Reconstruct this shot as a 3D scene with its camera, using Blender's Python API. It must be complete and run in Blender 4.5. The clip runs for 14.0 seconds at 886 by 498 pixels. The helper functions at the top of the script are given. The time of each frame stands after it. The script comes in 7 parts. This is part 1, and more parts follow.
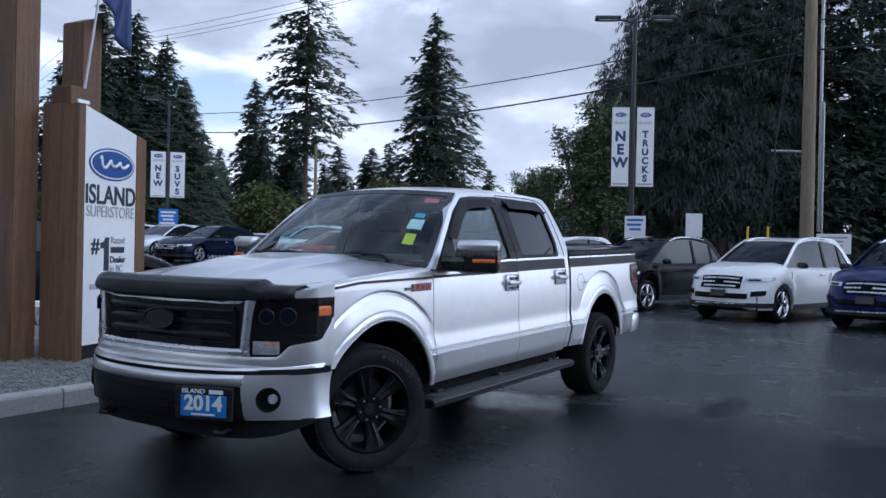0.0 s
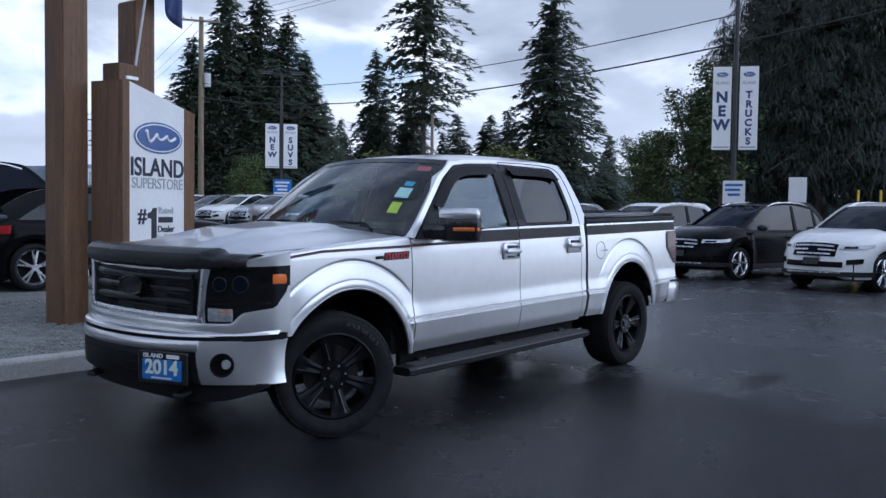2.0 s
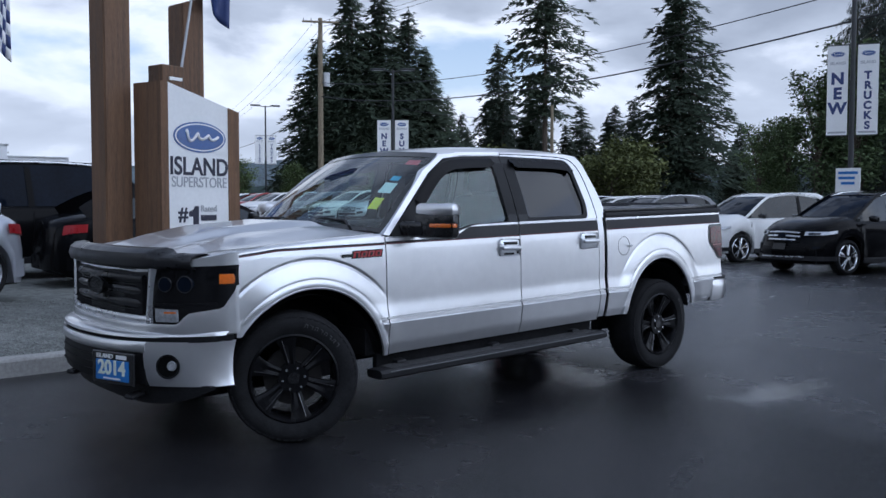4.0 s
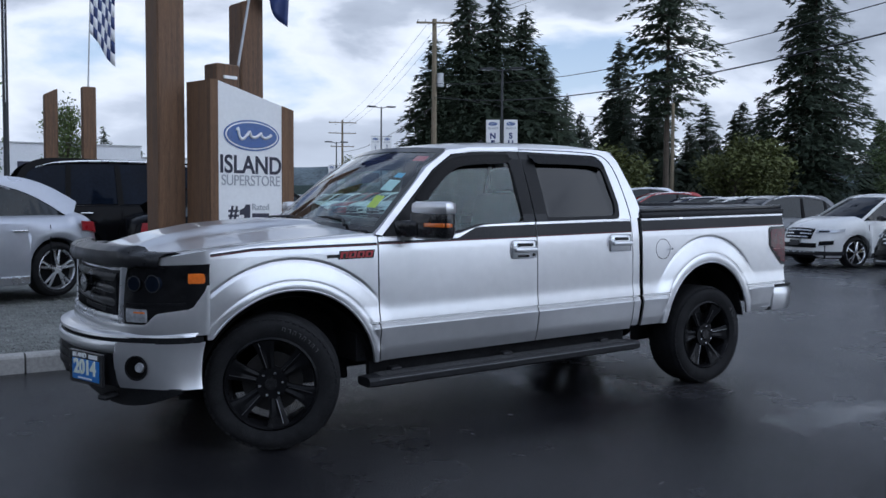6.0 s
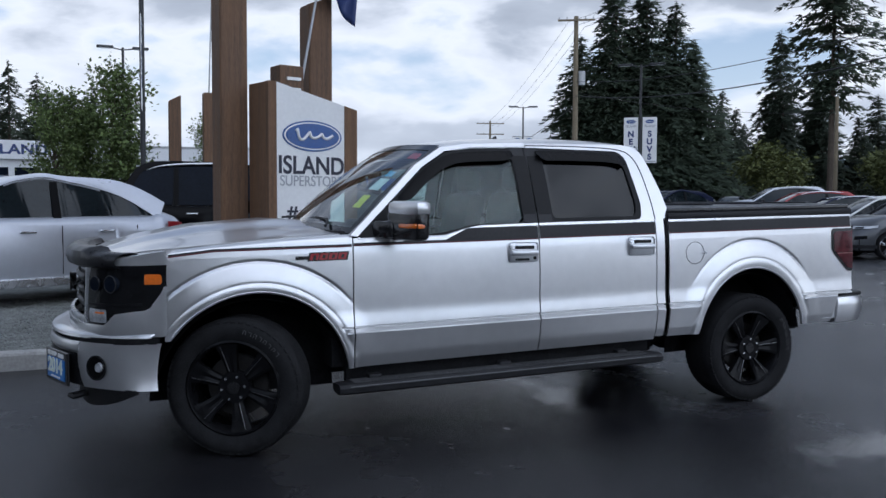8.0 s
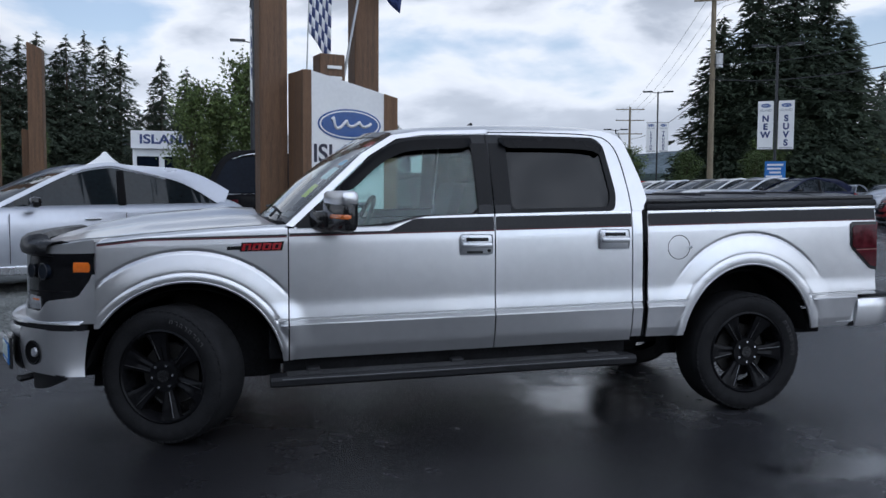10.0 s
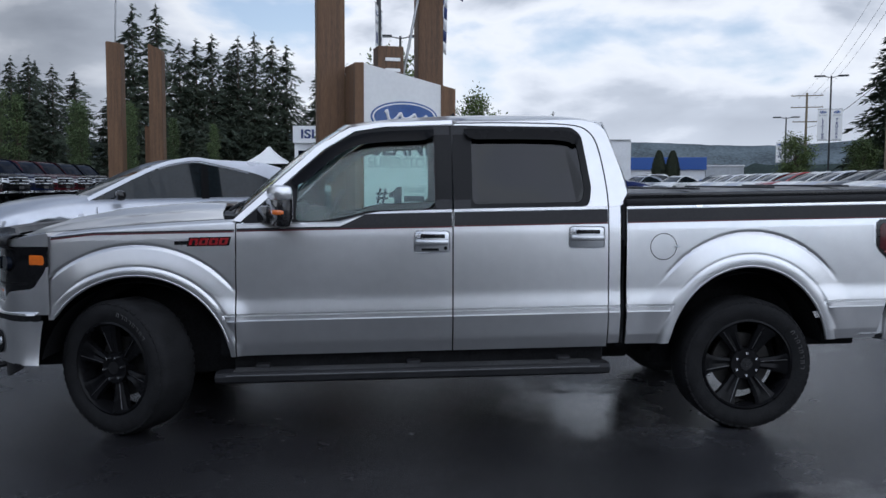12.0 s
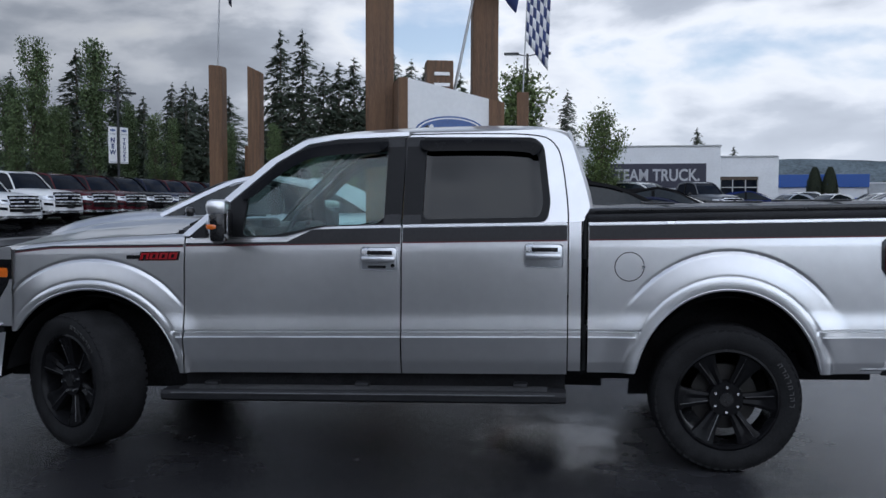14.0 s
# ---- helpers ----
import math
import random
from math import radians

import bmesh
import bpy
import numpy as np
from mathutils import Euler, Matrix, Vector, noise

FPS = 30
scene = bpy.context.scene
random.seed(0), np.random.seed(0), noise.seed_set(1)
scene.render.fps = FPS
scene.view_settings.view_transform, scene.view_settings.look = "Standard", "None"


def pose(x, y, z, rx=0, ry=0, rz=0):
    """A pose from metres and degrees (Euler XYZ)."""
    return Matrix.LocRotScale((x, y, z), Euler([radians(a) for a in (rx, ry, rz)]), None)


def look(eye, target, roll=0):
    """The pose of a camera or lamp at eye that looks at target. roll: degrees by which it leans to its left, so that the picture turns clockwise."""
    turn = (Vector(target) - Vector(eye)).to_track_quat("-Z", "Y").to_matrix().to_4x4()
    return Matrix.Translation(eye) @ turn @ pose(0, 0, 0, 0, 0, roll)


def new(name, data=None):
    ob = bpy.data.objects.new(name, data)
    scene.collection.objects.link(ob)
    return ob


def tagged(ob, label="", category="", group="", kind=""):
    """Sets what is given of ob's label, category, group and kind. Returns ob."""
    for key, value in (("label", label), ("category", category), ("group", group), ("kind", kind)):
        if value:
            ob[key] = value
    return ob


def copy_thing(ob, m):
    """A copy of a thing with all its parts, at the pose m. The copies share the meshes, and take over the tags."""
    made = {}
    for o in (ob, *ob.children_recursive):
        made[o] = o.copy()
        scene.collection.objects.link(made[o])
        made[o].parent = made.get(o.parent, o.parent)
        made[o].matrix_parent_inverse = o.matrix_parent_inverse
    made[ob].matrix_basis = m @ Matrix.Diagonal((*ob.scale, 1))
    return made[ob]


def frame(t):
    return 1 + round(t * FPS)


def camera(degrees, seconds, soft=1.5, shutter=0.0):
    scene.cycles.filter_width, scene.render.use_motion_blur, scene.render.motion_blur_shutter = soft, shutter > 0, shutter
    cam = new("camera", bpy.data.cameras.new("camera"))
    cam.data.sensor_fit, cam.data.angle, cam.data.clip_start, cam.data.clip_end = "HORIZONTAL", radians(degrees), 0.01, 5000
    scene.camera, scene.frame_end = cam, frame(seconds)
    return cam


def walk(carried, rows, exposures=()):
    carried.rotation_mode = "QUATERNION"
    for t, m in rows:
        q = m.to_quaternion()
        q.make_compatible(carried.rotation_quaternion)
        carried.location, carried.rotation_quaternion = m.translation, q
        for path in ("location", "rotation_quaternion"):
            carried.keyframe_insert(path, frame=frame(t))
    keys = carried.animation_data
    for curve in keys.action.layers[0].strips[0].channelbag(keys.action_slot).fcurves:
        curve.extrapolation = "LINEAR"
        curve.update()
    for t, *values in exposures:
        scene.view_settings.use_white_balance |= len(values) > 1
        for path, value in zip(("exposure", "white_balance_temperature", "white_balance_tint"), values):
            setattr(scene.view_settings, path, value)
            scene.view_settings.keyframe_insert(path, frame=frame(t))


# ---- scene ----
cam = camera(53.8, 14.0)
PATH = [
    (0, (-4.237, -4.125, 1.385), (-2.549, -3.053, 1.379), 1.2),
    (0.5, (-4.12, -4.28, 1.381), (-2.469, -3.151, 1.36), 1.0),
    (1, (-3.95, -4.446, 1.387), (-2.332, -3.271, 1.341), 1.0),
    (1.5, (-3.782, -4.652, 1.386), (-2.21, -3.418, 1.317), 0.9),
    (2, (-3.608, -4.896, 1.406), (-2.092, -3.594, 1.321), 0.8),
    (2.2, (-3.53, -4.976, 1.399), (-2.035, -3.65, 1.307), 0.9),
    (4.3, (-2.547, -5.466, 1.428), (-1.291, -3.913, 1.327), 0.1),
    (4.5, (-2.454, -5.505, 1.43), (-1.234, -3.923, 1.328), 0.2),
    (5, (-2.222, -5.589, 1.424), (-1.061, -3.964, 1.323), 0.2),
    (5.5, (-2.032, -5.602, 1.407), (-0.915, -3.947, 1.305), 0.2),
    (6, (-1.84, -5.6, 1.413), (-0.759, -3.921, 1.312), 0.3),
    (6.5, (-1.602, -5.643, 1.413), (-0.582, -3.925, 1.313), 0.3),
    (7, (-1.352, -5.677, 1.409), (-0.414, -3.913, 1.308), 0.3),
    (7.5, (-1.065, -5.709, 1.414), (-0.195, -3.911, 1.314), 0.4),
    (8, (-0.776, -5.822, 1.412), (-0.005, -3.979, 1.311), 0.2),
    (10.5, (0.758, -6.007, 1.44), (1.14, -4.048, 1.308), 0.3),
    (11, (1.1, -6.024, 1.448), (1.389, -4.049, 1.316), 0.2),
    (11.5, (1.381, -5.99, 1.445), (1.562, -4.003, 1.301), 0.3),
    (12, (1.681, -5.913, 1.447), (1.764, -3.92, 1.297), 0.2),
    (12.5, (2.019, -5.861, 1.462), (2.009, -3.867, 1.315), 0.1),
    (13, (2.278, -5.793, 1.443), (2.18, -3.8, 1.309), 0.2),
    (13.5, (2.523, -5.706, 1.446), (2.354, -3.717, 1.322), 0.2),
    (14, (2.773, -5.604, 1.427), (2.521, -3.622, 1.318), 0.2),
]
EXPOSURES = [(0.0, 0.19, 5620, 12), (7.0, -0.06, 5900, 10), (14.0, -0.08, 6150, 10)]
walk(cam, [(t, look(eye, target, roll)) for t, eye, target, roll in PATH], EXPOSURES)

# ---- world and sun ----
SUN_EL, SUN_AZ = radians(50), radians(150)
world = bpy.data.worlds.new("world")
scene.world = world
world.use_nodes = True


def node(nt, kind, **kw):
    n = nt.nodes.new(kind)
    for k, v in kw.items():
        if k == "inputs":
            for key, val in v.items():
                n.inputs[key].default_value = val
        elif k == "op":
            n.operation = v
        elif k == "noise_type":
            n.noise_type = v
        elif k == "blend":
            n.data_type = "RGBA"
            n.blend_type = v
        elif k == "float_mix":
            n.data_type = "FLOAT"
    return n


def ramp(nt, stops, src):
    n = nt.nodes.new("ShaderNodeValToRGB")
    el = n.color_ramp.elements
    while len(el) > 1:
        el.remove(el[-1])
    el[0].position, el[0].color = stops[0][0], (*stops[0][1], 1)
    for p, c in stops[1:]:
        e = el.new(p)
        e.color = (*c, 1)
    nt.links.new(src, n.inputs[0])
    return n.outputs[0]


def g(v):
    return (v, v, v)


def make_sky():
    nt = world.node_tree
    nt.nodes.clear()
    L = nt.links.new
    out = node(nt, "ShaderNodeOutputWorld")
    bg = node(nt, "ShaderNodeBackground", inputs={"Strength": 1.61})
    sky = nt.nodes.new("ShaderNodeTexSky")
    sky.sky_type, sky.sun_disc = "NISHITA", False
    sky.sun_elevation, sky.sun_rotation, sky.altitude = SUN_EL, SUN_AZ, 50
    dim = node(nt, "ShaderNodeVectorMath", op="SCALE", inputs={"Scale": 0.115})
    L(sky.outputs[0], dim.inputs[0])
    tc = node(nt, "ShaderNodeTexCoord")
    sep = node(nt, "ShaderNodeSeparateXYZ")
    L(tc.outputs["Generated"], sep.inputs[0])
    # broken cloud: blue gaps, thin bright edges, grey thick cores
    tall = node(nt, "ShaderNodeMapping", inputs={"Location": (3.7, 1.2, 0.4), "Scale": (1.0, 1.0, 2.4)})
    L(tc.outputs["Generated"], tall.inputs[0])
    n1 = node(nt, "ShaderNodeTexNoise", inputs={"Scale": 2.3, "Detail": 9.0, "Roughness": 0.48, "Distortion": 0.15})
    L(tall.outputs[0], n1.inputs["Vector"])
    n2 = node(nt, "ShaderNodeTexNoise", inputs={"Scale": 5.0, "Detail": 8.0, "Roughness": 0.5, "Distortion": 0.2})
    L(tall.outputs[0], n2.inputs["Vector"])
    deck = node(nt, "ShaderNodeMath", op="MULTIPLY_ADD", inputs={1: 0.62, 2: -0.31})
    L(n2.outputs[0], deck.inputs[0])
    thick = node(nt, "ShaderNodeMath", op="ADD")
    L(n1.outputs[0], thick.inputs[0])
    L(deck.outputs[0], thick.inputs[1])
    # the cloud deck opens overhead
    open_up = ramp(nt, [(0.28, g(0)), (0.60, g(0.04))], sep.outputs[2])
    thin = node(nt, "ShaderNodeMath", op="SUBTRACT")
    L(thick.outputs[0], thin.inputs[0])
    L(open_up, thin.inputs[1])
    cover = ramp(nt, [(0.33, g(0.3)), (0.41, g(1))], thin.outputs[0])
    shade = ramp(nt, [(0.36, (0.72, 0.77, 0.86)), (0.43, (0.84, 0.855, 0.88)), (0.475, (0.73, 0.755, 0.81)), (0.53, (0.48, 0.515, 0.58)), (0.64, (0.34, 0.37, 0.43))], thin.outputs[0])
    mix = node(nt, "ShaderNodeMix", blend="MIX")
    L(cover, mix.inputs[0])
    L(dim.outputs[0], mix.inputs[6])
    L(shade, mix.inputs[7])
    # pale haze towards the horizon
    hz = ramp(nt, [(0.0, g(0.8)), (0.07, g(0.3)), (0.18, g(0))], sep.outputs[2])
    mix2 = node(nt, "ShaderNodeMix", blend="MIX", inputs={7: (0.74, 0.78, 0.85, 1)})
    L(hz, mix2.inputs[0])
    L(mix.outputs[2], mix2.inputs[6])
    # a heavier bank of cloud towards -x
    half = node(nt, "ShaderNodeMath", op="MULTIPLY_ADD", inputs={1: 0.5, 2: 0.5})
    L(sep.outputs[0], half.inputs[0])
    # the unseen sky past the bank is lifted to light the truck's front
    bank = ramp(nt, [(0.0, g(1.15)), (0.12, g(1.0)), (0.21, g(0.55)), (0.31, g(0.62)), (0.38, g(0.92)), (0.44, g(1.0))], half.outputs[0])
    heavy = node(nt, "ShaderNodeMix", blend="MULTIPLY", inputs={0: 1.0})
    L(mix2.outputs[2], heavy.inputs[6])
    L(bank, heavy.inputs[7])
    # unseen sky towards -y, by the veiled sun, lifted to light the truck's side
    back = node(nt, "ShaderNodeMath", op="MULTIPLY_ADD", inputs={1: 0.5, 2: 0.5})
    L(sep.outputs[1], back.inputs[0])
    glow = ramp(nt, [(0.0, g(1.46)), (0.25, g(1.34)), (0.45, g(0.72))], back.outputs[0])
    lifted = node(nt, "ShaderNodeMix", blend="MULTIPLY", inputs={0: 1.0})
    L(heavy.outputs[2], lifted.inputs[6])
    L(glow, lifted.inputs[7])
    # the deck is thicker and bluer overhead
    over = ramp(nt, [(0.24, g(1.0)), (0.48, (0.60, 0.65, 0.74)), (0.9, (0.64, 0.69, 0.77))], sep.outputs[2])
    dusk = node(nt, "ShaderNodeMix", blend="MULTIPLY", inputs={0: 1.0})
    L(lifted.outputs[2], dusk.inputs[6])
    L(over, dusk.inputs[7])
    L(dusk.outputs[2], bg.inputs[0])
    L(bg.outputs[0], out.inputs[0])


make_sky()
sun = new("sun", bpy.data.lights.new("sun", "SUN"))
sun.data.energy, sun.data.angle, sun.data.color = 0.45, radians(70), (1.0, 0.96, 0.9)
sun.matrix_world = look((10 * math.cos(SUN_EL) * math.sin(SUN_AZ), 10 * math.cos(SUN_EL) * math.cos(SUN_AZ), 10 * math.sin(SUN_EL)), (0, 0, 0))


# ---- materials ----
def mat(name, color, rough=0.5, metal=0.0, var=0.12, scale=6.0, bump=0.0, bump_scale=60.0, coat=0.0, spec=0.5, rough_var=0.08, obj_random=0.0, stretch=None):
    """A principled surface with two scales of variation in colour, gloss and relief."""
    m = bpy.data.materials.new(name)
    m.use_nodes = True
    nt = m.node_tree
    L = nt.links.new
    p = nt.nodes["Principled BSDF"]
    p.inputs["Metallic"].default_value = metal
    p.inputs["Specular IOR Level"].default_value = spec
    p.inputs["Coat Weight"].default_value = coat
    p.inputs["Coat Roughness"].default_value = 0.04
    tc = node(nt, "ShaderNodeTexCoord")
    src = tc.outputs["Object"]
    if stretch:
        mp = node(nt, "ShaderNodeMapping", inputs={"Scale": stretch})
        L(src, mp.inputs[0])
        src = mp.outputs[0]
    n1 = node(nt, "ShaderNodeTexNoise", inputs={"Scale": scale, "Detail": 4.0})
    n2 = node(nt, "ShaderNodeTexNoise", inputs={"Scale": scale * 11, "Detail": 3.0})
    L(src, n1.inputs["Vector"])
    L(src, n2.inputs["Vector"])
    add = node(nt, "ShaderNodeMath", op="ADD")
    L(n1.outputs[0], add.inputs[0])
    L(n2.outputs[0], add.inputs[1])
    half = node(nt, "ShaderNodeMath", op="MULTIPLY", inputs={1: 0.5})
    L(add.outputs[0], half.inputs[0])
    fac = half.outputs[0]
    if obj_random:
        info = node(nt, "ShaderNodeObjectInfo")
        mul = node(nt, "ShaderNodeMath", op="MULTIPLY_ADD", inputs={1: obj_random, 2: -obj_random / 2})
        L(info.outputs["Random"], mul.inputs[0])
        a2 = node(nt, "ShaderNodeMath", op="ADD")
        L(mul.outputs[0], a2.inputs[0])
        L(fac, a2.inputs[1])
        fac = a2.outputs[0]
    lo = tuple(max(0, c * (1 - var * 2)) for c in color)
    hi = tuple(min(1, c * (1 + var * 2)) for c in color)
    L(ramp(nt, [(0.3, lo), (0.7, hi)], fac), p.inputs["Base Color"])
    L(ramp(nt, [(0.3, g(max(0.02, rough - rough_var))), (0.7, g(min(1, rough + rough_var)))], n1.outputs[0]), p.inputs["Roughness"])
    if bump:
        nb = node(nt, "ShaderNodeTexNoise", inputs={"Scale": bump_scale, "Detail": 5.0})
        L(src, nb.inputs["Vector"])
        b = node(nt, "ShaderNodeBump", inputs={"Strength": bump, "Distance": 0.01})
        L(nb.outputs[0], b.inputs["Height"])
        L(b.outputs[0], p.inputs["Normal"])
    return m


def glass_mat(name, tint, density, rough=0.0):
    """Thin pane: a clear, tinted see-through with the mirror of its surface laid over, stronger at a glancing angle."""
    m = bpy.data.materials.new(name)
    m.use_nodes = True
    nt = m.node_tree
    nt.nodes.clear()
    L = nt.links.new
    out = node(nt, "ShaderNodeOutputMaterial")
    tr = node(nt, "ShaderNodeBsdfTransparent", inputs={"Color": (*[c * (1 - density) for c in tint], 1)})
    gl = node(nt, "ShaderNodeBsdfGlossy", inputs={"Roughness": rough, "Color": (1, 1, 1, 1)})
    lw = node(nt, "ShaderNodeLayerWeight", inputs={"Blend": 0.5})
    pw = node(nt, "ShaderNodeMath", op="POWER", inputs={1: 3.6})
    L(lw.outputs["Facing"], pw.inputs[0])
    ma = node(nt, "ShaderNodeMath", op="MULTIPLY_ADD", inputs={1: 0.92, 2: 0.037})
    ma.use_clamp = True
    L(pw.outputs[0], ma.inputs[0])
    mi = node(nt, "ShaderNodeMixShader")
    L(ma.outputs[0], mi.inputs[0])
    L(tr.outputs[0], mi.inputs[1])
    L(gl.outputs[0], mi.inputs[2])
    L(mi.outputs[0], out.inputs[0])
    return m


def paint(name, color, metal=0.55, rough=0.3, coat=0.6, spec=0.5):
    return mat(name, color, rough, metal, var=0.025, scale=1.3, coat=coat, spec=spec, rough_var=0.03)


SILVER = paint("silver_paint", (0.72, 0.72, 0.73), 0.9, 0.32, 0.7)
BLACK_PLASTIC = mat("black_plastic", (0.020, 0.020, 0.022), 0.5, spec=0.25, bump=0.12, bump_scale=400, var=0.2)
GLOSS_BLACK = mat("gloss_black", (0.014, 0.014, 0.015), 0.16, var=0.15, coat=0.25, spec=0.35)
WHEEL_BLACK = mat("wheel_black", (0.008, 0.008, 0.009), 0.25, 0.0, spec=0.12, var=0.15)
STRIPE = mat("stripe_vinyl", (0.026, 0.025, 0.027), 0.5, var=0.12, spec=0.3)
PILLAR = mat("pillar_film", (0.034, 0.034, 0.036), 0.6, var=0.1, spec=0.3)
RUBBER = mat("tyre_rubber", (0.018, 0.018, 0.019), 0.8, spec=0.12, var=0.25, scale=14, bump=0.25, bump_scale=160)
CHROME = mat("chrome", (0.80, 0.81, 0.82), 0.13, 1.0, var=0.03)
SATIN = mat("satin_chrome", (0.62, 0.63, 0.65), 0.28, 0.9, var=0.04)
BRIGHT = mat("bright_moulding", (0.75, 0.76, 0.78), 0.2, 0.7, var=0.03)
# one near-black for undersides, wheel wells, gaps and seams
DARK_UNDER = mat("underbody_black", (0.012, 0.012, 0.013), 0.9, spec=0.15, var=0.4, scale=9, bump=0.3, bump_scale=30)
TRIM_CLOTH = mat("seat_cloth", (0.035, 0.035, 0.04), 0.85, var=0.2, bump=0.2, bump_scale=300)
DASH = mat("dash_plastic", (0.03, 0.03, 0.033), 0.6, var=0.15, bump=0.1, bump_scale=300)
COVER = mat("tonneau_vinyl", (0.022, 0.022, 0.026), 0.38, var=0.2, bump=0.15, bump_scale=260)
AMBER = mat("amber_lens", (0.75, 0.16, 0.015), 0.2, var=0.08, coat=1.0)
DIM_RED = mat("dim_red_lens", (0.30, 0.10, 0.10), 0.25, var=0.2)
RED_LENS = mat("red_lens", (0.075, 0.005, 0.010), 0.14, var=0.35, scale=25, coat=0.3, spec=0.3)
SMOKED = mat("smoked_lens", (0.006, 0.006, 0.007), 0.1, var=0.4, scale=20, coat=0.25, spec=0.25)
RED_PIN = mat("red_pinstripe", (0.10, 0.010, 0.014), 0.4, var=0.06)
FRAME_BLACK = mat("window_frame_black", (0.009, 0.009, 0.010), 0.42, var=0.12, spec=0.2)
HANDLE = mat("handle_silver", (0.66, 0.67, 0.69), 0.3, 0.85, var=0.03)
RED_BADGE = mat("red_badge", (0.33, 0.008, 0.014), 0.3, var=0.06)
LAMP_CLEAR = mat("lamp_reflector", (0.66, 0.68, 0.72), 0.16, 0.35, var=0.15, scale=30)
CLEAR_GLASS = glass_mat("clear_glass", (0.81, 0.92, 0.90), 0.0)
PRIVACY = glass_mat("privacy_glass", (0.5, 0.5, 0.52), 0.9)
CAR_GLASS = mat("car_glass", (0.006, 0.009, 0.016), 0.04, var=0.2, scale=2, spec=0.06, rough_var=0.02)
FAR_GLASS = mat("bright_car_glass", (0.010, 0.015, 0.018), 0.05, var=0.2, scale=2, spec=0.38, rough_var=0.02)
WHITE_PANEL = mat("white_sign_panel", (0.86, 0.86, 0.85), 0.4, var=0.03, scale=2, bump=0.02)
INK = mat("dark_ink", (0.03, 0.03, 0.05), 0.5, var=0.06)
GREY_INK = mat("grey_ink", (0.42, 0.43, 0.45), 0.5, var=0.06)
BLUE_INK = mat("navy_ink", (0.03, 0.05, 0.16), 0.5, var=0.06)
LOGO_BLUE = mat("logo_blue", (0.012, 0.075, 0.28), 0.3, var=0.12, scale=3, coat=0.4)
WHITE_INK = mat("white_ink", (0.82, 0.82, 0.82), 0.45, var=0.02)
CARD_BLUE = mat("card_blue", (0.02, 0.17, 0.50), 0.45, var=0.06)
WOOD = mat("stained_timber", (0.145, 0.078, 0.040), 0.62, var=0.28, scale=2.6, bump=0.3, bump_scale=30, stretch=(9, 9, 0.55), obj_random=0.12)
KERB = mat("kerb_concrete", (0.40, 0.39, 0.37), 0.7, var=0.14, scale=3, bump=0.25, bump_scale=70, obj_random=0.15)
STEEL_POLE = mat("dark_pole_paint", (0.035, 0.037, 0.04), 0.4, 0.2, var=0.1)
GALV = mat("galvanised_steel", (0.42, 0.43, 0.44), 0.42, 0.8, var=0.12, scale=12)
POLE_WOOD = mat("weathered_pole", (0.22, 0.18, 0.12), 0.8, var=0.28, scale=3, bump=0.3, bump_scale=40, stretch=(8, 8, 0.5))
CABLE = mat("cable", (0.02, 0.02, 0.022), 0.6)
BARK = mat("bark", (0.10, 0.078, 0.060), 0.9, var=0.3, scale=3, bump=0.5, bump_scale=14, stretch=(5, 5, 0.8))
YELLOW = mat("yellow_guard", (0.7, 0.5, 0.03), 0.5)
WALL_WHITE = mat("white_render_wall", (0.72, 0.73, 0.74), 0.7, var=0.04, scale=0.7, bump=0.05)
ROOF_BLUE = mat("blue_metal_fascia", (0.025, 0.09, 0.33), 0.4, var=0.1)


def foliage(name, color, var=0.5):
    """Leaf colour that changes from clump to clump and from tree to tree."""
    m = bpy.data.materials.new(name)
    m.use_nodes = True
    nt = m.node_tree
    L = nt.links.new
    p = nt.nodes["Principled BSDF"]
    p.inputs["Roughness"].default_value = 0.75
    p.inputs["Specular IOR Level"].default_value = 0.25
    geo = node(nt, "ShaderNodeNewGeometry")
    info = node(nt, "ShaderNodeObjectInfo")
    a = node(nt, "ShaderNodeMath", op="MULTIPLY_ADD", inputs={1: 0.7, 2: 0.0})
    L(geo.outputs["Random Per Island"], a.inputs[0])
    b = node(nt, "ShaderNodeMath", op="MULTIPLY_ADD", inputs={1: 0.3})
    L(info.outputs["Random"], b.inputs[0])
    L(a.outputs[0], b.inputs[2])
    lo = tuple(c * (1 - var) for c in color)
    hi = (color[0] * (1 + var * 1.2), color[1] * (1 + var), color[2] * (1 + var * 0.6))
    L(ramp(nt, [(0.0, lo), (0.5, color), (1.0, hi)], b.outputs[0]), p.inputs["Base Color"])
    return m


FIR = foliage("fir_needles", (0.052, 0.072, 0.048), 0.4)
FIR_FAR = foliage("spruce_needles", (0.060, 0.078, 0.056), 0.35)
DARKFIR = foliage("shaded_needles", (0.040, 0.050, 0.040), 0.45)
BROAD = foliage("broad_leaves", (0.10, 0.14, 0.052))
GOLD = foliage("turning_leaves", (0.10, 0.115, 0.042))
HEDGE = foliage("cypress_leaves", (0.05, 0.062, 0.042), 0.35)


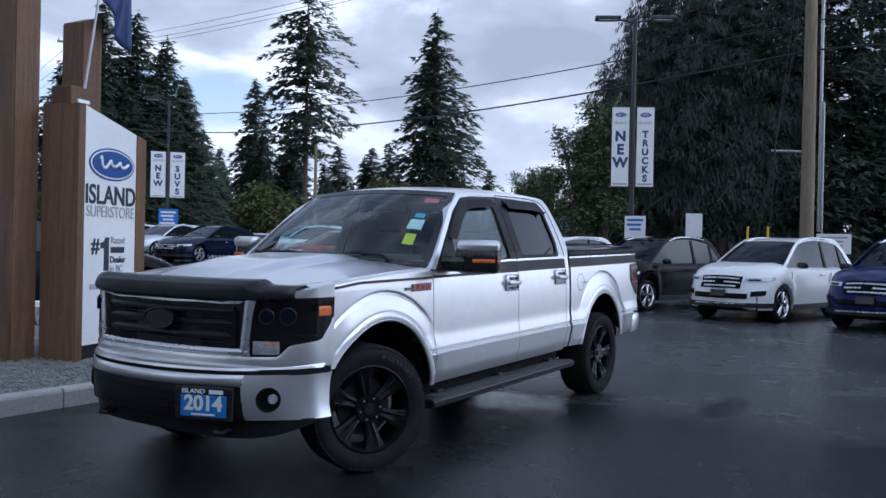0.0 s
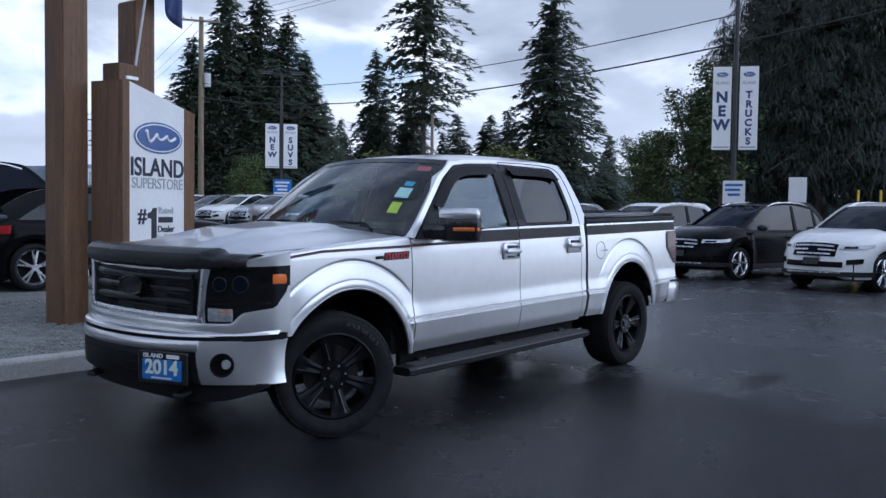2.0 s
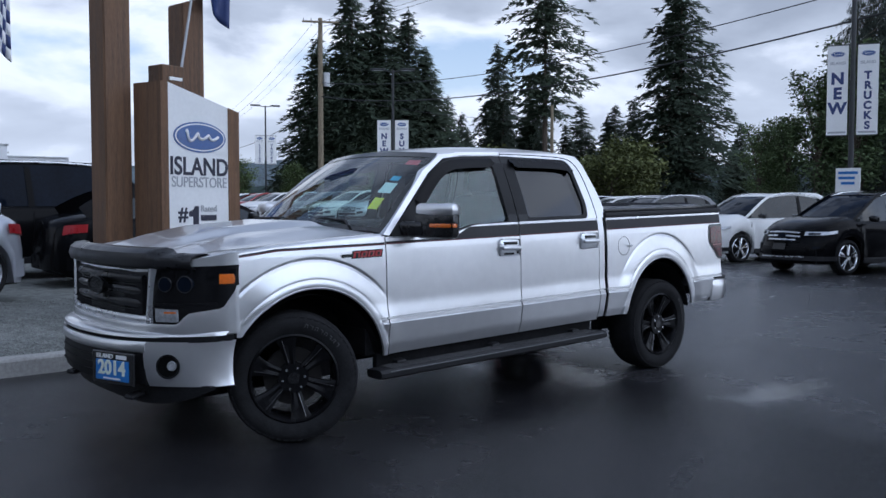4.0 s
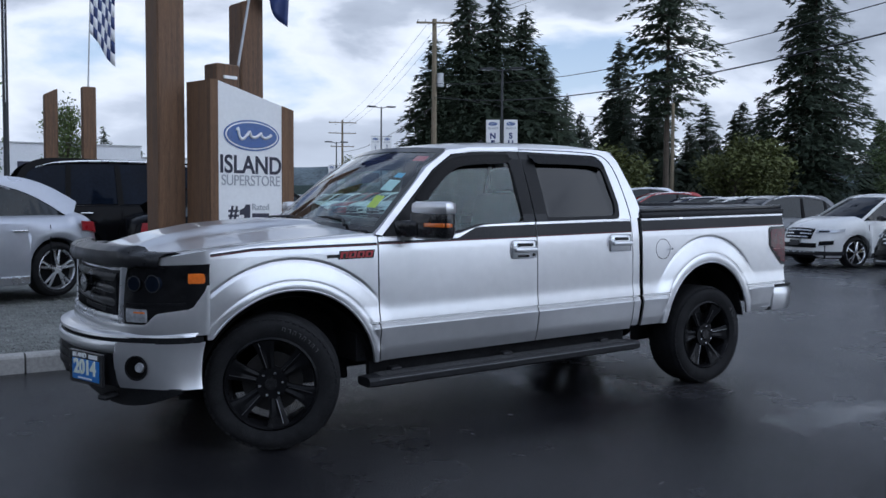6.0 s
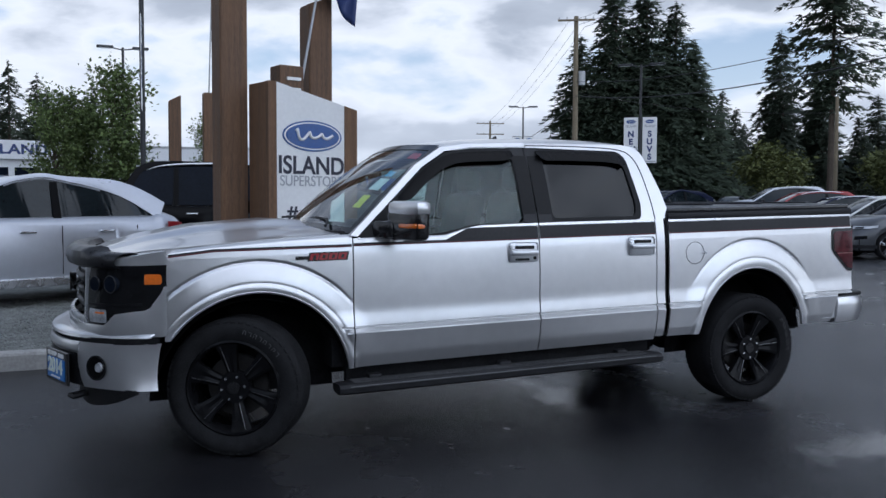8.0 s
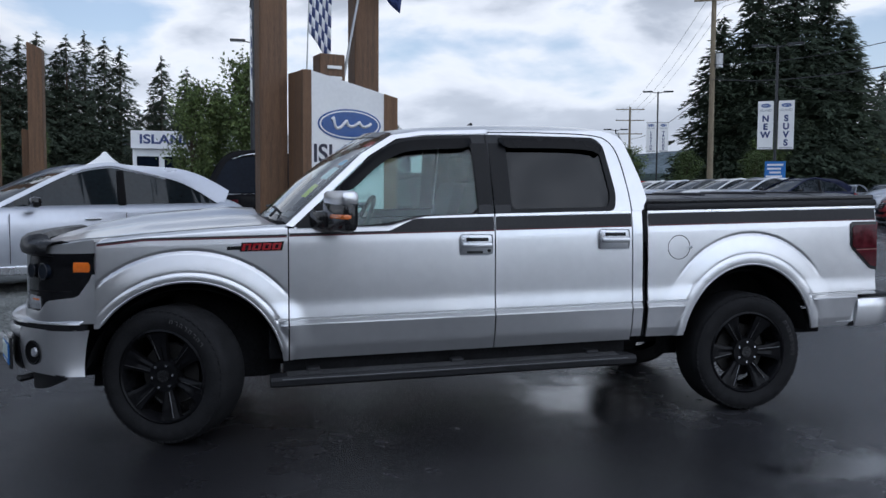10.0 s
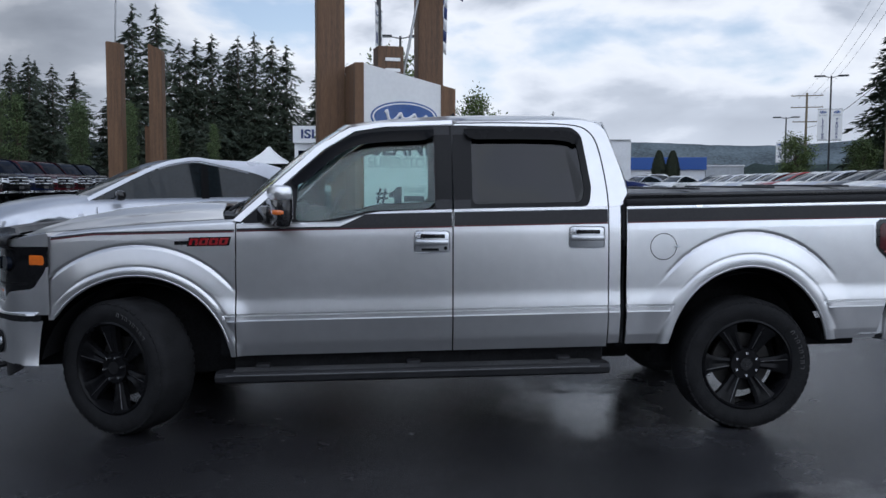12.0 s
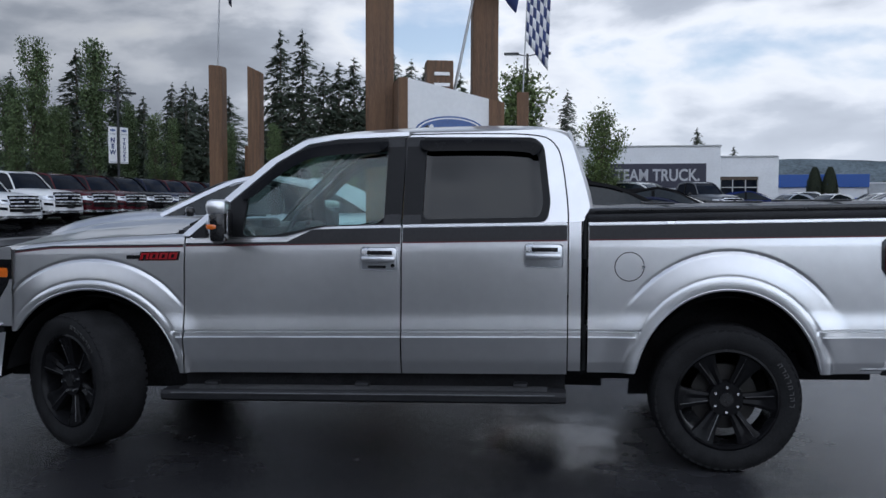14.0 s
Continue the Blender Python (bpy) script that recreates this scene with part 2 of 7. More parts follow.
def asphalt_mat():
    m = bpy.data.materials.new("wet_asphalt")
    m.use_nodes = True
    nt = m.node_tree
    L = nt.links.new
    p = nt.nodes["Principled BSDF"]
    tc = node(nt, "ShaderNodeTexCoord")
    big = node(nt, "ShaderNodeTexNoise", inputs={"Scale": 0.42, "Detail": 6.0, "Roughness": 0.58, "Distortion": 0.4})
    mid = node(nt, "ShaderNodeTexNoise", inputs={"Scale": 3.1, "Detail": 6.0, "Roughness": 0.6})
    fine = node(nt, "ShaderNodeTexNoise", inputs={"Scale": 60.0, "Detail": 4.0, "Roughness": 0.7})
    grit = node(nt, "ShaderNodeTexVoronoi", inputs={"Scale": 110.0})
    for n in (big, mid, fine, grit):
        L(tc.outputs["Object"], n.inputs["Vector"])
    s = node(nt, "ShaderNodeMath", op="MULTIPLY_ADD", inputs={1: 0.3})
    L(mid.outputs[0], s.inputs[0])
    L(big.outputs[0], s.inputs[2])
    sep = node(nt, "ShaderNodeSeparateXYZ")
    L(tc.outputs["Object"], sep.inputs[0])
    # past a ragged edge behind the truck the colour is paler and glossier, for the sky's sheen
    edge = node(nt, "ShaderNodeMath", op="MULTIPLY_ADD", inputs={1: 5.0})
    L(big.outputs[0], edge.inputs[0])
    L(sep.outputs[0], edge.inputs[2])
    sheen = node(nt, "ShaderNodeMapRange", inputs={1: 4.9, 2: 7.2})
    L(edge.outputs[0], sheen.inputs[0])
    # standing water in shallow hollows, ragged at the rim
    wob = node(nt, "ShaderNodeMath", op="MULTIPLY_ADD", inputs={1: 2.6, 2: -1.3})
    L(mid.outputs[0], wob.inputs[0])
    pool = None
    for cx, cy, rx, ry in ((2.78, -0.45, 0.46, 0.74), (3.6, -2.1, 0.6, 0.22)):
        mp = node(nt, "ShaderNodeMapping", inputs={"Location": (-cx / rx, -cy / ry, 0), "Scale": (1 / rx, 1 / ry, 0)})
        L(tc.outputs["Object"], mp.inputs[0])
        ln = node(nt, "ShaderNodeVectorMath", op="LENGTH")
        L(mp.outputs[0], ln.inputs[0])
        if pool is None:
            pool = ln.outputs["Value"]
        else:
            mn = node(nt, "ShaderNodeMath", op="MINIMUM")
            L(pool, mn.inputs[0])
            L(ln.outputs["Value"], mn.inputs[1])
            pool = mn.outputs[0]
    fray = node(nt, "ShaderNodeTexNoise", inputs={"Scale": 13.0, "Detail": 6.0, "Roughness": 0.7})
    L(tc.outputs["Object"], fray.inputs["Vector"])
    torn = node(nt, "ShaderNodeMath", op="MULTIPLY_ADD", inputs={1: 1.5})
    L(fray.outputs[0], torn.inputs[0])
    L(wob.outputs[0], torn.inputs[2])
    rag0 = node(nt, "ShaderNodeMath", op="ADD", inputs={1: -0.75})
    L(torn.outputs[0], rag0.inputs[0])
    rag = node(nt, "ShaderNodeMath", op="ADD")
    L(pool, rag.inputs[0])
    L(rag0.outputs[0], rag.inputs[1])
    water = node(nt, "ShaderNodeMapRange", inputs={1: 1.25, 2: 0.55})
    L(rag.outputs[0], water.inputs[0])
    wet_c = ramp(nt, [(0.45, (0.008, 0.008, 0.0092)), (0.62, (0.0135, 0.0135, 0.0155)), (0.8, (0.021, 0.0205, 0.0225))], s.outputs[0])
    sheen_c = ramp(nt, [(0.45, (0.024, 0.0245, 0.028)), (0.62, (0.033, 0.0335, 0.038)), (0.8, (0.046, 0.046, 0.050))], s.outputs[0])
    mc = node(nt, "ShaderNodeMix", blend="MIX")
    L(sheen.outputs[0], mc.inputs[0])
    L(wet_c, mc.inputs[6])
    L(sheen_c, mc.inputs[7])
    L(mc.outputs[2], p.inputs["Base Color"])
    wet_r = ramp(nt, [(0.48, g(0.13)), (0.62, g(0.20)), (0.80, g(0.30))], s.outputs[0])
    sheen_r = ramp(nt, [(0.50, g(0.15)), (0.62, g(0.21)), (0.80, g(0.30))], s.outputs[0])
    mr = node(nt, "ShaderNodeMix", blend="MIX")
    L(sheen.outputs[0], mr.inputs[0])
    L(wet_r, mr.inputs[6])
    L(sheen_r, mr.inputs[7])
    mw = node(nt, "ShaderNodeMix", blend="MIX", inputs={7: (0.06, 0.06, 0.06, 1)})
    L(water.outputs[0], mw.inputs[0])
    L(mr.outputs[2], mw.inputs[6])
    L(mw.outputs[2], p.inputs["Roughness"])
    film = node(nt, "ShaderNodeMath", op="MULTIPLY_ADD", inputs={1: 0.40, 2: 0.22})
    L(sheen.outputs[0], film.inputs[0])
    shine = node(nt, "ShaderNodeMath", op="MULTIPLY_ADD", inputs={1: 0.78})
    L(water.outputs[0], shine.inputs[0])
    L(film.outputs[0], shine.inputs[2])
    L(shine.outputs[0], p.inputs["Specular IOR Level"])
    hs = node(nt, "ShaderNodeMath", op="MULTIPLY_ADD", inputs={1: 0.6})
    L(grit.outputs["Distance"], hs.inputs[0])
    L(fine.outputs[0], hs.inputs[2])
    calm = node(nt, "ShaderNodeMath", op="MULTIPLY_ADD", inputs={1: -0.42, 2: 0.6})
    L(water.outputs[0], calm.inputs[0])
    b = node(nt, "ShaderNodeBump", inputs={"Distance": 0.006})
    L(calm.outputs[0], b.inputs["Strength"])
    L(hs.outputs[0], b.inputs["Height"])
    L(b.outputs[0], p.inputs["Normal"])
    return m


ASPHALT = asphalt_mat()
GRAVEL = mat("gravel_bed", (0.17, 0.177, 0.165), 0.85, var=0.4, scale=9, bump=1.0, bump_scale=55)
GRAVEL_STONE = mat("gravel_stone", (0.22, 0.228, 0.215), 0.75, var=0.3, scale=5)


# ---- building tools ----
def part(name, bm, material, parent=None, label="", smooth=False, kind=""):
    me = bpy.data.meshes.new(name)
    bm.to_mesh(me)
    bm.free()
    me.materials.append(material)
    if smooth:
        me.polygons.foreach_set("use_smooth", [True] * len(me.polygons))
        me.set_sharp_from_angle(angle=radians(38))
    ob = new(name, me)
    if parent:
        ob.parent = parent
    if label or kind:
        tagged(ob, label, kind=kind)
    return ob


def thing(name, m, label, category, group="", kind=""):
    ob = new(name)
    ob.empty_display_size = 0.2
    ob.matrix_world = m
    return tagged(ob, label, category, group, kind)


def bm_new():
    return bmesh.new()


def box(bm, c, s, bev=0.0, m=None):
    r = bmesh.ops.create_cube(bm, size=1.0, matrix=(m or Matrix()) @ Matrix.Translation(c) @ Matrix.Diagonal((*s, 1)))
    if bev:
        vs = set(r["verts"])
        bmesh.ops.bevel(bm, geom=[e for e in bm.edges if e.verts[0] in vs and e.verts[1] in vs], offset=bev, segments=2, affect="EDGES", profile=0.5)
    return bm


def rod(bm, a, b, r0, r1=None, n=10, cap=True):
    a, b = Vector(a), Vector(b)
    q = (b - a).to_track_quat("Z", "Y").to_matrix().to_4x4()
    bmesh.ops.create_cone(bm, cap_ends=cap, segments=n, radius1=r0, radius2=r0 if r1 is None else r1, depth=(b - a).length, matrix=Matrix.Translation((a + b) / 2) @ q)
    return bm


def sweep(bm, pts, r, n=8, closed=False, flat=1.0):
    """A tube along points."""
    rings = []
    k = len(pts)
    for i, p in enumerate(pts):
        p = Vector(p)
        d = Vector(pts[(i + 1) % k if closed else min(i + 1, k - 1)]) - Vector(pts[(i - 1) % k if closed else max(i - 1, 0)])
        q = d.to_track_quat("Z", "Y").to_matrix()
        rings.append([bm.verts.new(p + q @ Vector((r * math.cos(a), r * flat * math.sin(a), 0))) for a in [2 * math.pi * j / n for j in range(n)]])
    for i in range(k if closed else k - 1):
        A, B = rings[i], rings[(i + 1) % k]
        for j in range(n):
            bm.faces.new((A[j], A[(j + 1) % n], B[(j + 1) % n], B[j]))
    if not closed:
        bm.faces.new(rings[0][::-1])
        bm.faces.new(rings[-1])
    return bm


def sheet(bm, rows, flip=False):
    """A grid of points, row by row."""
    vs = [[bm.verts.new(p) for p in row] for row in rows]
    for a, b in zip(vs, vs[1:]):
        for j in range(len(a) - 1):
            q = (a[j], a[j + 1], b[j + 1], b[j])
            if len({v.co.to_tuple(6) for v in q}) < 3:
                continue
            bm.faces.new(q[::-1] if flip else q)
    return vs


def lip(bm, vec):
    """Turns the open rim of a sheet inwards by vec, so that the panel has an edge."""
    rim = [e for e in bm.edges if e.is_boundary]
    r = bmesh.ops.extrude_edge_only(bm, edges=rim)
    bmesh.ops.translate(bm, vec=vec, verts=[v for v in r["geom"] if isinstance(v, bmesh.types.BMVert)])
    bmesh.ops.recalc_face_normals(bm, faces=bm.faces[:])
    return bm


def resample(loop, n):
    pts = [Vector(p) for p in loop]
    seg = [(pts[(i + 1) % len(pts)] - pts[i]).length for i in range(len(pts))]
    tot, out, i, acc = sum(seg), [], 0, 0.0
    for k in range(n):
        d = tot * k / n
        while acc + seg[i] < d:
            acc += seg[i]
            i += 1
        out.append(pts[i].lerp(pts[(i + 1) % len(pts)], (d - acc) / seg[i]))
    return out


def rounded(loop, r=0.03, n=4):
    """A polygon in the plane with its corners rounded."""
    out = []
    k = len(loop)
    for i in range(k):
        p, a, b = Vector(loop[i]), Vector(loop[i - 1]), Vector(loop[(i + 1) % k])
        d0, d1 = a - p, b - p
        rr = min(r, d0.length * 0.45, d1.length * 0.45)
        s, e = p + d0.normalized() * rr, p + d1.normalized() * rr
        for j in range(n + 1):
            t = j / n
            out.append((1 - t) ** 2 * s + 2 * t * (1 - t) * p + t * t * e)
    return out


def slab(bm, loop, normal, thick):
    """A plate: a closed loop of 3D points, thickened along normal."""
    nrm = Vector(normal) * thick
    a = [bm.verts.new(Vector(p)) for p in loop]
    b = [bm.verts.new(Vector(p) - nrm) for p in loop]
    bm.faces.new(a)
    bm.faces.new(b[::-1])
    for i in range(len(a)):
        j = (i + 1) % len(a)
        bm.faces.new((a[j], a[i], b[i], b[j]))
    bmesh.ops.recalc_face_normals(bm, faces=bm.faces[:])
    return bm


def letters(name, text, size, m, material, parent, squeeze=1.0, depth=0.003, heavy=0.0, spacing=1.0):
    """Raised writing, each letter a piece of its own."""
    cu = bpy.data.curves.new(name, "FONT")
    cu.body, cu.size, cu.extrude, cu.align_x, cu.align_y = text, size, depth, "CENTER", "CENTER"
    cu.offset, cu.space_character = heavy * size, spacing
    tmp = new("tmp_text", cu)
    bpy.context.view_layer.update()
    me = bpy.data.meshes.new_from_object(tmp.evaluated_get(bpy.context.evaluated_depsgraph_get()))
    bpy.data.objects.remove(tmp)
    bm = bmesh.new()
    bm.from_mesh(me)
    bpy.data.meshes.remove(me)
    bmesh.ops.remove_doubles(bm, verts=bm.verts[:], dist=1e-6)
    seen, islands = set(), []
    for v in bm.verts:
        if v in seen:
            continue
        stack, isl = [v], []
        seen.add(v)
        while stack:
            q = stack.pop()
            isl.append(q)
            for e in q.link_edges:
                o = e.other_vert(q)
                if o not in seen:
                    seen.add(o)
                    stack.append(o)
        islands.append((min(q.co.x for q in isl), max(q.co.x for q in isl), isl))
    islands.sort(key=lambda t: t[0])
    glyphs = []
    for lo, hi, isl in islands:
        if glyphs and lo < glyphs[-1][1] - 0.3 * (hi - lo):
            glyphs[-1] = (glyphs[-1][0], max(hi, glyphs[-1][1]), glyphs[-1][2] + isl)
        else:
            glyphs.append((lo, hi, isl))
    for lo, hi, isl in glyphs:
        place = {v: k for k, v in enumerate(isl)}
        faces = {f for v in isl for f in v.link_faces}
        me = bpy.data.meshes.new("letter")
        me.from_pydata([tuple(v.co) for v in isl], [], sorted([place[v] for v in f.verts] for f in faces))
        me.materials.append(material)
        ob = new("letter", me)
        ob.parent = parent
        ob.matrix_basis = m @ Matrix.Diagonal((squeeze, 1, 1, 1))
    bm.free()


def ground_z(x, y):
    t = min(1.0, max(0.0, (y - 16) / 10))
    return 0.58 * t * t * (3 - 2 * t)


# ---- ground, island, kerb ----
def build_ground():
    bm = bm_new()
    xs = [-900, -300, -100] + list(range(-60, 101, 8)) + [150, 400, 1200]
    ys = [-900, -300, -100, -40, -20, -8, 0, 8, 14] + [16, 17, 18, 19, 20, 21, 22, 23, 24, 25, 26, 30, 40, 60] + [90, 200, 500, 1500]
    sheet(bm, [[(x, y, ground_z(x, y)) for x in xs] for y in ys], flip=False)
    bmesh.ops.recalc_face_normals(bm, faces=bm.faces[:])
    ob = part("ground", bm, ASPHALT, smooth=True)
    tagged(ob, "dark wet asphalt car park with smooth puddled patches", "ground", kind="structure")


build_ground()

KX0, KX1, KY = -16.0, 3.1, 2.30


def build_island():
    isl = thing("gravel_island", pose(0, 0, 0), "grey crushed-gravel display island edged with a concrete kerb", "island", kind="structure")
    bm = bm_new()
    rows = []
    for j in range(47):
        y = KY + 0.14 + j * 0.3
        rows.append([(x * 0.3 + KX0, y, 0.125 + 0.05 * min(1, j / 6) + 0.012 * noise.noise((x * 0.21, y * 0.7, 0))) for x in range(int((KX1 - KX0) / 0.3) + 1)])
    sheet(bm, rows)
    bmesh.ops.recalc_face_normals(bm, faces=bm.faces[:])
    part("gravel", bm, GRAVEL, isl, smooth=True)
    # loose stones lying on the bed along the kerb
    rnd = random.Random(4)
    verts, faces = [], []
    base = [(1, 0, 0), (-1, 0, 0), (0, 1, 0), (0, -1, 0), (0, 0, 1), (0, 0, -1)]
    tri = [(0, 2, 4), (2, 1, 4), (1, 3, 4), (3, 0, 4), (2, 0, 5), (1, 2, 5), (3, 1, 5), (0, 3, 5)]
    for _ in range(16000):
        x, y = rnd.uniform(-3.2, 1.6), KY + 0.17 + rnd.random() ** 1.5 * 4.2
        s = rnd.uniform(0.007, 0.019)
        z = 0.125 + 0.05 * min(1, (y - KY) / 1.8) + s * 0.3
        a = rnd.random() * 6.3
        k = len(verts)
        for p in base:
            q = [p[0] * rnd.uniform(0.6, 1.2), p[1] * rnd.uniform(0.6, 1.2), p[2] * rnd.uniform(0.4, 0.8)]
            verts.append((x + s * (q[0] * math.cos(a) - q[1] * math.sin(a)), y + s * (q[0] * math.sin(a) + q[1] * math.cos(a)), z + s * q[2]))
        faces += [(k + a_, k + b_, k + c_) for a_, b_, c_ in tri]
    me = bpy.data.meshes.new("stones")
    me.from_pydata(verts, [], faces)
    me.materials.append(GRAVEL_STONE)
    st = new("stones", me)
    st.parent = isl
    tagged(st, kind="stuff")
    # kerb stones, butted end to end with open joints
    kb = bm_new()
    prof = [(0, -0.05), (0, 0.125), (0.012, 0.146), (0.035, 0.155), (0.13, 0.155), (0.15, 0.145), (0.15, -0.05)]
    ln = 0.985
    n = len(prof)
    a = [kb.verts.new((-ln / 2, p[0], p[1])) for p in prof]
    b = [kb.verts.new((ln / 2, p[0], p[1])) for p in prof]
    for i in range(n):
        kb.faces.new((a[i], a[(i + 1) % n], b[(i + 1) % n], b[i]))
    kb.faces.new(a[::-1])
    kb.faces.new(b)
    bmesh.ops.recalc_face_normals(kb, faces=kb.faces[:])
    first = part("kerbstone", kb, KERB, isl)
    x = -0.86 - 15
    i = 0
    while x + 0.5 < KX1:
        if i == 0:
            ob = first
        else:
            ob = new("kerbstone", first.data)
            ob.parent = isl
        ob.matrix_basis = pose(x + 0.5, KY + rnd.uniform(-0.004, 0.004), rnd.uniform(-0.004, 0.003), 0, 0, rnd.uniform(-0.2, 0.2))
        x += 1.0
        i += 1
    for k in range(14):
        ob = new("kerbstone", first.data)
        ob.parent = isl
        ob.matrix_basis = pose(KX1 - 0.02, KY + 0.62 + k, 0, 0, 0, 90)


build_island()


# ---- timber sign and posts ----
def timber(name, m, w, d, h, slope, label, group="timber posts"):
    """A square timber post with a top cut on the slant; slope lifts its left edge."""
    t = thing(name, m, label, "post", group)
    bm = bm_new()
    for z, k in ((-0.1, 0), (h, 1)):
        for x, y in ((-w / 2, -d / 2), (w / 2, -d / 2), (w / 2, d / 2), (-w / 2, d / 2)):
            bm.verts.new((x, y, z + k * (-x / w * slope)))
    bm.verts.ensure_lookup_table()
    v = bm.verts
    bm.faces.new((v[3], v[2], v[1], v[0]))
    bm.faces.new((v[4], v[5], v[6], v[7]))
    for i in range(4):
        j = (i + 1) % 4
        bm.faces.new((v[i], v[j], v[4 + j], v[4 + i]))
    bmesh.ops.bevel(bm, geom=bm.edges[:], offset=0.012, segments=2, affect="EDGES")
    part("timber", bm, WOOD, t)
    return t


SIGN_RZ = math.degrees(math.atan2(3.898 - 3.62, 2.06 - 1.216))
timber("timber_post", pose(0.81, 4.15, 0.15, 0, 0, 10), 0.31, 0.30, 4.6, 0.1, "tall square brown-stained timber post by the sign")
timber("timber_post", pose(1.94, 4.72, 0.15, 0, 0, 10), 0.30, 0.30, 3.72, -0.12, "tall brown-stained timber post behind the sign")
timber("timber_post", pose(-3.79, 10.95, 0.15, 0, 0, 0), 0.27, 0.27, 3.90, 0.03, "brown-stained timber post with a flagpole")
timber("timber_post", pose(-3.04, 11.0, 0.15, 0, 0, 0), 0.25, 0.25, 3.83, 0.12, "brown-stained timber post with a slanted top")
timber("timber_post", pose(-3.22, 11.35, 0.15, 0, 0, 0), 0.27, 0.25, 2.35, 0.05, "short brown-stained timber post")
timber("timber_post", pose(2.03, 14.75, 0.15, 0, 0, 0), 0.27, 0.27, 3.78, 0.0, "brown-stained timber post carrying a chequered flag")
timber("timber_post", pose(1.30, 15.0, 0.15, 0, 0, 0), 0.26, 0.26, 3.66, -0.14, "brown-stained timber post with a slanted top")


def oval(bm, cx, cz, rx, rz, y, thick, n=40):
    slab(bm, [(cx + rx * math.cos(2 * math.pi * i / n), y, cz + rz * math.sin(2 * math.pi * i / n)) for i in range(n)], (0, -1, 0), thick)
    return bm


def logo(parent, cx, cz, rx, rz, y):
    """A blue oval with a pale rim and a plain pale stroke across it."""
    part("logo_rim", oval(bm_new(), cx, cz, rx, rz, y - 0.006, 0.005), LOGO_BLUE, parent)
    part("logo_ring", oval(bm_new(), cx, cz, rx * 0.95, rz * 0.9, y - 0.009, 0.005), WHITE_INK, parent)
    part("logo_field", oval(bm_new(), cx, cz, rx * 0.90, rz * 0.81, y - 0.012, 0.005), LOGO_BLUE, parent)
    bm = bm_new()
    pts = [(cx + rx * (-0.62 + 1.24 * i / 60 + 0.05 * math.cos(i / 60 * 19.0)), y - 0.014, cz + rz * (0.02 + (0.40 - 0.26 * min(1, i / 30)) * math.sin(i / 60 * 19.0 + 0.6))) for i in range(61)]
    sweep(bm, pts, rx * 0.045, 6)
    part("logo_stroke", bm, WHITE_INK, parent)


def build_sign():
    s = thing("dealer_sign", pose(1.216, 3.62, 0.15, 0, 0, SIGN_RZ), "white sign panel with a slanted top between brown timber sides", "sign")
    w, zb = 0.888, 0.16
    top = lambda u: 2.585 - 0.2 * u / w
    bm = bm_new()
    slab(bm, [(0, 0, zb), (w, 0, zb), (w, 0, top(w)), (0, 0, top(0))], (0, -1, 0), 0.30)
    part("panel", bm, WHITE_PANEL, s)
    bm = bm_new()
    slab(bm, [(-0.10, -0.012, -0.12), (0.0, -0.012, -0.12), (0.0, -0.012, top(0) + 0.005), (-0.10, -0.012, top(0) - 0.0)], (0, -1, 0), 0.06)
    part("side_board", bm, WOOD, s)
    bm = bm_new()
    slab(bm, [(-0.10, 0.05, -0.12), (-0.002, 0.05, -0.12), (-0.002, 0.05, top(0) + 0.004), (-0.10, 0.05, top(0) - 0.004)], (0, -1, 0), 0.36)
    part("side_board", bm, WOOD, s)
    bm = bm_new()
    slab(bm, [(w, -0.012, -0.12), (w + 0.17, -0.012, -0.12), (w + 0.17, -0.012, top(w + 0.17)), (w, -0.012, top(w))], (0, -1, 0), 0.34)
    part("side_board", bm, WOOD, s)
    bm = bm_new()
    box(bm, (w / 2, 0.15, 0.02), (w - 0.02, 0.24, 0.29))
    part("plinth", bm, BLACK_PLASTIC, s)
    logo(s, 0.46, 2.02, 0.385, 0.17, -0.001)
    up = pose(0, 0, 0, 90, 0, 0)
    letters("word", "ISLAND", 0.275, Matrix.Translation((0.45, -0.004, 1.685)) @ up, INK, s, 0.93, heavy=0.018)
    letters("word", "SUPERSTORE", 0.165, Matrix.Translation((0.45, -0.004, 1.515)) @ up, GREY_INK, s, 0.86)
    letters("word", "#", 0.22, Matrix.Translation((0.20, -0.004, 1.165)) @ up, INK, s, heavy=0.02)
    one = bm_new()
    slab(one, [(0.345, -0.002, 0.905), (0.43, -0.002, 0.905), (0.43, -0.002, 1.255), (0.37, -0.002, 1.255), (0.345, -0.002, 1.215), (0.285, -0.002, 1.195), (0.285, -0.002, 1.14), (0.345, -0.002, 1.14)], (0, -1, 0), 0.004)
    bmesh.ops.triangulate(one, faces=[f for f in one.faces if len(f.verts) > 4])
    part("word", one, INK, s)
    letters("word", "Rated", 0.105, Matrix.Translation((0.575, -0.004, 1.225)) @ up, GREY_INK, s)
    part("brand_bar", box(bm_new(), (0.575, -0.002, 1.125), (0.235, 0.006, 0.062)), INK, s)
    letters("word", "Dealer", 0.1, Matrix.Translation((0.58, -0.004, 1.02)) @ up, INK, s, heavy=0.01)
    letters("word", "in BC", 0.105, Matrix.Translation((0.56, -0.004, 0.925)) @ up, GREY_INK, s)
    part("brand_bar", box(bm_new(), (0.45, -0.002, 0.745), (0.66, 0.006, 0.055)), GREY_INK, s)


build_sign()


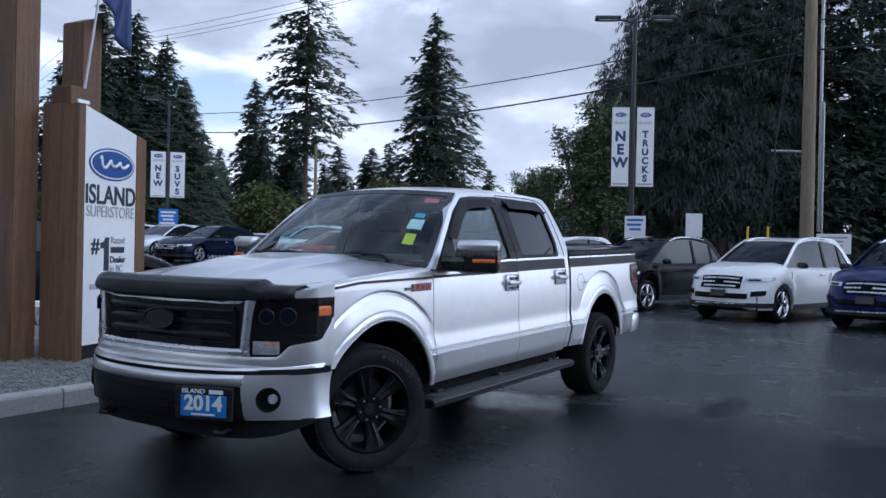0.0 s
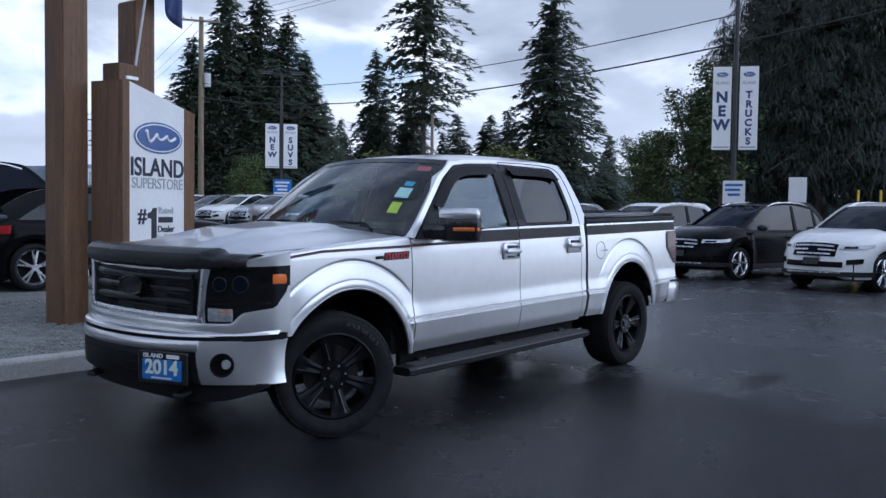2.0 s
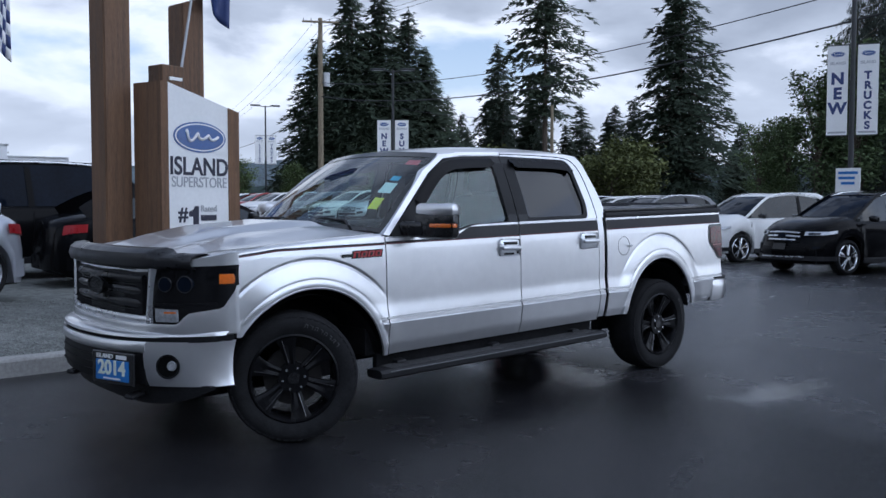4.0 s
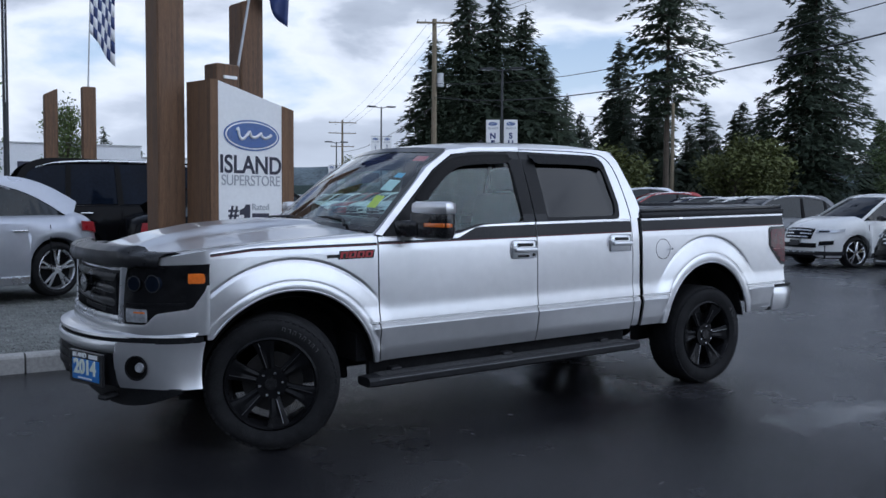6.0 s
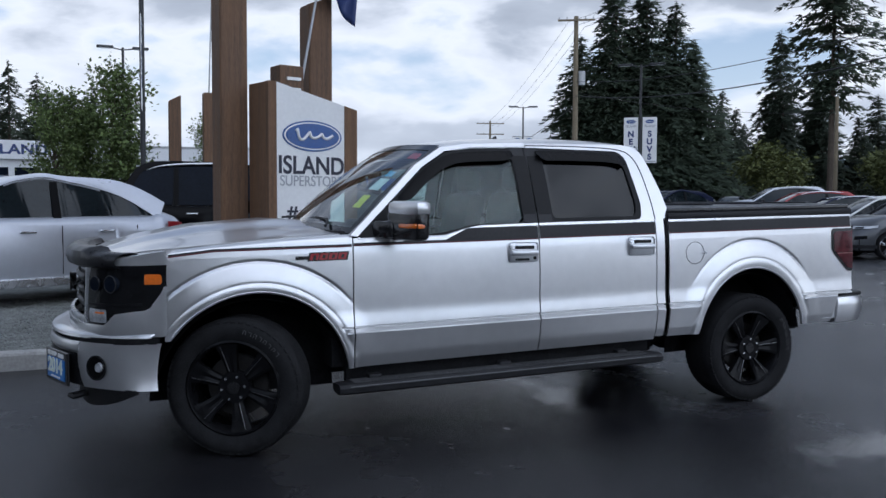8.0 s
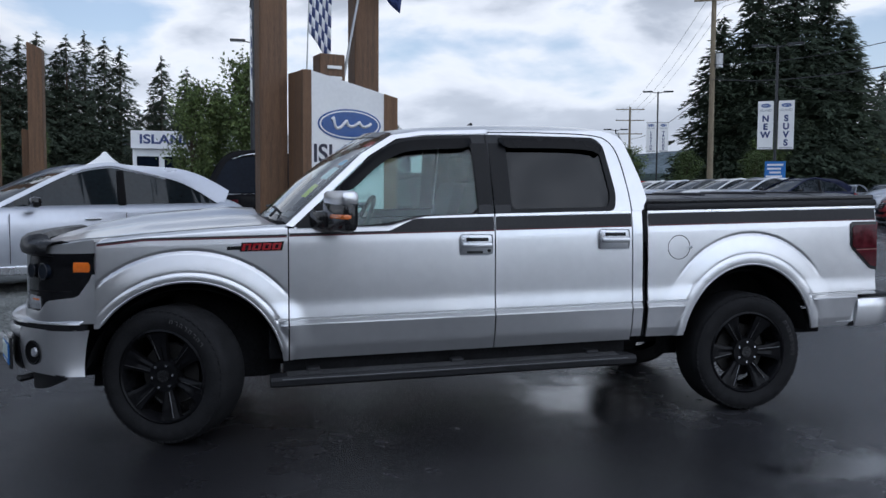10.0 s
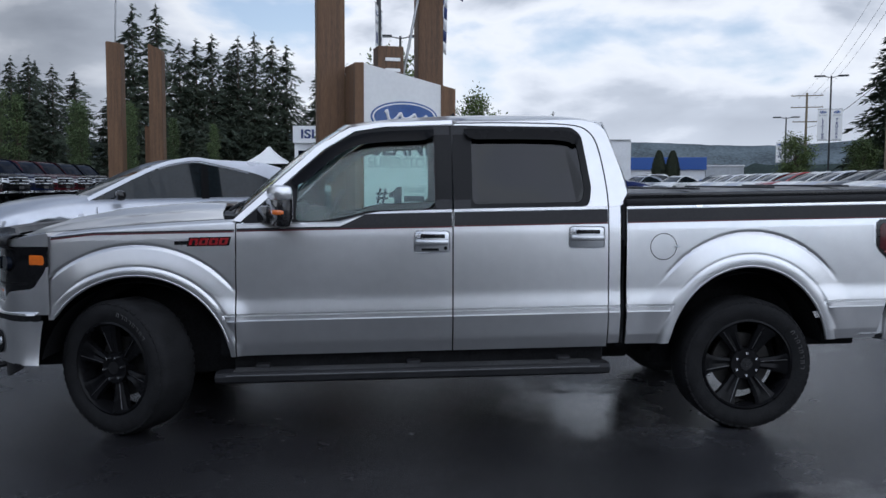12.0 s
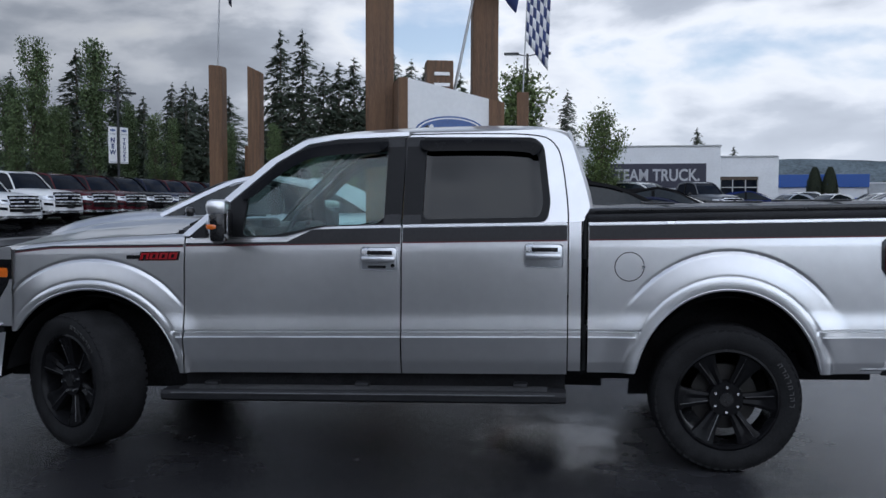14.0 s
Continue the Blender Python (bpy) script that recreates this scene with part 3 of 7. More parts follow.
def build_lamp_box():
    t = thing("light_post", pose(1.47, 4.22, 0.15, 0, 0, 14), "short timber post with a white louvred floodlight", "post", "timber posts")
    bm = bm_new()
    box(bm, (0, 0, 1.42), (0.30, 0.26, 2.84), 0.012)
    part("timber", bm, WOOD, t)
    bm = bm_new()
    for k in (-0.05, 0.07):
        box(bm, (0.02, -0.14, 2.62 + k), (0.17, 0.022, 0.035))
    part("louvre", bm, WHITE_PANEL, t)


build_lamp_box()


def flag(base, tip, w, h, material, label, check=False, seed=1):
    """A flag that hangs in folds from the top of its pole."""
    t = thing("flag", pose(*base), label, "flag")
    d = Vector(tip) - Vector(base)
    part("flagpole", rod(bm_new(), (0, 0, 0), d, 0.018, 0.011), GALV, t, smooth=True)
    u = d.normalized()
    cols = ([], [])
    rows = []
    nx, nz = 14, 12
    for j in range(nz + 1):
        row = []
        for i in range(nx + 1):
            a = i / nx
            p = d - u * (h * j / nz + 0.02)
            row.append((p.x + a * w * 0.55, p.y + 0.13 * math.sin(a * 7 + seed + j * 0.15) * a ** 0.5, p.z - a * w * 0.75 * (0.6 + 0.4 * j / nz)))
        rows.append(row)
    if not check:
        bm = bm_new()
        sheet(bm, rows)
        ob = part("cloth", bm, material, t, smooth=True)
        so = ob.modifiers.new("thick", "SOLIDIFY")
        so.thickness = 0.004
    else:
        for k, mm in enumerate((material, WHITE_INK)):
            bm = bm_new()
            vs = [[bm.verts.new(p) for p in r] for r in rows]
            for j in range(nz):
                for i in range(nx):
                    if (i // 2 + j // 2) % 2 == k:
                        bm.faces.new((vs[j][i], vs[j][i + 1], vs[j + 1][i + 1], vs[j + 1][i]))
            for v in [v for v in bm.verts if not v.link_faces]:
                bm.verts.remove(v)
            ob = part("cloth", bm, mm, t, smooth=True)
            so = ob.modifiers.new("thick", "SOLIDIFY")
            so.thickness = 0.004
    return t


flag((1.62, 4.30, 2.6), (2.10, 4.46, 5.05), 0.75, 0.95, BLUE_INK, "navy blue flag on a leaning steel pole")
flag((2.03, 14.75, 3.9), (2.12, 14.75, 6.5), 0.95, 1.35, BLUE_INK, "navy and white chequered flag on a steel pole", True)
flag((-3.79, 10.95, 4.0), (-3.70, 10.95, 6.35), 0.5, 0.8, INK, "dark flag hanging limp from a steel pole", seed=3)


# ---- lamp posts with banners, utility poles, wires ----
def lamp_post(x, y, h, words, banner_z, bh, rz, arm=1.0, bw=0.62):
    z0 = ground_z(x, y)
    t = thing("street_lamp", pose(x, y, z0, 0, 0, rz), "dark steel lamp post with twin lamp heads" + (" and two white banners" if words else ""), "street lamp", "lamp posts")
    part("pole", rod(bm_new(), (0, 0, 0), (0, 0, h), 0.075, 0.06, 14), STEEL_POLE, t, smooth=True)
    part("base_plate", box(bm_new(), (0, 0, 0.2), (0.36, 0.36, 0.42), 0.03), KERB, t)
    for s in (-1, 1):
        part("arm", rod(bm_new(), (0, 0, h - 0.12), (s * arm * 0.55, 0, h - 0.02), 0.03), STEEL_POLE, t)
        hd = part("lamp_head", box(bm_new(), (s * arm * 0.8, 0, h), (arm * 0.75, 0.32, 0.11), 0.03), STEEL_POLE, t)
        part("lens", box(bm_new(), (s * arm * 0.8, 0, h - 0.062), (arm * 0.55, 0.24, 0.01)), LAMP_CLEAR, hd)
    up = pose(0, 0, 0, 90, 0, 0)
    for s, word in zip((-1, 1), words):
        cx = s * (0.11 + bw / 2)
        b = part("banner", box(bm_new(), (cx, 0, banner_z + bh / 2), (bw, 0.012, bh)), WHITE_PANEL, t, "white banner with dark lettering")
        for z in (banner_z, banner_z + bh):
            part("banner_arm", rod(bm_new(), (0, 0, z), (cx + s * bw / 2, 0, z), 0.016), STEEL_POLE, t)
        logo(b, cx, banner_z + bh * 0.90, bw * 0.33, bw * 0.14, -0.008)
        letters("word", "ISLAND", bw * 0.22, Matrix.Translation((cx, -0.009, banner_z + bh * 0.80)) @ up, GREY_INK, b, heavy=0.02)
        step = bh * 0.66 / max(4, len(word))
        for k, ch in enumerate(word):
            letters("letter", ch, step * 1.05, Matrix.Translation((cx, -0.009, banner_z + bh * 0.71 - step * (k + 0.5))) @ up, BLUE_INK, b, 1.0, heavy=0.045)
        part("small_print", box(bm_new(), (cx, -0.007, banner_z + bh * 0.035), (bw * 0.85, 0.004, bh * 0.022)), GREY_INK, b)
    return t


lamp_post(20.4, 4.99, 8.2, ("NEW", "TRUCKS"), 3.25, 2.35, -62, bw=0.5)
lamp_post(25.85, 31.73, 8.0, ("NEW", "SUVS"), 3.0, 2.35, -40, bw=0.72)
lamp_post(32.7, 57.46, 8.8, ("LEASING", "TRUCKS"), 4.1, 2.3, -20, bw=0.74)
lamp_post(36.9, 74.5, 7.1, ("NEW", "USED"), 2.9, 1.85, -20, bw=0.7)
lamp_post(1.35, 39.1, 8.3, (), 0, 0, 0)
lamp_post(-22.7, 43.2, 7.2, ("NEW", "TRUCKS"), 3.0, 2.15, 62, bw=0.55)
lamp_post(0.89, 19.2, 9.6, ("NEW", "CARS"), 3.75, 2.5, 84, bw=0.6)


def utility_pole(x, y, h, r, arms, rz, can=False, label="weathered wooden utility pole with crossarms"):
    t = thing("utility_pole", pose(x, y, ground_z(x, y), 0, 0, rz), label, "utility pole", "utility poles")
    part("pole", rod(bm_new(), (0, 0, -0.2), (0, 0, h), r, r * 0.72, 14), POLE_WOOD, t, smooth=True)
    for z, w in arms:
        a = part("crossarm", box(bm_new(), (0, -r, z), (w, 0.12, 0.13), 0.01), POLE_WOOD, t)
        for k in (-0.46, -0.25, 0.25, 0.46):
            part("insulator", rod(bm_new(), (w * k, -r, z + 0.06), (w * k, -r, z + 0.24), 0.045, 0.03), GALV, a)
    if can:
        part("transformer", rod(bm_new(), (0.42, 0, h * 0.66), (0.42, 0, h * 0.66 + 0.95), 0.26, 0.26, 16), GALV, t, smooth=True)
    return t


utility_pole(32.06, 48.34, 14.2, 0.22, ((13.9, 2.6),), -30, True)
utility_pole(57.4, 114.8, 13.6, 0.2, ((13.2, 4.2), (11.6, 4.2), (9.6, 3.6)), -20)
utility_pole(61.9, 53.0, 10.6, 0.2, (), 0, False, "plain weathered wooden pole before the firs")
big = utility_pole(21.0, 0.25, 12.5, 0.19, ((11.6, 2.6),), 60, False, "weathered wooden utility pole with conduit and guy wires")
part("conduit", rod(bm_new(), (-0.1, -0.34, 2.0), (-0.1, -0.34, 9.5), 0.045), GALV, big, "grey steel conduit up the pole")
part("conduit", rod(bm_new(), (-0.18, -0.36, 0.4), (-0.18, -0.36, 5.5), 0.03), GALV, big)
part("strut", rod(bm_new(), (0, 0, 4.15), (0.72, 0.62, 4.2), 0.035), GALV, big, "galvanised guy strut")


def wire(a, b, sag, r, label="black overhead cable slung between poles"):
    pts = []
    for i in range(25):
        t = i / 24
        p = Vector(a).lerp(Vector(b), t)
        p.z -= 4 * sag * t * (1 - t)
        pts.append(p)
    bm = bm_new()
    sweep(bm, pts, r, 5)
    ob = part("overhead_cable", bm, CABLE)
    tagged(ob, label, "cable", "overhead cables")


wire((21, 0.2, 6.9), (32.06, 48.3, 9.2), 1.35, 0.028)
wire((21, 0.2, 7.7), (32.06, 48.3, 10.2), 1.25, 0.018)
wire((21, 0.2, 6.9), (16, -40, 7.3), 0.5, 0.028)
wire((21, 0.2, 7.7), (16, -40, 8.0), 0.5, 0.018)
for k, zz in ((-1.2, 11.7), (0.2, 11.75), (1.2, 11.7)):
    wire((21 + k * 0.4, 0.2 + k, 11.8), (32.06 + k * 0.8, 48.3 + k * 0.4, 14.2), 0.6, 0.012, "thin overhead power line between utility poles")
    wire((32.06 + k * 0.8, 48.3 + k * 0.4, 14.2), (57.4 + k, 114.8, 13.4), 0.8, 0.012, "thin overhead power line between utility poles")
wire((32.06, 48.3, 8.6), (57.4, 114.8, 9.4), 0.8, 0.026)
wire((32.06, 48.3, 9.4), (61.9, 53.0, 9.8), 0.6, 0.014)
wire((20.9, 0.4, 10.5), (20.25, 0.95, 4.2), 0, 0.012, "steel guy wire from pole to ground")
wire((20.25, 0.95, 4.2), (20.1, 1.1, 0.0), 0, 0.012, "steel guy wire from pole to ground")
wire((20.9, 0.4, 8.5), (20.0, 1.6, 0.0), 0, 0.012, "steel guy wire from pole to ground")
wire((21.1, 0.1, 9.5), (22.6, -6.5, 0.0), 0, 0.012, "steel guy wire from pole to ground")
wire((21.1, 0.1, 8.5), (22.4, -6.0, 0.0), 0, 0.012, "steel guy wire from pole to ground")
for gx, gy in ((20.1, 1.1), (20.0, 1.6)):
    ob = part("wire_guard", rod(bm_new(), (gx, gy, 0), (gx + 0.03, gy - 0.03, 2.1), 0.03, 0.03), YELLOW)
    tagged(ob, "yellow plastic guard sleeve on a guy wire", "guard", "guy guards")


def small_sign(x, y, z, w, h, rz, face, label, lines=0, ink=WHITE_INK):
    t = thing("notice_sign", pose(x, y, ground_z(x, y), 0, 0, rz), label, "sign")
    part("post", rod(bm_new(), (0, 0.03, 0), (0, 0.03, z), 0.03), GALV, t)
    p = part("board", box(bm_new(), (0, 0, z), (w, 0.02, h), 0.004), face, t)
    for k in range(lines):
        part("text_bar", box(bm_new(), (-w * 0.05 * (k % 2), -0.013, z + h * (0.32 - 0.2 * k)), (w * (0.78 - 0.12 * (k % 3)), 0.006, h * 0.1)), ink, p)


small_sign(18.3, 4.1, 2.0, 0.55, 0.62, -75, WHITE_PANEL, "white notice board with blue lines of print", 3, CARD_BLUE)
small_sign(18.75, 2.65, 2.03, 0.42, 0.72, -75, WHITE_PANEL, "blank white notice board on a steel post")
small_sign(25.70, 31.45, 1.95, 0.95, 0.92, -40, CARD_BLUE, "bright blue notice board with white print", 4)
small_sign(19.5, -0.65, 1.65, 0.8, 0.5, -85, WHITE_PANEL, "pale notice board on a steel post", 3, GREY_INK)


# ---- vehicles of the lot ----
def ellipse_arch(x, cx, r, zc):
    d = (x - cx) / r
    return zc + r * math.sqrt(1 - d * d) if abs(d) < 1 else 0.0


STYLES = {
    # length, width, belt, roof, wheel radius, clearance, hood height, (x of: cowl, windshield top, roof end, rear glass base), tail height
    "suv": (4.5, 1.84, 1.10, 1.70, 0.36, 0.24, 1.12, (1.02, 0.14, -1.80, -2.14), 1.08),
    "sedan": (4.9, 1.88, 1.00, 1.50, 0.345, 0.19, 0.98, (0.98, 0.06, -0.92, -1.86), 1.06),
    "bigsuv": (5.35, 2.0, 1.22, 1.93, 0.40, 0.27, 1.20, (1.15, 0.55, -2.25, -2.6), 1.2),
    "pickup": (5.9, 1.98, 1.24, 1.90, 0.41, 0.32, 1.22, (1.10, 0.55, -0.65, -0.9), 1.26),
}


def wheel_parts(parent, x, y, r, side, rim_mat, spokes=5, width=0.22):
    w = thing_part("wheel", parent, pose(x, y, r, 0, 0, 0 if side < 0 else 180))
    bm = bm_new()
    prof = [(r * 0.76, 0.02), (r * 0.85, -0.012), (r * 0.93, 0.0), (r, 0.03), (r, width - 0.03), (r * 0.93, width), (r * 0.76, width)]
    n = 28
    rows = [[(rr * math.cos(2 * math.pi * i / n), yy, rr * math.sin(2 * math.pi * i / n)) for i in range(n + 1)] for rr, yy in prof]
    sheet(bm, rows)
    bmesh.ops.remove_doubles(bm, verts=bm.verts[:], dist=1e-5)
    bmesh.ops.recalc_face_normals(bm, faces=bm.faces[:])
    part("tyre", bm, RUBBER, w, smooth=True)
    bm = bm_new()
    rr = r * 0.76
    rows = [[(q * math.cos(2 * math.pi * i / n), yy, q * math.sin(2 * math.pi * i / n)) for i in range(n + 1)] for q, yy in ((rr, 0.02), (rr * 0.96, 0.01), (rr * 0.90, 0.03), (rr * 0.88, 0.12))]
    sheet(bm, rows)
    for k in range(spokes):
        for off in (-0.16, 0.16):
            a = 2 * math.pi * k / spokes + 0.3
            p0 = (rr * 0.16 * math.cos(a), 0.02, rr * 0.16 * math.sin(a))
            p1 = (rr * 0.93 * math.cos(a + off), 0.025, rr * 0.93 * math.sin(a + off))
            rod(bm, p0, p1, rr * 0.075, rr * 0.06, 6)
    rod(bm, (0, 0.0, 0), (0, 0.06, 0), rr * 0.2, rr * 0.2, 14)
    part("rim", bm, rim_mat, w, smooth=True)
    bm = bm_new()
    rod(bm, (0, 0.10, 0), (0, 0.13, 0), rr * 0.93, rr * 0.93, 24)
    part("brake_disc", bm, DARK_UNDER, w)


def thing_part(name, parent, m):
    ob = new(name)
    ob.parent = parent
    ob.matrix_basis = m
    return ob


INSERT_DARK = mat("pillar_black", (0.004, 0.004, 0.0045), 0.35, spec=0.08, var=0.1)


def vehicle(style, m, colour, label, rim=None, dark_grille=False, category="car", near=True):
    L_, W, belt, roof, wr, clear, hood, (xc, xw, xr, xg), tail = STYLES[style]
    hw = W / 2
    t = thing({"suv": "suv", "sedan": "sedan", "bigsuv": "large_suv", "pickup": "pickup_truck"}[style], m, label, category, "parked vehicles")
    xf, xb = L_ / 2, -L_ / 2
    ax_f, ax_r = xf - (0.98 if style != "pickup" else 1.0), xb + (1.22 if style == "pickup" else 0.86 if style == "sedan" else 1.02)
    ar = wr + 0.055
    xs = set()
    n = 46 if near else 26
    for i in range(n + 1):
        xs.add(round(xb + L_ * i / n, 4))
    for c in (ax_f, ax_r):
        for k in range(13):
            xs.add(round(c + ar * math.cos(math.pi * k / 12), 4))
    for k in (0.86, 0.90, 0.93, 0.955, 0.975, 0.988, 0.996):
        xs.add(round(k * xf, 4))
        xs.add(round(-k * xf, 4))
    xs = sorted(x for x in xs if abs(x) <= 0.9961 * xf)

    def top(x):
        if x > xc:
            k = (x - xc) / (xf - xc)
            return hood - 0.02 - 0.10 * k ** 2 - 0.14 * hood * k ** 9 + 0.05 * (1 - k)
        if x > xg:
            return belt + (0.03 if style == "sedan" else 0.0) * (xc - x) / (xc - xg)
        if style == "pickup":
            return belt + 0.02
        k = (xg - x) / max(0.05, xg - xb)
        return tail - 0.12 * k ** 2

    def plan(x):
        k = min(0.996, abs(x) / xf)
        if k <= 0.6:
            return hw
        return hw * (1 - ((k - 0.6) / 0.4) ** (3.2 if style == "suv" else 5)) ** (0.45 if style == "suv" else 0.4)

    def nose_x(y):
        if style == "suv":
            return xf * (0.6 + 0.4 * max(0.0, 1 - (abs(y) / hw) ** 2.222) ** 0.3125)
        return xf * (0.6 + 0.4 * max(0.0, 1 - (abs(y) / hw) ** 2.5) ** 0.2)

    def band(y0, y1, z0, z1, push, end=1, n=12, nz=3):
        """A strip of trim bent round the front (end 1) or the tail (end -1); z0, z1 are heights at y0 and y1."""
        bm = bm_new()
        rows = []
        for i in range(n + 1):
            t = i / n
            y = y0 + (y1 - y0) * t
            a, b = z0[0] + (z0[1] - z0[0]) * t, z1[0] + (z1[1] - z1[0]) * t
            q = (abs(y) / hw) ** 3
            rows.append([(end * (nose_x(y) + push * (1 - 0.5 * q)), y + math.copysign(push * q, y), a + (b - a) * j / nz) for j in range(nz + 1)])
        sheet(bm, rows)
        bmesh.ops.recalc_face_normals(bm, faces=bm.faces[:])
        lip(bm, (-end * 0.03, 0, 0))
        return soften(bm)

    rake = {"suv": 0.42, "sedan": 0.55, "bigsuv": 0.22, "pickup": 0.16}[style]

    def soften(bm):
        """Leans the nose and tail back with height and drops the hood towards its corners."""
        for v in bm.verts:
            k = ease2(0.50 * xf, xf, v.co.x)
            h = max(0.0, v.co.z - 0.50)
            v.co.x -= k * rake * h * (0.45 + 0.9 * h)
            q = min(1.0, abs(v.co.y) / hw)
            v.co.z -= k * (0.10 if style in ("suv", "sedan") else 0.03) * q * q * ease2(0.55, 0.95, v.co.z)
            b_ = ease2(0.55 * xf, xf, -v.co.x)
            v.co.x += b_ * 0.5 * rake * h * h
        return bm

    rows = []
    for x in xs:
        zl = max(clear, ellipse_arch(x, ax_f, ar, wr), ellipse_arch(x, ax_r, ar, wr))
        k = abs(x) / xf
        zl = max(zl, clear + 0.12 * max(0, (k - 0.9) / 0.1))
        zt, w = top(x), plan(x)
        zl = min(zl, zt - 0.1)
        sh = zt - 0.10
        flare = 0.02 if min(abs(x - ax_f), abs(x - ax_r)) < ar + 0.04 else 0.0
        prof = [(w * 0.80, zl), (w * 0.965 + flare, zl + 0.01), (w * 0.99 + flare, zl + (sh - zl) * 0.25), (w + flare * 0.5, zl + (sh - zl) * 0.55), (w * 0.985, zl + (sh - zl) * 0.82), (w * 0.965, sh), (w * 0.93, sh + 0.055), (w * 0.84, zt), (w * 0.62, zt + (0.045 if style != "pickup" else 0.03)), (w * 0.3, zt + 0.035), (0, zt + 0.04)]
        full = [(x, -y, z) for y, z in prof] + [(x, y, z) for y, z in prof[-2::-1]]
        rows.append(full)
    bm = bm_new()
    vs = sheet(bm, rows)
    bm.faces.new(vs[0])
    bm.faces.new(vs[-1][::-1])
    bmesh.ops.recalc_face_normals(bm, faces=bm.faces[:])
    part("body", soften(bm), colour, t, smooth=True)
    part("underbody", box(bm_new(), (0, 0, clear + 0.13), (L_ * 0.9, W * 0.80, 0.3)), DARK_UNDER, t)
    # cabin glass
    bw, rw = hw * 0.86, hw * 0.66
    st = [(xc, belt - 0.02), (xw + 0.06, roof - 0.11), (xw - 0.30, roof - 0.025), ((xw + xr) / 2, roof + 0.012), (xr + 0.45, roof - 0.035), (xr + 0.02, roof - 0.11), (xg, belt - 0.02)] if style == "suv" else [(xc, belt - 0.02), (xw + 0.04, roof - 0.08), (xw - 0.28, roof - 0.01), ((xw + xr) / 2, roof + 0.012), (xr + 0.35, roof - 0.02), (xr - 0.02, roof - 0.09), ((xr + xg) / 2, (roof + belt) / 2 + 0.04), (xg, belt - 0.02)]

    def side_y(z):
        return bw + (rw - bw) * (z - belt) / (roof - belt)

    prof = chaikin2(st)
    rows = []
    for x, z in prof:
        y = side_y(z)
        bow = 0.16 * ease2(xw - 0.1, xc, x) - 0.12 * ease2(xr + 0.1, xg, x) if style in ("suv", "sedan") else 0.07 * ease2(xw - 0.1, xc, x)
        rows.append([(x, -bw, belt - 0.05), (x, -y, z)] + [(x + bow * (1 - (q / 6) ** 2), y * q / 6, z + 0.016 * (1 - (q / 6) ** 4)) for q in (-5, -3, -1, 1, 3, 5)] + [(x, y, z), (x, bw, belt - 0.05)])
    bm = bm_new()
    vs = sheet(bm, rows)
    bmesh.ops.recalc_face_normals(bm, faces=bm.faces[:])
    glass = part("window", bm, CAR_GLASS if (near and style != "sedan") or style == "pickup" else FAR_GLASS, t, "dark tinted car glass", smooth=False)
    glass.data.materials.append(FAR_GLASS if style in ("suv", "sedan") else CAR_GLASS)
    for q in glass.data.polygons:
        if abs(q.normal.y) > 0.6:
            q.material_index = 1
    # roof skin and pillars
    bm = bm_new()
    rows = []
    for x, z in [q for q in prof if q[1] > roof - (0.125 if style == "suv" else 0.15 if style == "sedan" else 0.075)]:
        y = side_y(z - 0.05)
        e = side_y(z) + 0.012
        rows.append([(x, -e, z - 0.012), (x, -e + 0.03, z + 0.010), (x, -y * 0.6, z + 0.028), (x, 0, z + 0.034), (x, y * 0.6, z + 0.028), (x, e - 0.03, z + 0.010), (x, e, z - 0.012)])
    sheet(bm, rows)
    lip(bm, (0, 0, -0.012))
    part("roof", bm, colour, t, smooth=True)
    mid = (xw + xr) / 2 - 0.05

    def pillar(x0, z0, x1, z1, w0, w1, mm):
        for s in (-1, 1):
            bm = bm_new()
            y0, y1 = side_y(z0) + 0.008, side_y(z1) + 0.008
            slab(bm, [(x0 - w0, s * y0, z0), (x0 + w0, s * y0, z0), (x1 + w1, s * y1, z1), (x1 - w1, s * y1, z1)], (0, s, 0), 0.05)
            part("pillar", bm, mm, t)

    rear_w = {"suv": 0.16, "sedan": 0.26, "bigsuv": 0.12, "pickup": 0.12}[style]
    arc = [q for q in prof if q[1] > belt - 0.03]
    for sd in (-1, 1):
        bm = bm_new()
        rows = []
        for k, (x, z) in enumerate(arc):
            a, b = arc[max(0, k - 1)], arc[min(len(arc) - 1, k + 1)]
            d = Vector((b[0] - a[0], b[1] - a[1])).normalized()
            wd = 0.05 + (rear_w - 0.05) * ease2((xw + xr) / 2, xg, x)
            xi, zi = x + d.y * wd, z - d.x * wd
            rows.append([(x, sd * (side_y(z) + 0.012), z), ((x + xi) / 2, sd * (side_y((z + zi) / 2) + 0.016), (z + zi) / 2), (xi, sd * (side_y(zi) + 0.006), max(belt - 0.04, zi))])
        sheet(bm, rows)
        lip(bm, (0, -sd * 0.02, 0))
        part("window_surround", bm, colour, t, smooth=True)
    pillar(mid, belt - 0.03, mid - 0.03, roof - 0.05, 0.05, 0.045, INSERT_DARK)
    if style in ("suv", "bigsuv"):
        pillar(mid - 0.85, belt - 0.03, mid - 0.82, roof - 0.05, 0.045, 0.04, INSERT_DARK)
        for s in (-1, 1):
            bm = bm_new()
            yy = s * (rw - 0.005)
            sweep(bm, chaikin2([(xw - 0.10, yy + s * 0.02, roof - 0.08), (xw - 0.42, yy, roof + 0.01), ((xw + xr) / 2, yy, roof + 0.035), (xr + 0.35, yy, roof + 0.0), (xr + 0.02, yy + s * 0.02, roof - 0.10)]), 0.024, 6)
            part("roof_rail", bm, SATIN, t, smooth=True)
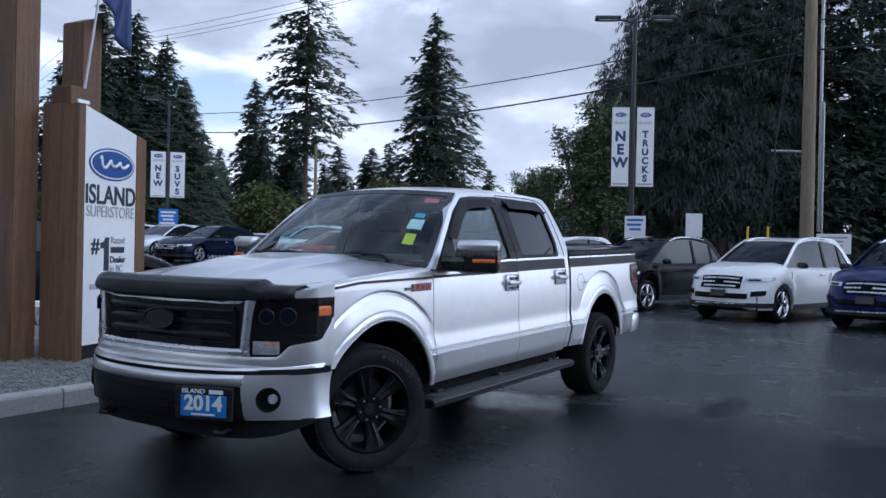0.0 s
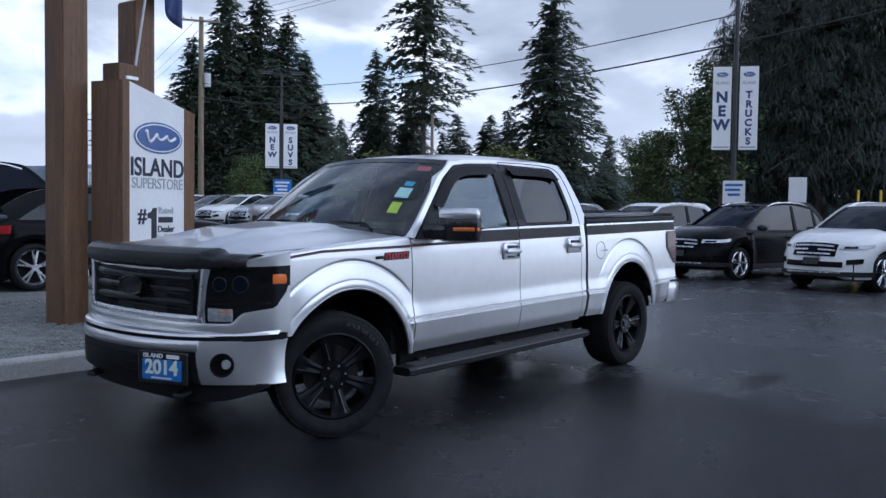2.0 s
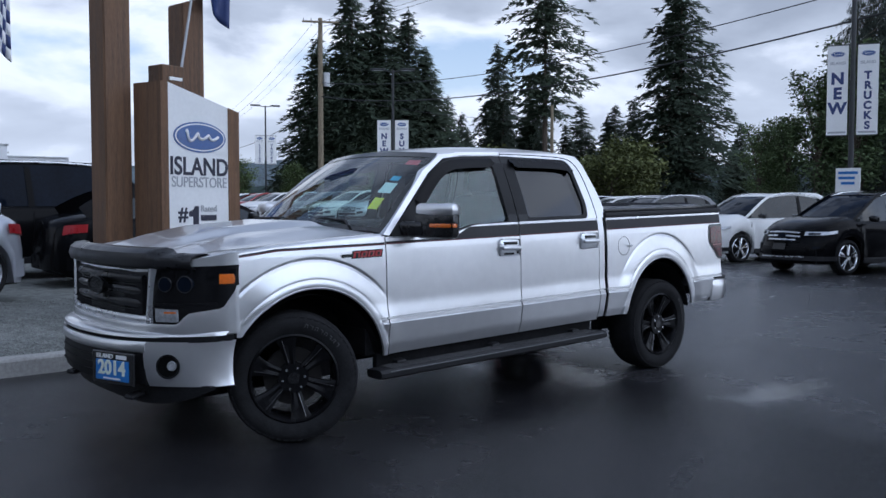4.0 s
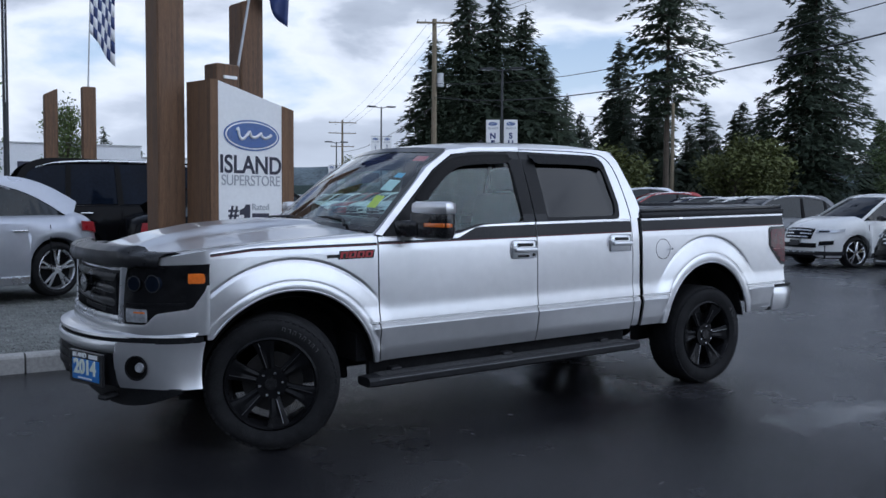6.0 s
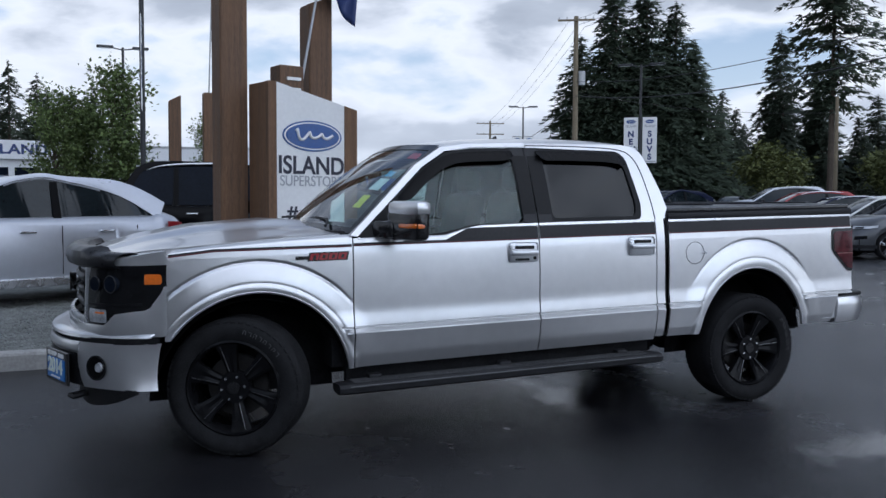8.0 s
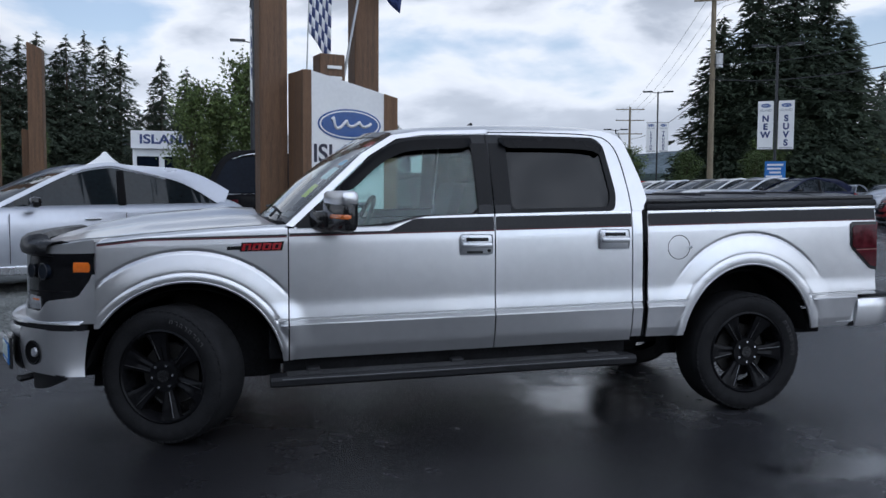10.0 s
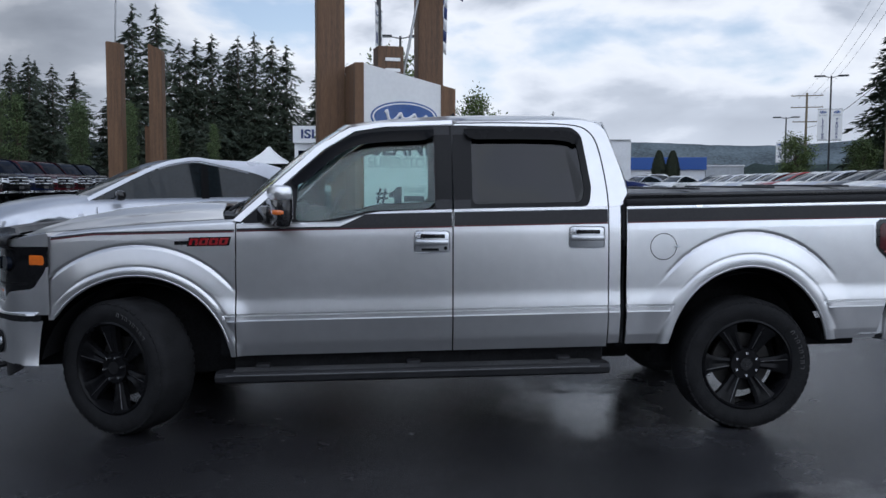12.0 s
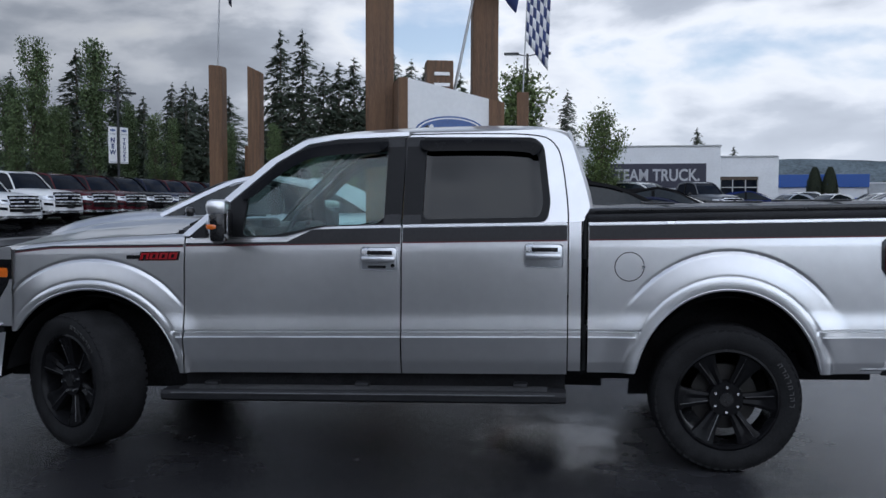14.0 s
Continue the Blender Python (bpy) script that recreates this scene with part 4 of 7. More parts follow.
    if style == "pickup":
        part("bed_cover", box(bm_new(), ((xg + xb) / 2 - 0.02, 0, belt + 0.05), (xg - xb - 0.15, W * 0.78, 0.05), 0.02), COVER, t)
    for x in (ax_f, ax_r):
        for s in (-1, 1):
            wheel_parts(t, x, s * (hw - 0.02), wr, s, rim or (CHROME if style == "suv" else SATIN))
        bm = bm_new()
        box(bm, (x, 0, wr + 0.1), (ar * 1.7, W * 0.84, ar * 1.2))
        part("wheel_well", bm, DARK_UNDER, t)
    # front end
    pk = style == "pickup"
    zc = 0.93 if pk else 0.86 if style == "bigsuv" else 0.80 if style == "suv" else 0.64
    gh = 0.21 if pk else 0.16 if style == "bigsuv" else 0.125 if style == "suv" else 0.115
    gw = hw * (0.62 if pk else 0.47 if style == "suv" else 0.55)
    gr = part("grille", band(-gw, gw, (zc - gh, zc - gh), (zc + gh, zc + gh), 0.012), INSERT_DARK, t)
    for k in (-1, 0, 1):
        z = zc + gh * 0.62 * k
        bh_ = 0.024 if pk else 0.015
        wk = 0.97 if pk else (0.80, 0.97, 0.90)[k + 1]
        part("grille_bar", band(-gw * wk, gw * wk, (z - bh_, z - bh_), (z + bh_, z + bh_), 0.024, 1, 12, 1), GLOSS_BLACK if dark_grille else SATIN, gr)
    part("badge", soften(oval_x(nose_x(0) + 0.03, 0, zc, 0.095, 0.042)), CAR_GLASS, gr)
    part("plate_blank", soften(box(bm_new(), (nose_x(0) + 0.02, 0, zc - gh - 0.10), (0.02, 0.32, 0.13), 0.004)), GLOSS_BLACK, t)
    lz = 0.62 if pk else 0.50 if style == "suv" else 0.42
    part("lower_intake", band(-hw * 0.62, hw * 0.62, (lz - 0.03, lz - 0.03), (lz + 0.075, lz + 0.075), 0.012), INSERT_DARK, t)
    part("lower_bumper", band(-hw * 0.985, hw * 0.985, (clear + 0.06, clear + 0.06), (clear + 0.15, clear + 0.15), 0.02, 1, 24, 3), BLACK_PLASTIC if not pk else CHROME, t)
    part("skid_trim", band(-hw * 0.6, hw * 0.6, (clear + 0.105, clear + 0.125), (clear + 0.13, clear + 0.15), 0.026, 1, 12, 1), SATIN if style == "suv" else BLACK_PLASTIC, t)
    part("rear_bumper", band(-hw * 0.98, hw * 0.98, (clear + 0.08, clear + 0.08), (clear + 0.30, clear + 0.30), 0.02, -1, 24, 3), BLACK_PLASTIC if style == "suv" else colour, t)
    for s in (-1, 1):
        h0 = 0.10 if pk else 0.05 if style == "suv" else 0.065
        hl = part("headlight", band(s * hw * 0.53, s * hw * 0.975, (zc + 0.03, zc + 0.10), (zc + 0.115, zc + 0.165), 0.016, 1, 14) if style == "suv" else band(s * hw * (0.60 if pk else 0.56), s * hw * 0.975, (zc + (0.0 if pk else 0.045) - h0, zc + (0.02 if pk else 0.10) - h0 * 0.5), (zc + (0.0 if pk else 0.045) + h0, zc + (0.05 if pk else 0.12) + h0 * 0.6), 0.014, 1, 14), LAMP_CLEAR, t)
        if style == "suv":
            part("lamp_bezel", band(s * hw * 0.60, s * hw * 0.80, (zc + 0.055, zc + 0.085), (zc + 0.095, zc + 0.125), 0.021, 1, 8, 1), CAR_GLASS, hl)
        else:
            part("lamp_bezel", band(s * hw * 0.66, s * hw * 0.80, (zc + 0.01, zc + 0.03), (zc + 0.06, zc + 0.09), 0.02, 1, 6, 1), CAR_GLASS, hl)
        fp = part("fog_pod", band(s * hw * 0.68, s * hw * 0.90, (lz + 0.02, lz + 0.05), (lz + 0.12, lz + 0.15), 0.012, 1, 8), INSERT_DARK, t)
        part("fog_light", band(s * hw * 0.74, s * hw * 0.84, (lz + 0.04, lz + 0.05), (lz + 0.085, lz + 0.10), 0.016, 1, 4, 1), CAR_GLASS, fp)
        th = 0.22 if pk else 0.07
        part("tail_light", band(s * hw * (0.84 if style == "sedan" else 0.72), s * hw * 0.985, (tail - 0.20 - th, tail - 0.18 - th * 0.7), (tail - 0.20 + th, tail - 0.18 + th), 0.014, -1, 12), RED_LENS if style != "sedan" else RED_BADGE, t)
        mr = bm_new()
        box(mr, (xc - 0.34, s * (hw + 0.09), belt + 0.05), (0.12, 0.22, 0.13), 0.045)
        part("mirror", mr, colour if style == "bigsuv" else GLOSS_BLACK, t, smooth=True)
        for hx in ((mid + 0.42, mid - 0.58)):
            hd = bm_new()
            box(hd, (hx, s * (hw + 0.0), belt - 0.16), (0.2, 0.05, 0.03), 0.012)
            part("door_handle", hd, CHROME if style in ("sedan", "bigsuv") else colour, t)
        for dx in (xc - 0.08, mid, mid - 1.0):
            part("door_seam", box(bm_new(), (dx, s * (hw - 0.003), (belt + clear) / 2 + 0.02), (0.006, 0.010, belt - clear - 0.22)), DARK_UNDER, t)
        part("sill", box(bm_new(), ((ax_f + ax_r) / 2, s * (hw - 0.015), clear + 0.05), (ax_f - ax_r - 2 * ar, 0.05, 0.11), 0.015), BLACK_PLASTIC if style != "sedan" else SATIN, t)
        bm = bm_new()
        box(bm, ((xc + xg) / 2, s * (bw + 0.02), belt - 0.035), (xc - xg - 0.15, 0.03, 0.02))
        part("belt_moulding", bm, CHROME if style in ("bigsuv", "sedan") else GLOSS_BLACK, t)
    return t


def ease2(a, b, x):
    t = min(1.0, max(0.0, (x - a) / (b - a)))
    return t * t * (3 - 2 * t)


def chaikin2(p):
    for _ in range(2):
        q = [p[0]]
        for a, b in zip(p, p[1:]):
            q += [tuple(0.75 * u + 0.25 * v for u, v in zip(a, b)), tuple(0.25 * u + 0.75 * v for u, v in zip(a, b))]
        p = q + [p[-1]]
    return p


def oval_x(x, cy, cz, ry, rz, n=20):
    bm = bm_new()
    slab(bm, [(x, cy + ry * math.cos(2 * math.pi * i / n), cz + rz * math.sin(2 * math.pi * i / n)) for i in range(n)], (1, 0, 0), 0.01)
    return bm


P_WHITE = paint("white_paint", (0.78, 0.78, 0.77), 0.0, 0.3)
P_BLACK = paint("black_paint", (0.004, 0.004, 0.0048), 0.0, 0.18, 0.05, 0.06)
P_BLUE = paint("blue_paint", (0.004, 0.014, 0.085), 0.1, 0.22, 0.10, 0.18)
P_NAVY = paint("navy_paint", (0.005, 0.009, 0.034), 0.1, 0.22, 0.1, 0.18)
P_GREY = paint("grey_paint", (0.10, 0.105, 0.115), 0.5, 0.3)
P_RED = paint("red_paint", (0.30, 0.02, 0.022), 0.3, 0.28)
P_MAROON = paint("maroon_paint", (0.060, 0.006, 0.010), 0.1, 0.22, 0.1, 0.18)
P_SILVER = paint("pale_silver_paint", (0.56, 0.58, 0.63), 0.6, 0.3)


def put(style, x, y, rz, colour, label, z=None, **kw):
    return vehicle(style, pose(x, y, ground_z(x, y) if z is None else z, 0, 0, rz), colour, label, **kw)


put("suv", 16.6, 3.15, 165, P_BLACK, "black compact SUV on wet asphalt")
put("suv", 15.75, 0.04, 165, P_WHITE, "white compact SUV with chrome grille bars")
put("suv", 15.15, -2.72, 165, P_BLUE, "deep blue compact SUV with chrome grille bars")
put("suv", 18.45, 6.64, 165, P_WHITE, "white compact SUV parked before the trees")
put("suv", 20.4, 11.3, 163, P_GREY, "dark grey compact SUV in the parked row")
put("suv", 22.0, 14.0, 152, P_WHITE, "white compact SUV in the parked row", near=False)
put("suv", 23.6, 17.2, 152, P_NAVY, "navy compact SUV in the parked row", near=False)
put("suv", 25.2, 20.4, 152, P_RED, "red compact SUV in the parked row", near=False)
put("suv", 27.0, 23.6, 152, P_SILVER, "silver compact SUV in the parked row", near=False)
put("sedan", -1.8, 6.4, 207, P_SILVER, "pale silver four-door sedan on the gravel", z=0.23)
put("sedan", 3.75, 8.55, -4, P_BLACK, "black sedan with red tail lights on the gravel", z=0.18)
put("bigsuv", 2.6, 11.0, -2, P_BLACK, "long black SUV with chrome belt moulding", z=0.18, category="car")
put("sedan", 5.6, 16.4, -10, P_NAVY, "dark navy sedan parked behind the sign", near=False)
put("sedan", 6.3, 21.4, -12, P_BLACK, "black sedan parked behind the sign", near=False)
put("pickup", 10.5, 43.4, -60, P_GREY, "grey pickup truck facing the lot", category="truck", near=False)
put("suv", 6.8, 34.0, -40, P_WHITE, "white SUV near the far building", near=False)
put("sedan", 15.2, 50.8, -20, P_BLUE, "blue sedan before the far building", near=False)
put("suv", 23.0, 71.5, 200, P_WHITE, "white SUV beyond the far building", near=False)
cols = [P_WHITE, P_WHITE, P_MAROON, P_MAROON, P_BLACK, P_NAVY, P_MAROON, P_MAROON, P_BLACK, P_BLACK]
names = ["white", "white", "maroon", "maroon", "black", "navy", "maroon", "maroon", "black", "black"]
for i in range(10):
    put("pickup", -17.7 - 0.05 * i, 22.7 + 2.75 * i, -16, cols[i], names[i] + " pickup truck in a long parked row", category="truck", near=False)
far_cols = [(P_MAROON, "maroon"), (P_SILVER, "silver"), (P_SILVER, "silver"), (P_GREY, "grey"), (P_WHITE, "white"), (P_WHITE, "white"), (P_RED, "red"), (P_SILVER, "silver"), (P_GREY, "grey"), (P_WHITE, "white"), (P_NAVY, "navy"), (P_SILVER, "silver")]
for i, (c, n_) in enumerate(far_cols):
    put("sedan", 30.0 + 1.75 * i, 57.5 - 1.45 * i, 215, c, n_ + " sedan in the far parked row", near=False)
for i, (c, n_) in enumerate([(P_NAVY, "navy"), (P_SILVER, "silver"), (P_WHITE, "white"), (P_GREY, "grey"), (P_SILVER, "silver"), (P_WHITE, "white"), (P_RED, "red"), (P_WHITE, "white"), (P_SILVER, "silver"), (P_WHITE, "white"), (P_SILVER, "silver"), (P_WHITE, "white")]):
    put("sedan", 21.6 + 0.25 * i, 24.0 + 2.95 * i, 184, c, n_ + " sedan parked by the blue notice", near=False)
for i, (c, n_) in enumerate([(P_SILVER, "silver"), (P_WHITE, "white"), (P_GREY, "grey"), (P_RED, "red"), (P_WHITE, "white"), (P_SILVER, "silver"), (P_GREY, "grey"), (P_SILVER, "silver"), (P_WHITE, "white"), (P_NAVY, "navy")]):
    put("sedan", 21.0 + 2.6 * i, 66.0 - 1.5 * i, 215, c, n_ + " sedan parked in rows by the trees", near=False)


# ---- the silver pickup ----
RAKE = 0.022
ARCH_F, ARCH_R = (0.135, 0.42, 0.545, 0.535), (3.675, 0.40, 0.475, 0.53)
truck = thing("silver_pickup", pose(0, 0, 0), "silver four-door pickup truck with black wheels and a dark side stripe", "truck")


def tpart(name, bm, material, parent=None, label="", smooth=True):
    for v in bm.verts:
        v.co.z += RAKE * (v.co.x - 1.9)
    return part(name, bm, material, parent or truck, label, smooth)


def ease(a, b, x):
    t = min(1.0, max(0.0, (x - a) / (b - a)))
    return t * t * (3 - 2 * t)


def flank(z):
    """Half width of the plain flank: straight below the ledge, smoothly curved above it."""
    if z < 0.726:
        return float(np.interp(z, [0.40, 0.47, 0.55, 0.650, 0.683, 0.690, 0.711, 0.7145, 0.7205, 0.726], [0.866, 0.897, 0.924, 0.940, 0.9455, 0.9365, 0.9355, 0.920, 0.920, 0.9345]))
    if z < 1.16:
        t = z - 0.86
        return 0.9235 + 0.005 * t - 0.13 * max(0.0, t) ** 2 + 0.0125 * (1 - ease(0.70, 0.83, z))
    return float(np.interp(z, [1.16, 1.22, 1.30, 1.42], [0.9133, 0.905, 0.890, 0.86]))


def bulge(x, z):
    out, cut = 0.0, 0.0
    for cx, cz, rx, rz in (ARCH_F, ARCH_R):
        r = math.hypot((x - cx) / rx, max(0.0, z - cz) / rz)
        if z < cz:
            r = abs(x - cx) / rx
        if r > 1.5:
            continue
        fold, top = (1.10, 1.325) if cx < 1 else (1.135, 1.38)
        q = (r - 0.5 - fold / 2) / (fold / 2 - 0.5)
        roll = 0.006 * max(0.0, 1 - q * q) if r < fold else 0.0
        up = ease(0.55, 0.8, max(0.0, z - cz) / rz / max(r, 0.01))
        dome = 0.019 * (1 - ease(fold - 0.03, top + 0.05, r))
        out = max(out, (roll + dome * (0.45 + 0.55 * ease(0.45, 0.75, z))) * (ease(-0.37, -0.12, x) if cx < 1 else 1.0))
        cut = max(cut, 0.010 * up * math.exp(-((r - top) / 0.017) ** 2) + 0.002 * math.exp(-((r - fold) / 0.014) ** 2) * ease(0.5, 0.6, z))
    return out - cut


def hood_edge(x):
    return float(np.interp(x, [-0.75, -0.6, -0.4, -0.1, 0.3, 0.62, 0.9], [1.125, 1.165, 1.197, 1.226, 1.25, 1.262, 1.268]))


def hood_mid(x):
    return float(np.interp(x, [-0.82, -0.72, -0.6, -0.41, -0.11, 0.36, 0.6], [1.12, 1.172, 1.218, 1.270, 1.322, 1.350, 1.336]))


def hood_z(x, y):
    e, m = hood_edge(x), hood_mid(x)
    a = abs(y)
    k = 1 - 0.45 * ease(0.26, 0.46, a) - 0.55 * ease(0.42, 0.94, a)
    return e + (m - e) * k


def arch_blend(x, z):
    """How far a point lies in the rolled lip of a wheel arch, where the ledge stops."""
    k = 0.0
    for cx, cz, rx, rz in (ARCH_F, ARCH_R):
        r = math.hypot((x - cx) / rx, max(0.0, z - cz) / rz) if z >= cz else abs(x - cx) / rx
        fold = 1.10 if cx < 1 else 1.135
        k = max(k, 1 - ease(fold - 0.03, fold + 0.012, r))
    return k


def side_w(x, z):
    w = flank(z)
    if z < 0.82:
        k = arch_blend(x, z)
        w += (float(np.interp(z, [0.40, 0.55, 0.82], [0.912, 0.930, 0.9236])) - w) * k
    w += bulge(x, z)
    w -= 0.2 * max(0.0, -0.05 - x) ** 2.2
    w -= 0.10 * max(0.0, x - 4.45) ** 2
    if x < 0.8:
        e = hood_edge(x)
        if z > e - 0.022:
            w -= 0.022 * ((z - e + 0.022) / 0.022) ** 2.2
    return w


def arch_z(x):
    for cx, cz, rx, rz in (ARCH_F, ARCH_R):
        d = (x - cx) / rx
        if abs(d) < 1:
            return cz + rz * math.sqrt(1 - d * d)
    return 0.0


def columns(x0, x1, step=0.02):
    xs = {round(x0 + (x1 - x0) * i / max(1, int((x1 - x0) / step)), 4) for i in range(int((x1 - x0) / step) + 1)} | {x0, x1}
    for cx, cz, rx, rz in (ARCH_F, ARCH_R):
        for k in range(61):
            x = cx + rx * math.cos(math.pi * k / 60)
            if x0 < x < x1:
                xs.add(round(x, 4))
    xs = sorted(xs)
    out = [xs[0]]
    for x in xs[1:-1]:
        if x - out[-1] > 0.0015:
            out.append(x)
    return out + [xs[-1]]


ZBREAK = [0.650, 0.670, 0.683, 0.690, 0.711, 0.7145, 0.7205, 0.726, 0.736]


def skin(s, x0, x1, zlo, zhi, nz=46, off=0.0, rim=0.016, step=0.02):
    """A piece of the truck's flank between two heights, with its edges turned in."""
    bm = bm_new()
    rows = []
    for x in columns(x0, x1, step):
        a, b = zlo(x), zhi(x)
        zs = [a + (b - a) * j / nz for j in range(nz + 1)]
        if b > 1.0 and nz > 30:
            n1, n2 = nz // 5, nz - nz // 5 - len(ZBREAK) + 1
            lo, hi = ZBREAK[0], max(ZBREAK[-1], a)
            zs = [a + max(0.0, lo - a) * j / n1 for j in range(n1)] + [max(a, z) for z in ZBREAK] + [hi + (b - hi) * j / n2 for j in range(1, n2 + 1)]
        rows.append([(x, s * (side_w(x, z) + off), z) for z in zs])
    sheet(bm, rows, flip=s > 0)
    bmesh.ops.remove_doubles(bm, verts=bm.verts[:], dist=1e-5)
    if rim:
        lip(bm, (0, -s * rim, 0))
    else:
        bmesh.ops.recalc_face_normals(bm, faces=bm.faces[:])
    return bm


def belt(x):
    return float(np.interp(x, [0.7, 1.30, 1.45, 2.0, 3.0], [1.240, 1.240, 1.288, 1.292, 1.292]))


SILL = 0.479
for s in (-1, 1):
    fender = tpart("front_fender", skin(s, -0.35, 0.704, lambda x: max(SILL, arch_z(x)) if x > -0.3 else max(0.715, arch_z(x)), hood_edge, 110 if s < 0 else 40, step=0.009 if s < 0 else 0.03), SILVER)
    fdoor = tpart("front_door", skin(s, 0.712, 1.943, lambda x: SILL, belt), SILVER)
    rdoor = tpart("rear_door", skin(s, 1.951, 2.846, lambda x: SILL, belt), SILVER)
    tpart("cab_corner", skin(s, 2.853, 2.918, lambda x: SILL + 0.02, lambda x: 1.30), SILVER)
    bed = tpart("bed_side", skin(s, 2.956, 4.634, lambda x: max(0.492, arch_z(x), float(np.interp(x, [4.435, 4.448, 4.485], [0.0, 0.492, 0.700]))), lambda x: 1.288, 110 if s < 0 else 40, step=0.009 if s < 0 else 0.03), SILVER)
    for nm, par, x0, x1, lo, hi in (("stripe", fender, -0.33, 0.70, lambda x: min(1.197, hood_edge(x) - 0.03), lambda x: min(1.197, hood_edge(x) - 0.03) + 0.011), ("stripe", fdoor, 0.714, 1.941, lambda x: 1.200, lambda x: float(np.interp(x, [1.3, 1.45], [1.213, 1.281]))), ("stripe", rdoor, 1.953, 2.844, lambda x: 1.203, lambda x: 1.281), ("stripe", bed, 2.958, 4.629, lambda x: 1.204, lambda x: 1.278)):
        tpart(nm, skin(s, x0, x1, lo, hi, 4, 0.0025, 0.0), STRIPE, par, "dark grey vinyl stripe")
        tpart("pinstripe", skin(s, x0, x1, lambda x, f=lo: f(x) - 0.006, lambda x, f=lo: f(x) + 0.001, 1, 0.003, 0.0), RED_PIN, par, "dark red pinstripe")
    tpart("bed_moulding", skin(s, 2.956, 4.634, lambda x: 1.281, lambda x: 1.294, 2, 0.006, 0.01), BRIGHT)
    for x0, x1, par in ((0.74, 1.941, fdoor), (1.953, 2.84, rdoor)):
        tpart("belt_moulding", skin(s, x0, x1, lambda x: belt(x) - 0.008, lambda x: belt(x) + 0.006, 2, 0.005, 0.012), BRIGHT, par)
    # rolled edges of the wheel arches
    for cx, cz, rx, rz in (ARCH_F, ARCH_R):
        bm = bm_new()
        pts = []
        for k in range(49):
            a = math.pi * (0.07 + (0.73 if cx < 1 else 0.86) * k / 48)
            x, z = cx + rx * 1.012 * math.cos(a), cz + rz * 1.012 * math.sin(a)
            pts.append((x, s * (side_w(x, max(z, 0.47)) - 0.009), z))
        sweep(bm, pts, 0.011, 8)
        tpart("arch_lip", bm, SILVER, fender if cx < 1 else bed)
        # dark liner of the wheel house
        bm = bm_new()
        rows = []
        for yy in (0.90, 0.55):
            rows.append([(cx + rx * 1.0 * math.cos(0.2 + 2.742 * k / 24), s * yy, cz - 0.04 + rz * 1.0 * math.sin(0.2 + 2.742 * k / 24)) for k in range(25)])
        sheet(bm, rows)
        rows = [[(cx + rx * q * math.cos(math.pi * k / 24), s * 0.55, cz - 0.1 + rz * q * math.sin(math.pi * k / 24)) for k in range(25)] for q in (1.0, 0.05)]
        sheet(bm, rows)
        tpart("wheel_liner", bm, DARK_UNDER)


def chaikin(p, n=2):
    for _ in range(n):
        q = [p[0]]
        for a, b in zip(p, p[1:]):
            q += [tuple(0.75 * u + 0.25 * v for u, v in zip(a, b)), tuple(0.25 * u + 0.75 * v for u, v in zip(a, b))]
        p = q + [p[-1]]
    return p


HALF_UP = [(-0.345, 0.921), (-0.45, 0.904), (-0.555, 0.858), (-0.645, 0.785), (-0.705, 0.69), (-0.742, 0.60), (-0.775, 0.45), (-0.797, 0.22), (-0.803, 0.0)]
HALF_BUMP = [(-0.385, 0.935), (-0.49, 0.914), (-0.585, 0.862), (-0.665, 0.79), (-0.738, 0.71), (-0.822, 0.60), (-0.892, 0.42), (-0.932, 0.2), (-0.942, 0.0)]


def full_curve(half):
    p = [(x, -y) for x, y in half] + [(x, y) for x, y in half[-2::-1]]
    return chaikin(p)


CUP, CBUMP = full_curve(HALF_UP), full_curve(HALF_BUMP)


def along(curve, y):
    """x of a front curve at a given y."""
    return float(np.interp(y, [p[1] for p in curve], [p[0] for p in curve]))


def front_band(curve, y0, y1, zlo, zhi, n=40, nz=8, push=0.0, round_top=0.0, rim=0.015, lean=0.0, tuck=0.0):
    """A band of bodywork wrapped round the front between two y; push moves it forward."""
    bm = bm_new()
    rows = []
    ys = [p[1] for p in curve]
    run = np.concatenate([[0], np.cumsum(np.hypot(np.diff([p[0] for p in curve]), np.diff(ys)))])
    s0, s1 = np.interp([y0, y1], ys, run)
    for i in range(n + 1):
        y = float(np.interp(s0 + (s1 - s0) * i / n, run, ys))
        x = along(curve, y)
        a, b = zlo(y), zhi(y)
        row = []
        for j in range(nz + 1):
            t = j / nz
            e = round_top * (abs(2 * t - 1) ** 3)
            k = (abs(y) / 0.93) ** 2
            e += tuck * (1 - t) ** 2.2
            row.append((x - push * (1 - k) + e * (1 - 0.6 * k) + lean * t * t * (1 - 0.6 * k), y + math.copysign(min(0.004, push * 0.2) * k - e * 0.5 * k - lean * 0.9 * k * t * t, y), a + (b - a) * t))
        rows.append(row)
    sheet(bm, rows)
    bmesh.ops.recalc_face_normals(bm, faces=bm.faces[:])
    if rim:
        lip(bm, (rim, 0, 0))
    return bm


def slant(bm):
    """Cuts the rear edge of a bumper end on the slant."""
    for v in bm.verts:
        v.co.x -= 0.15 * max(0.0, 0.713 - v.co.z) * ease(-0.62, -0.385, v.co.x)
    return bm


def const(v):
    return lambda y: v


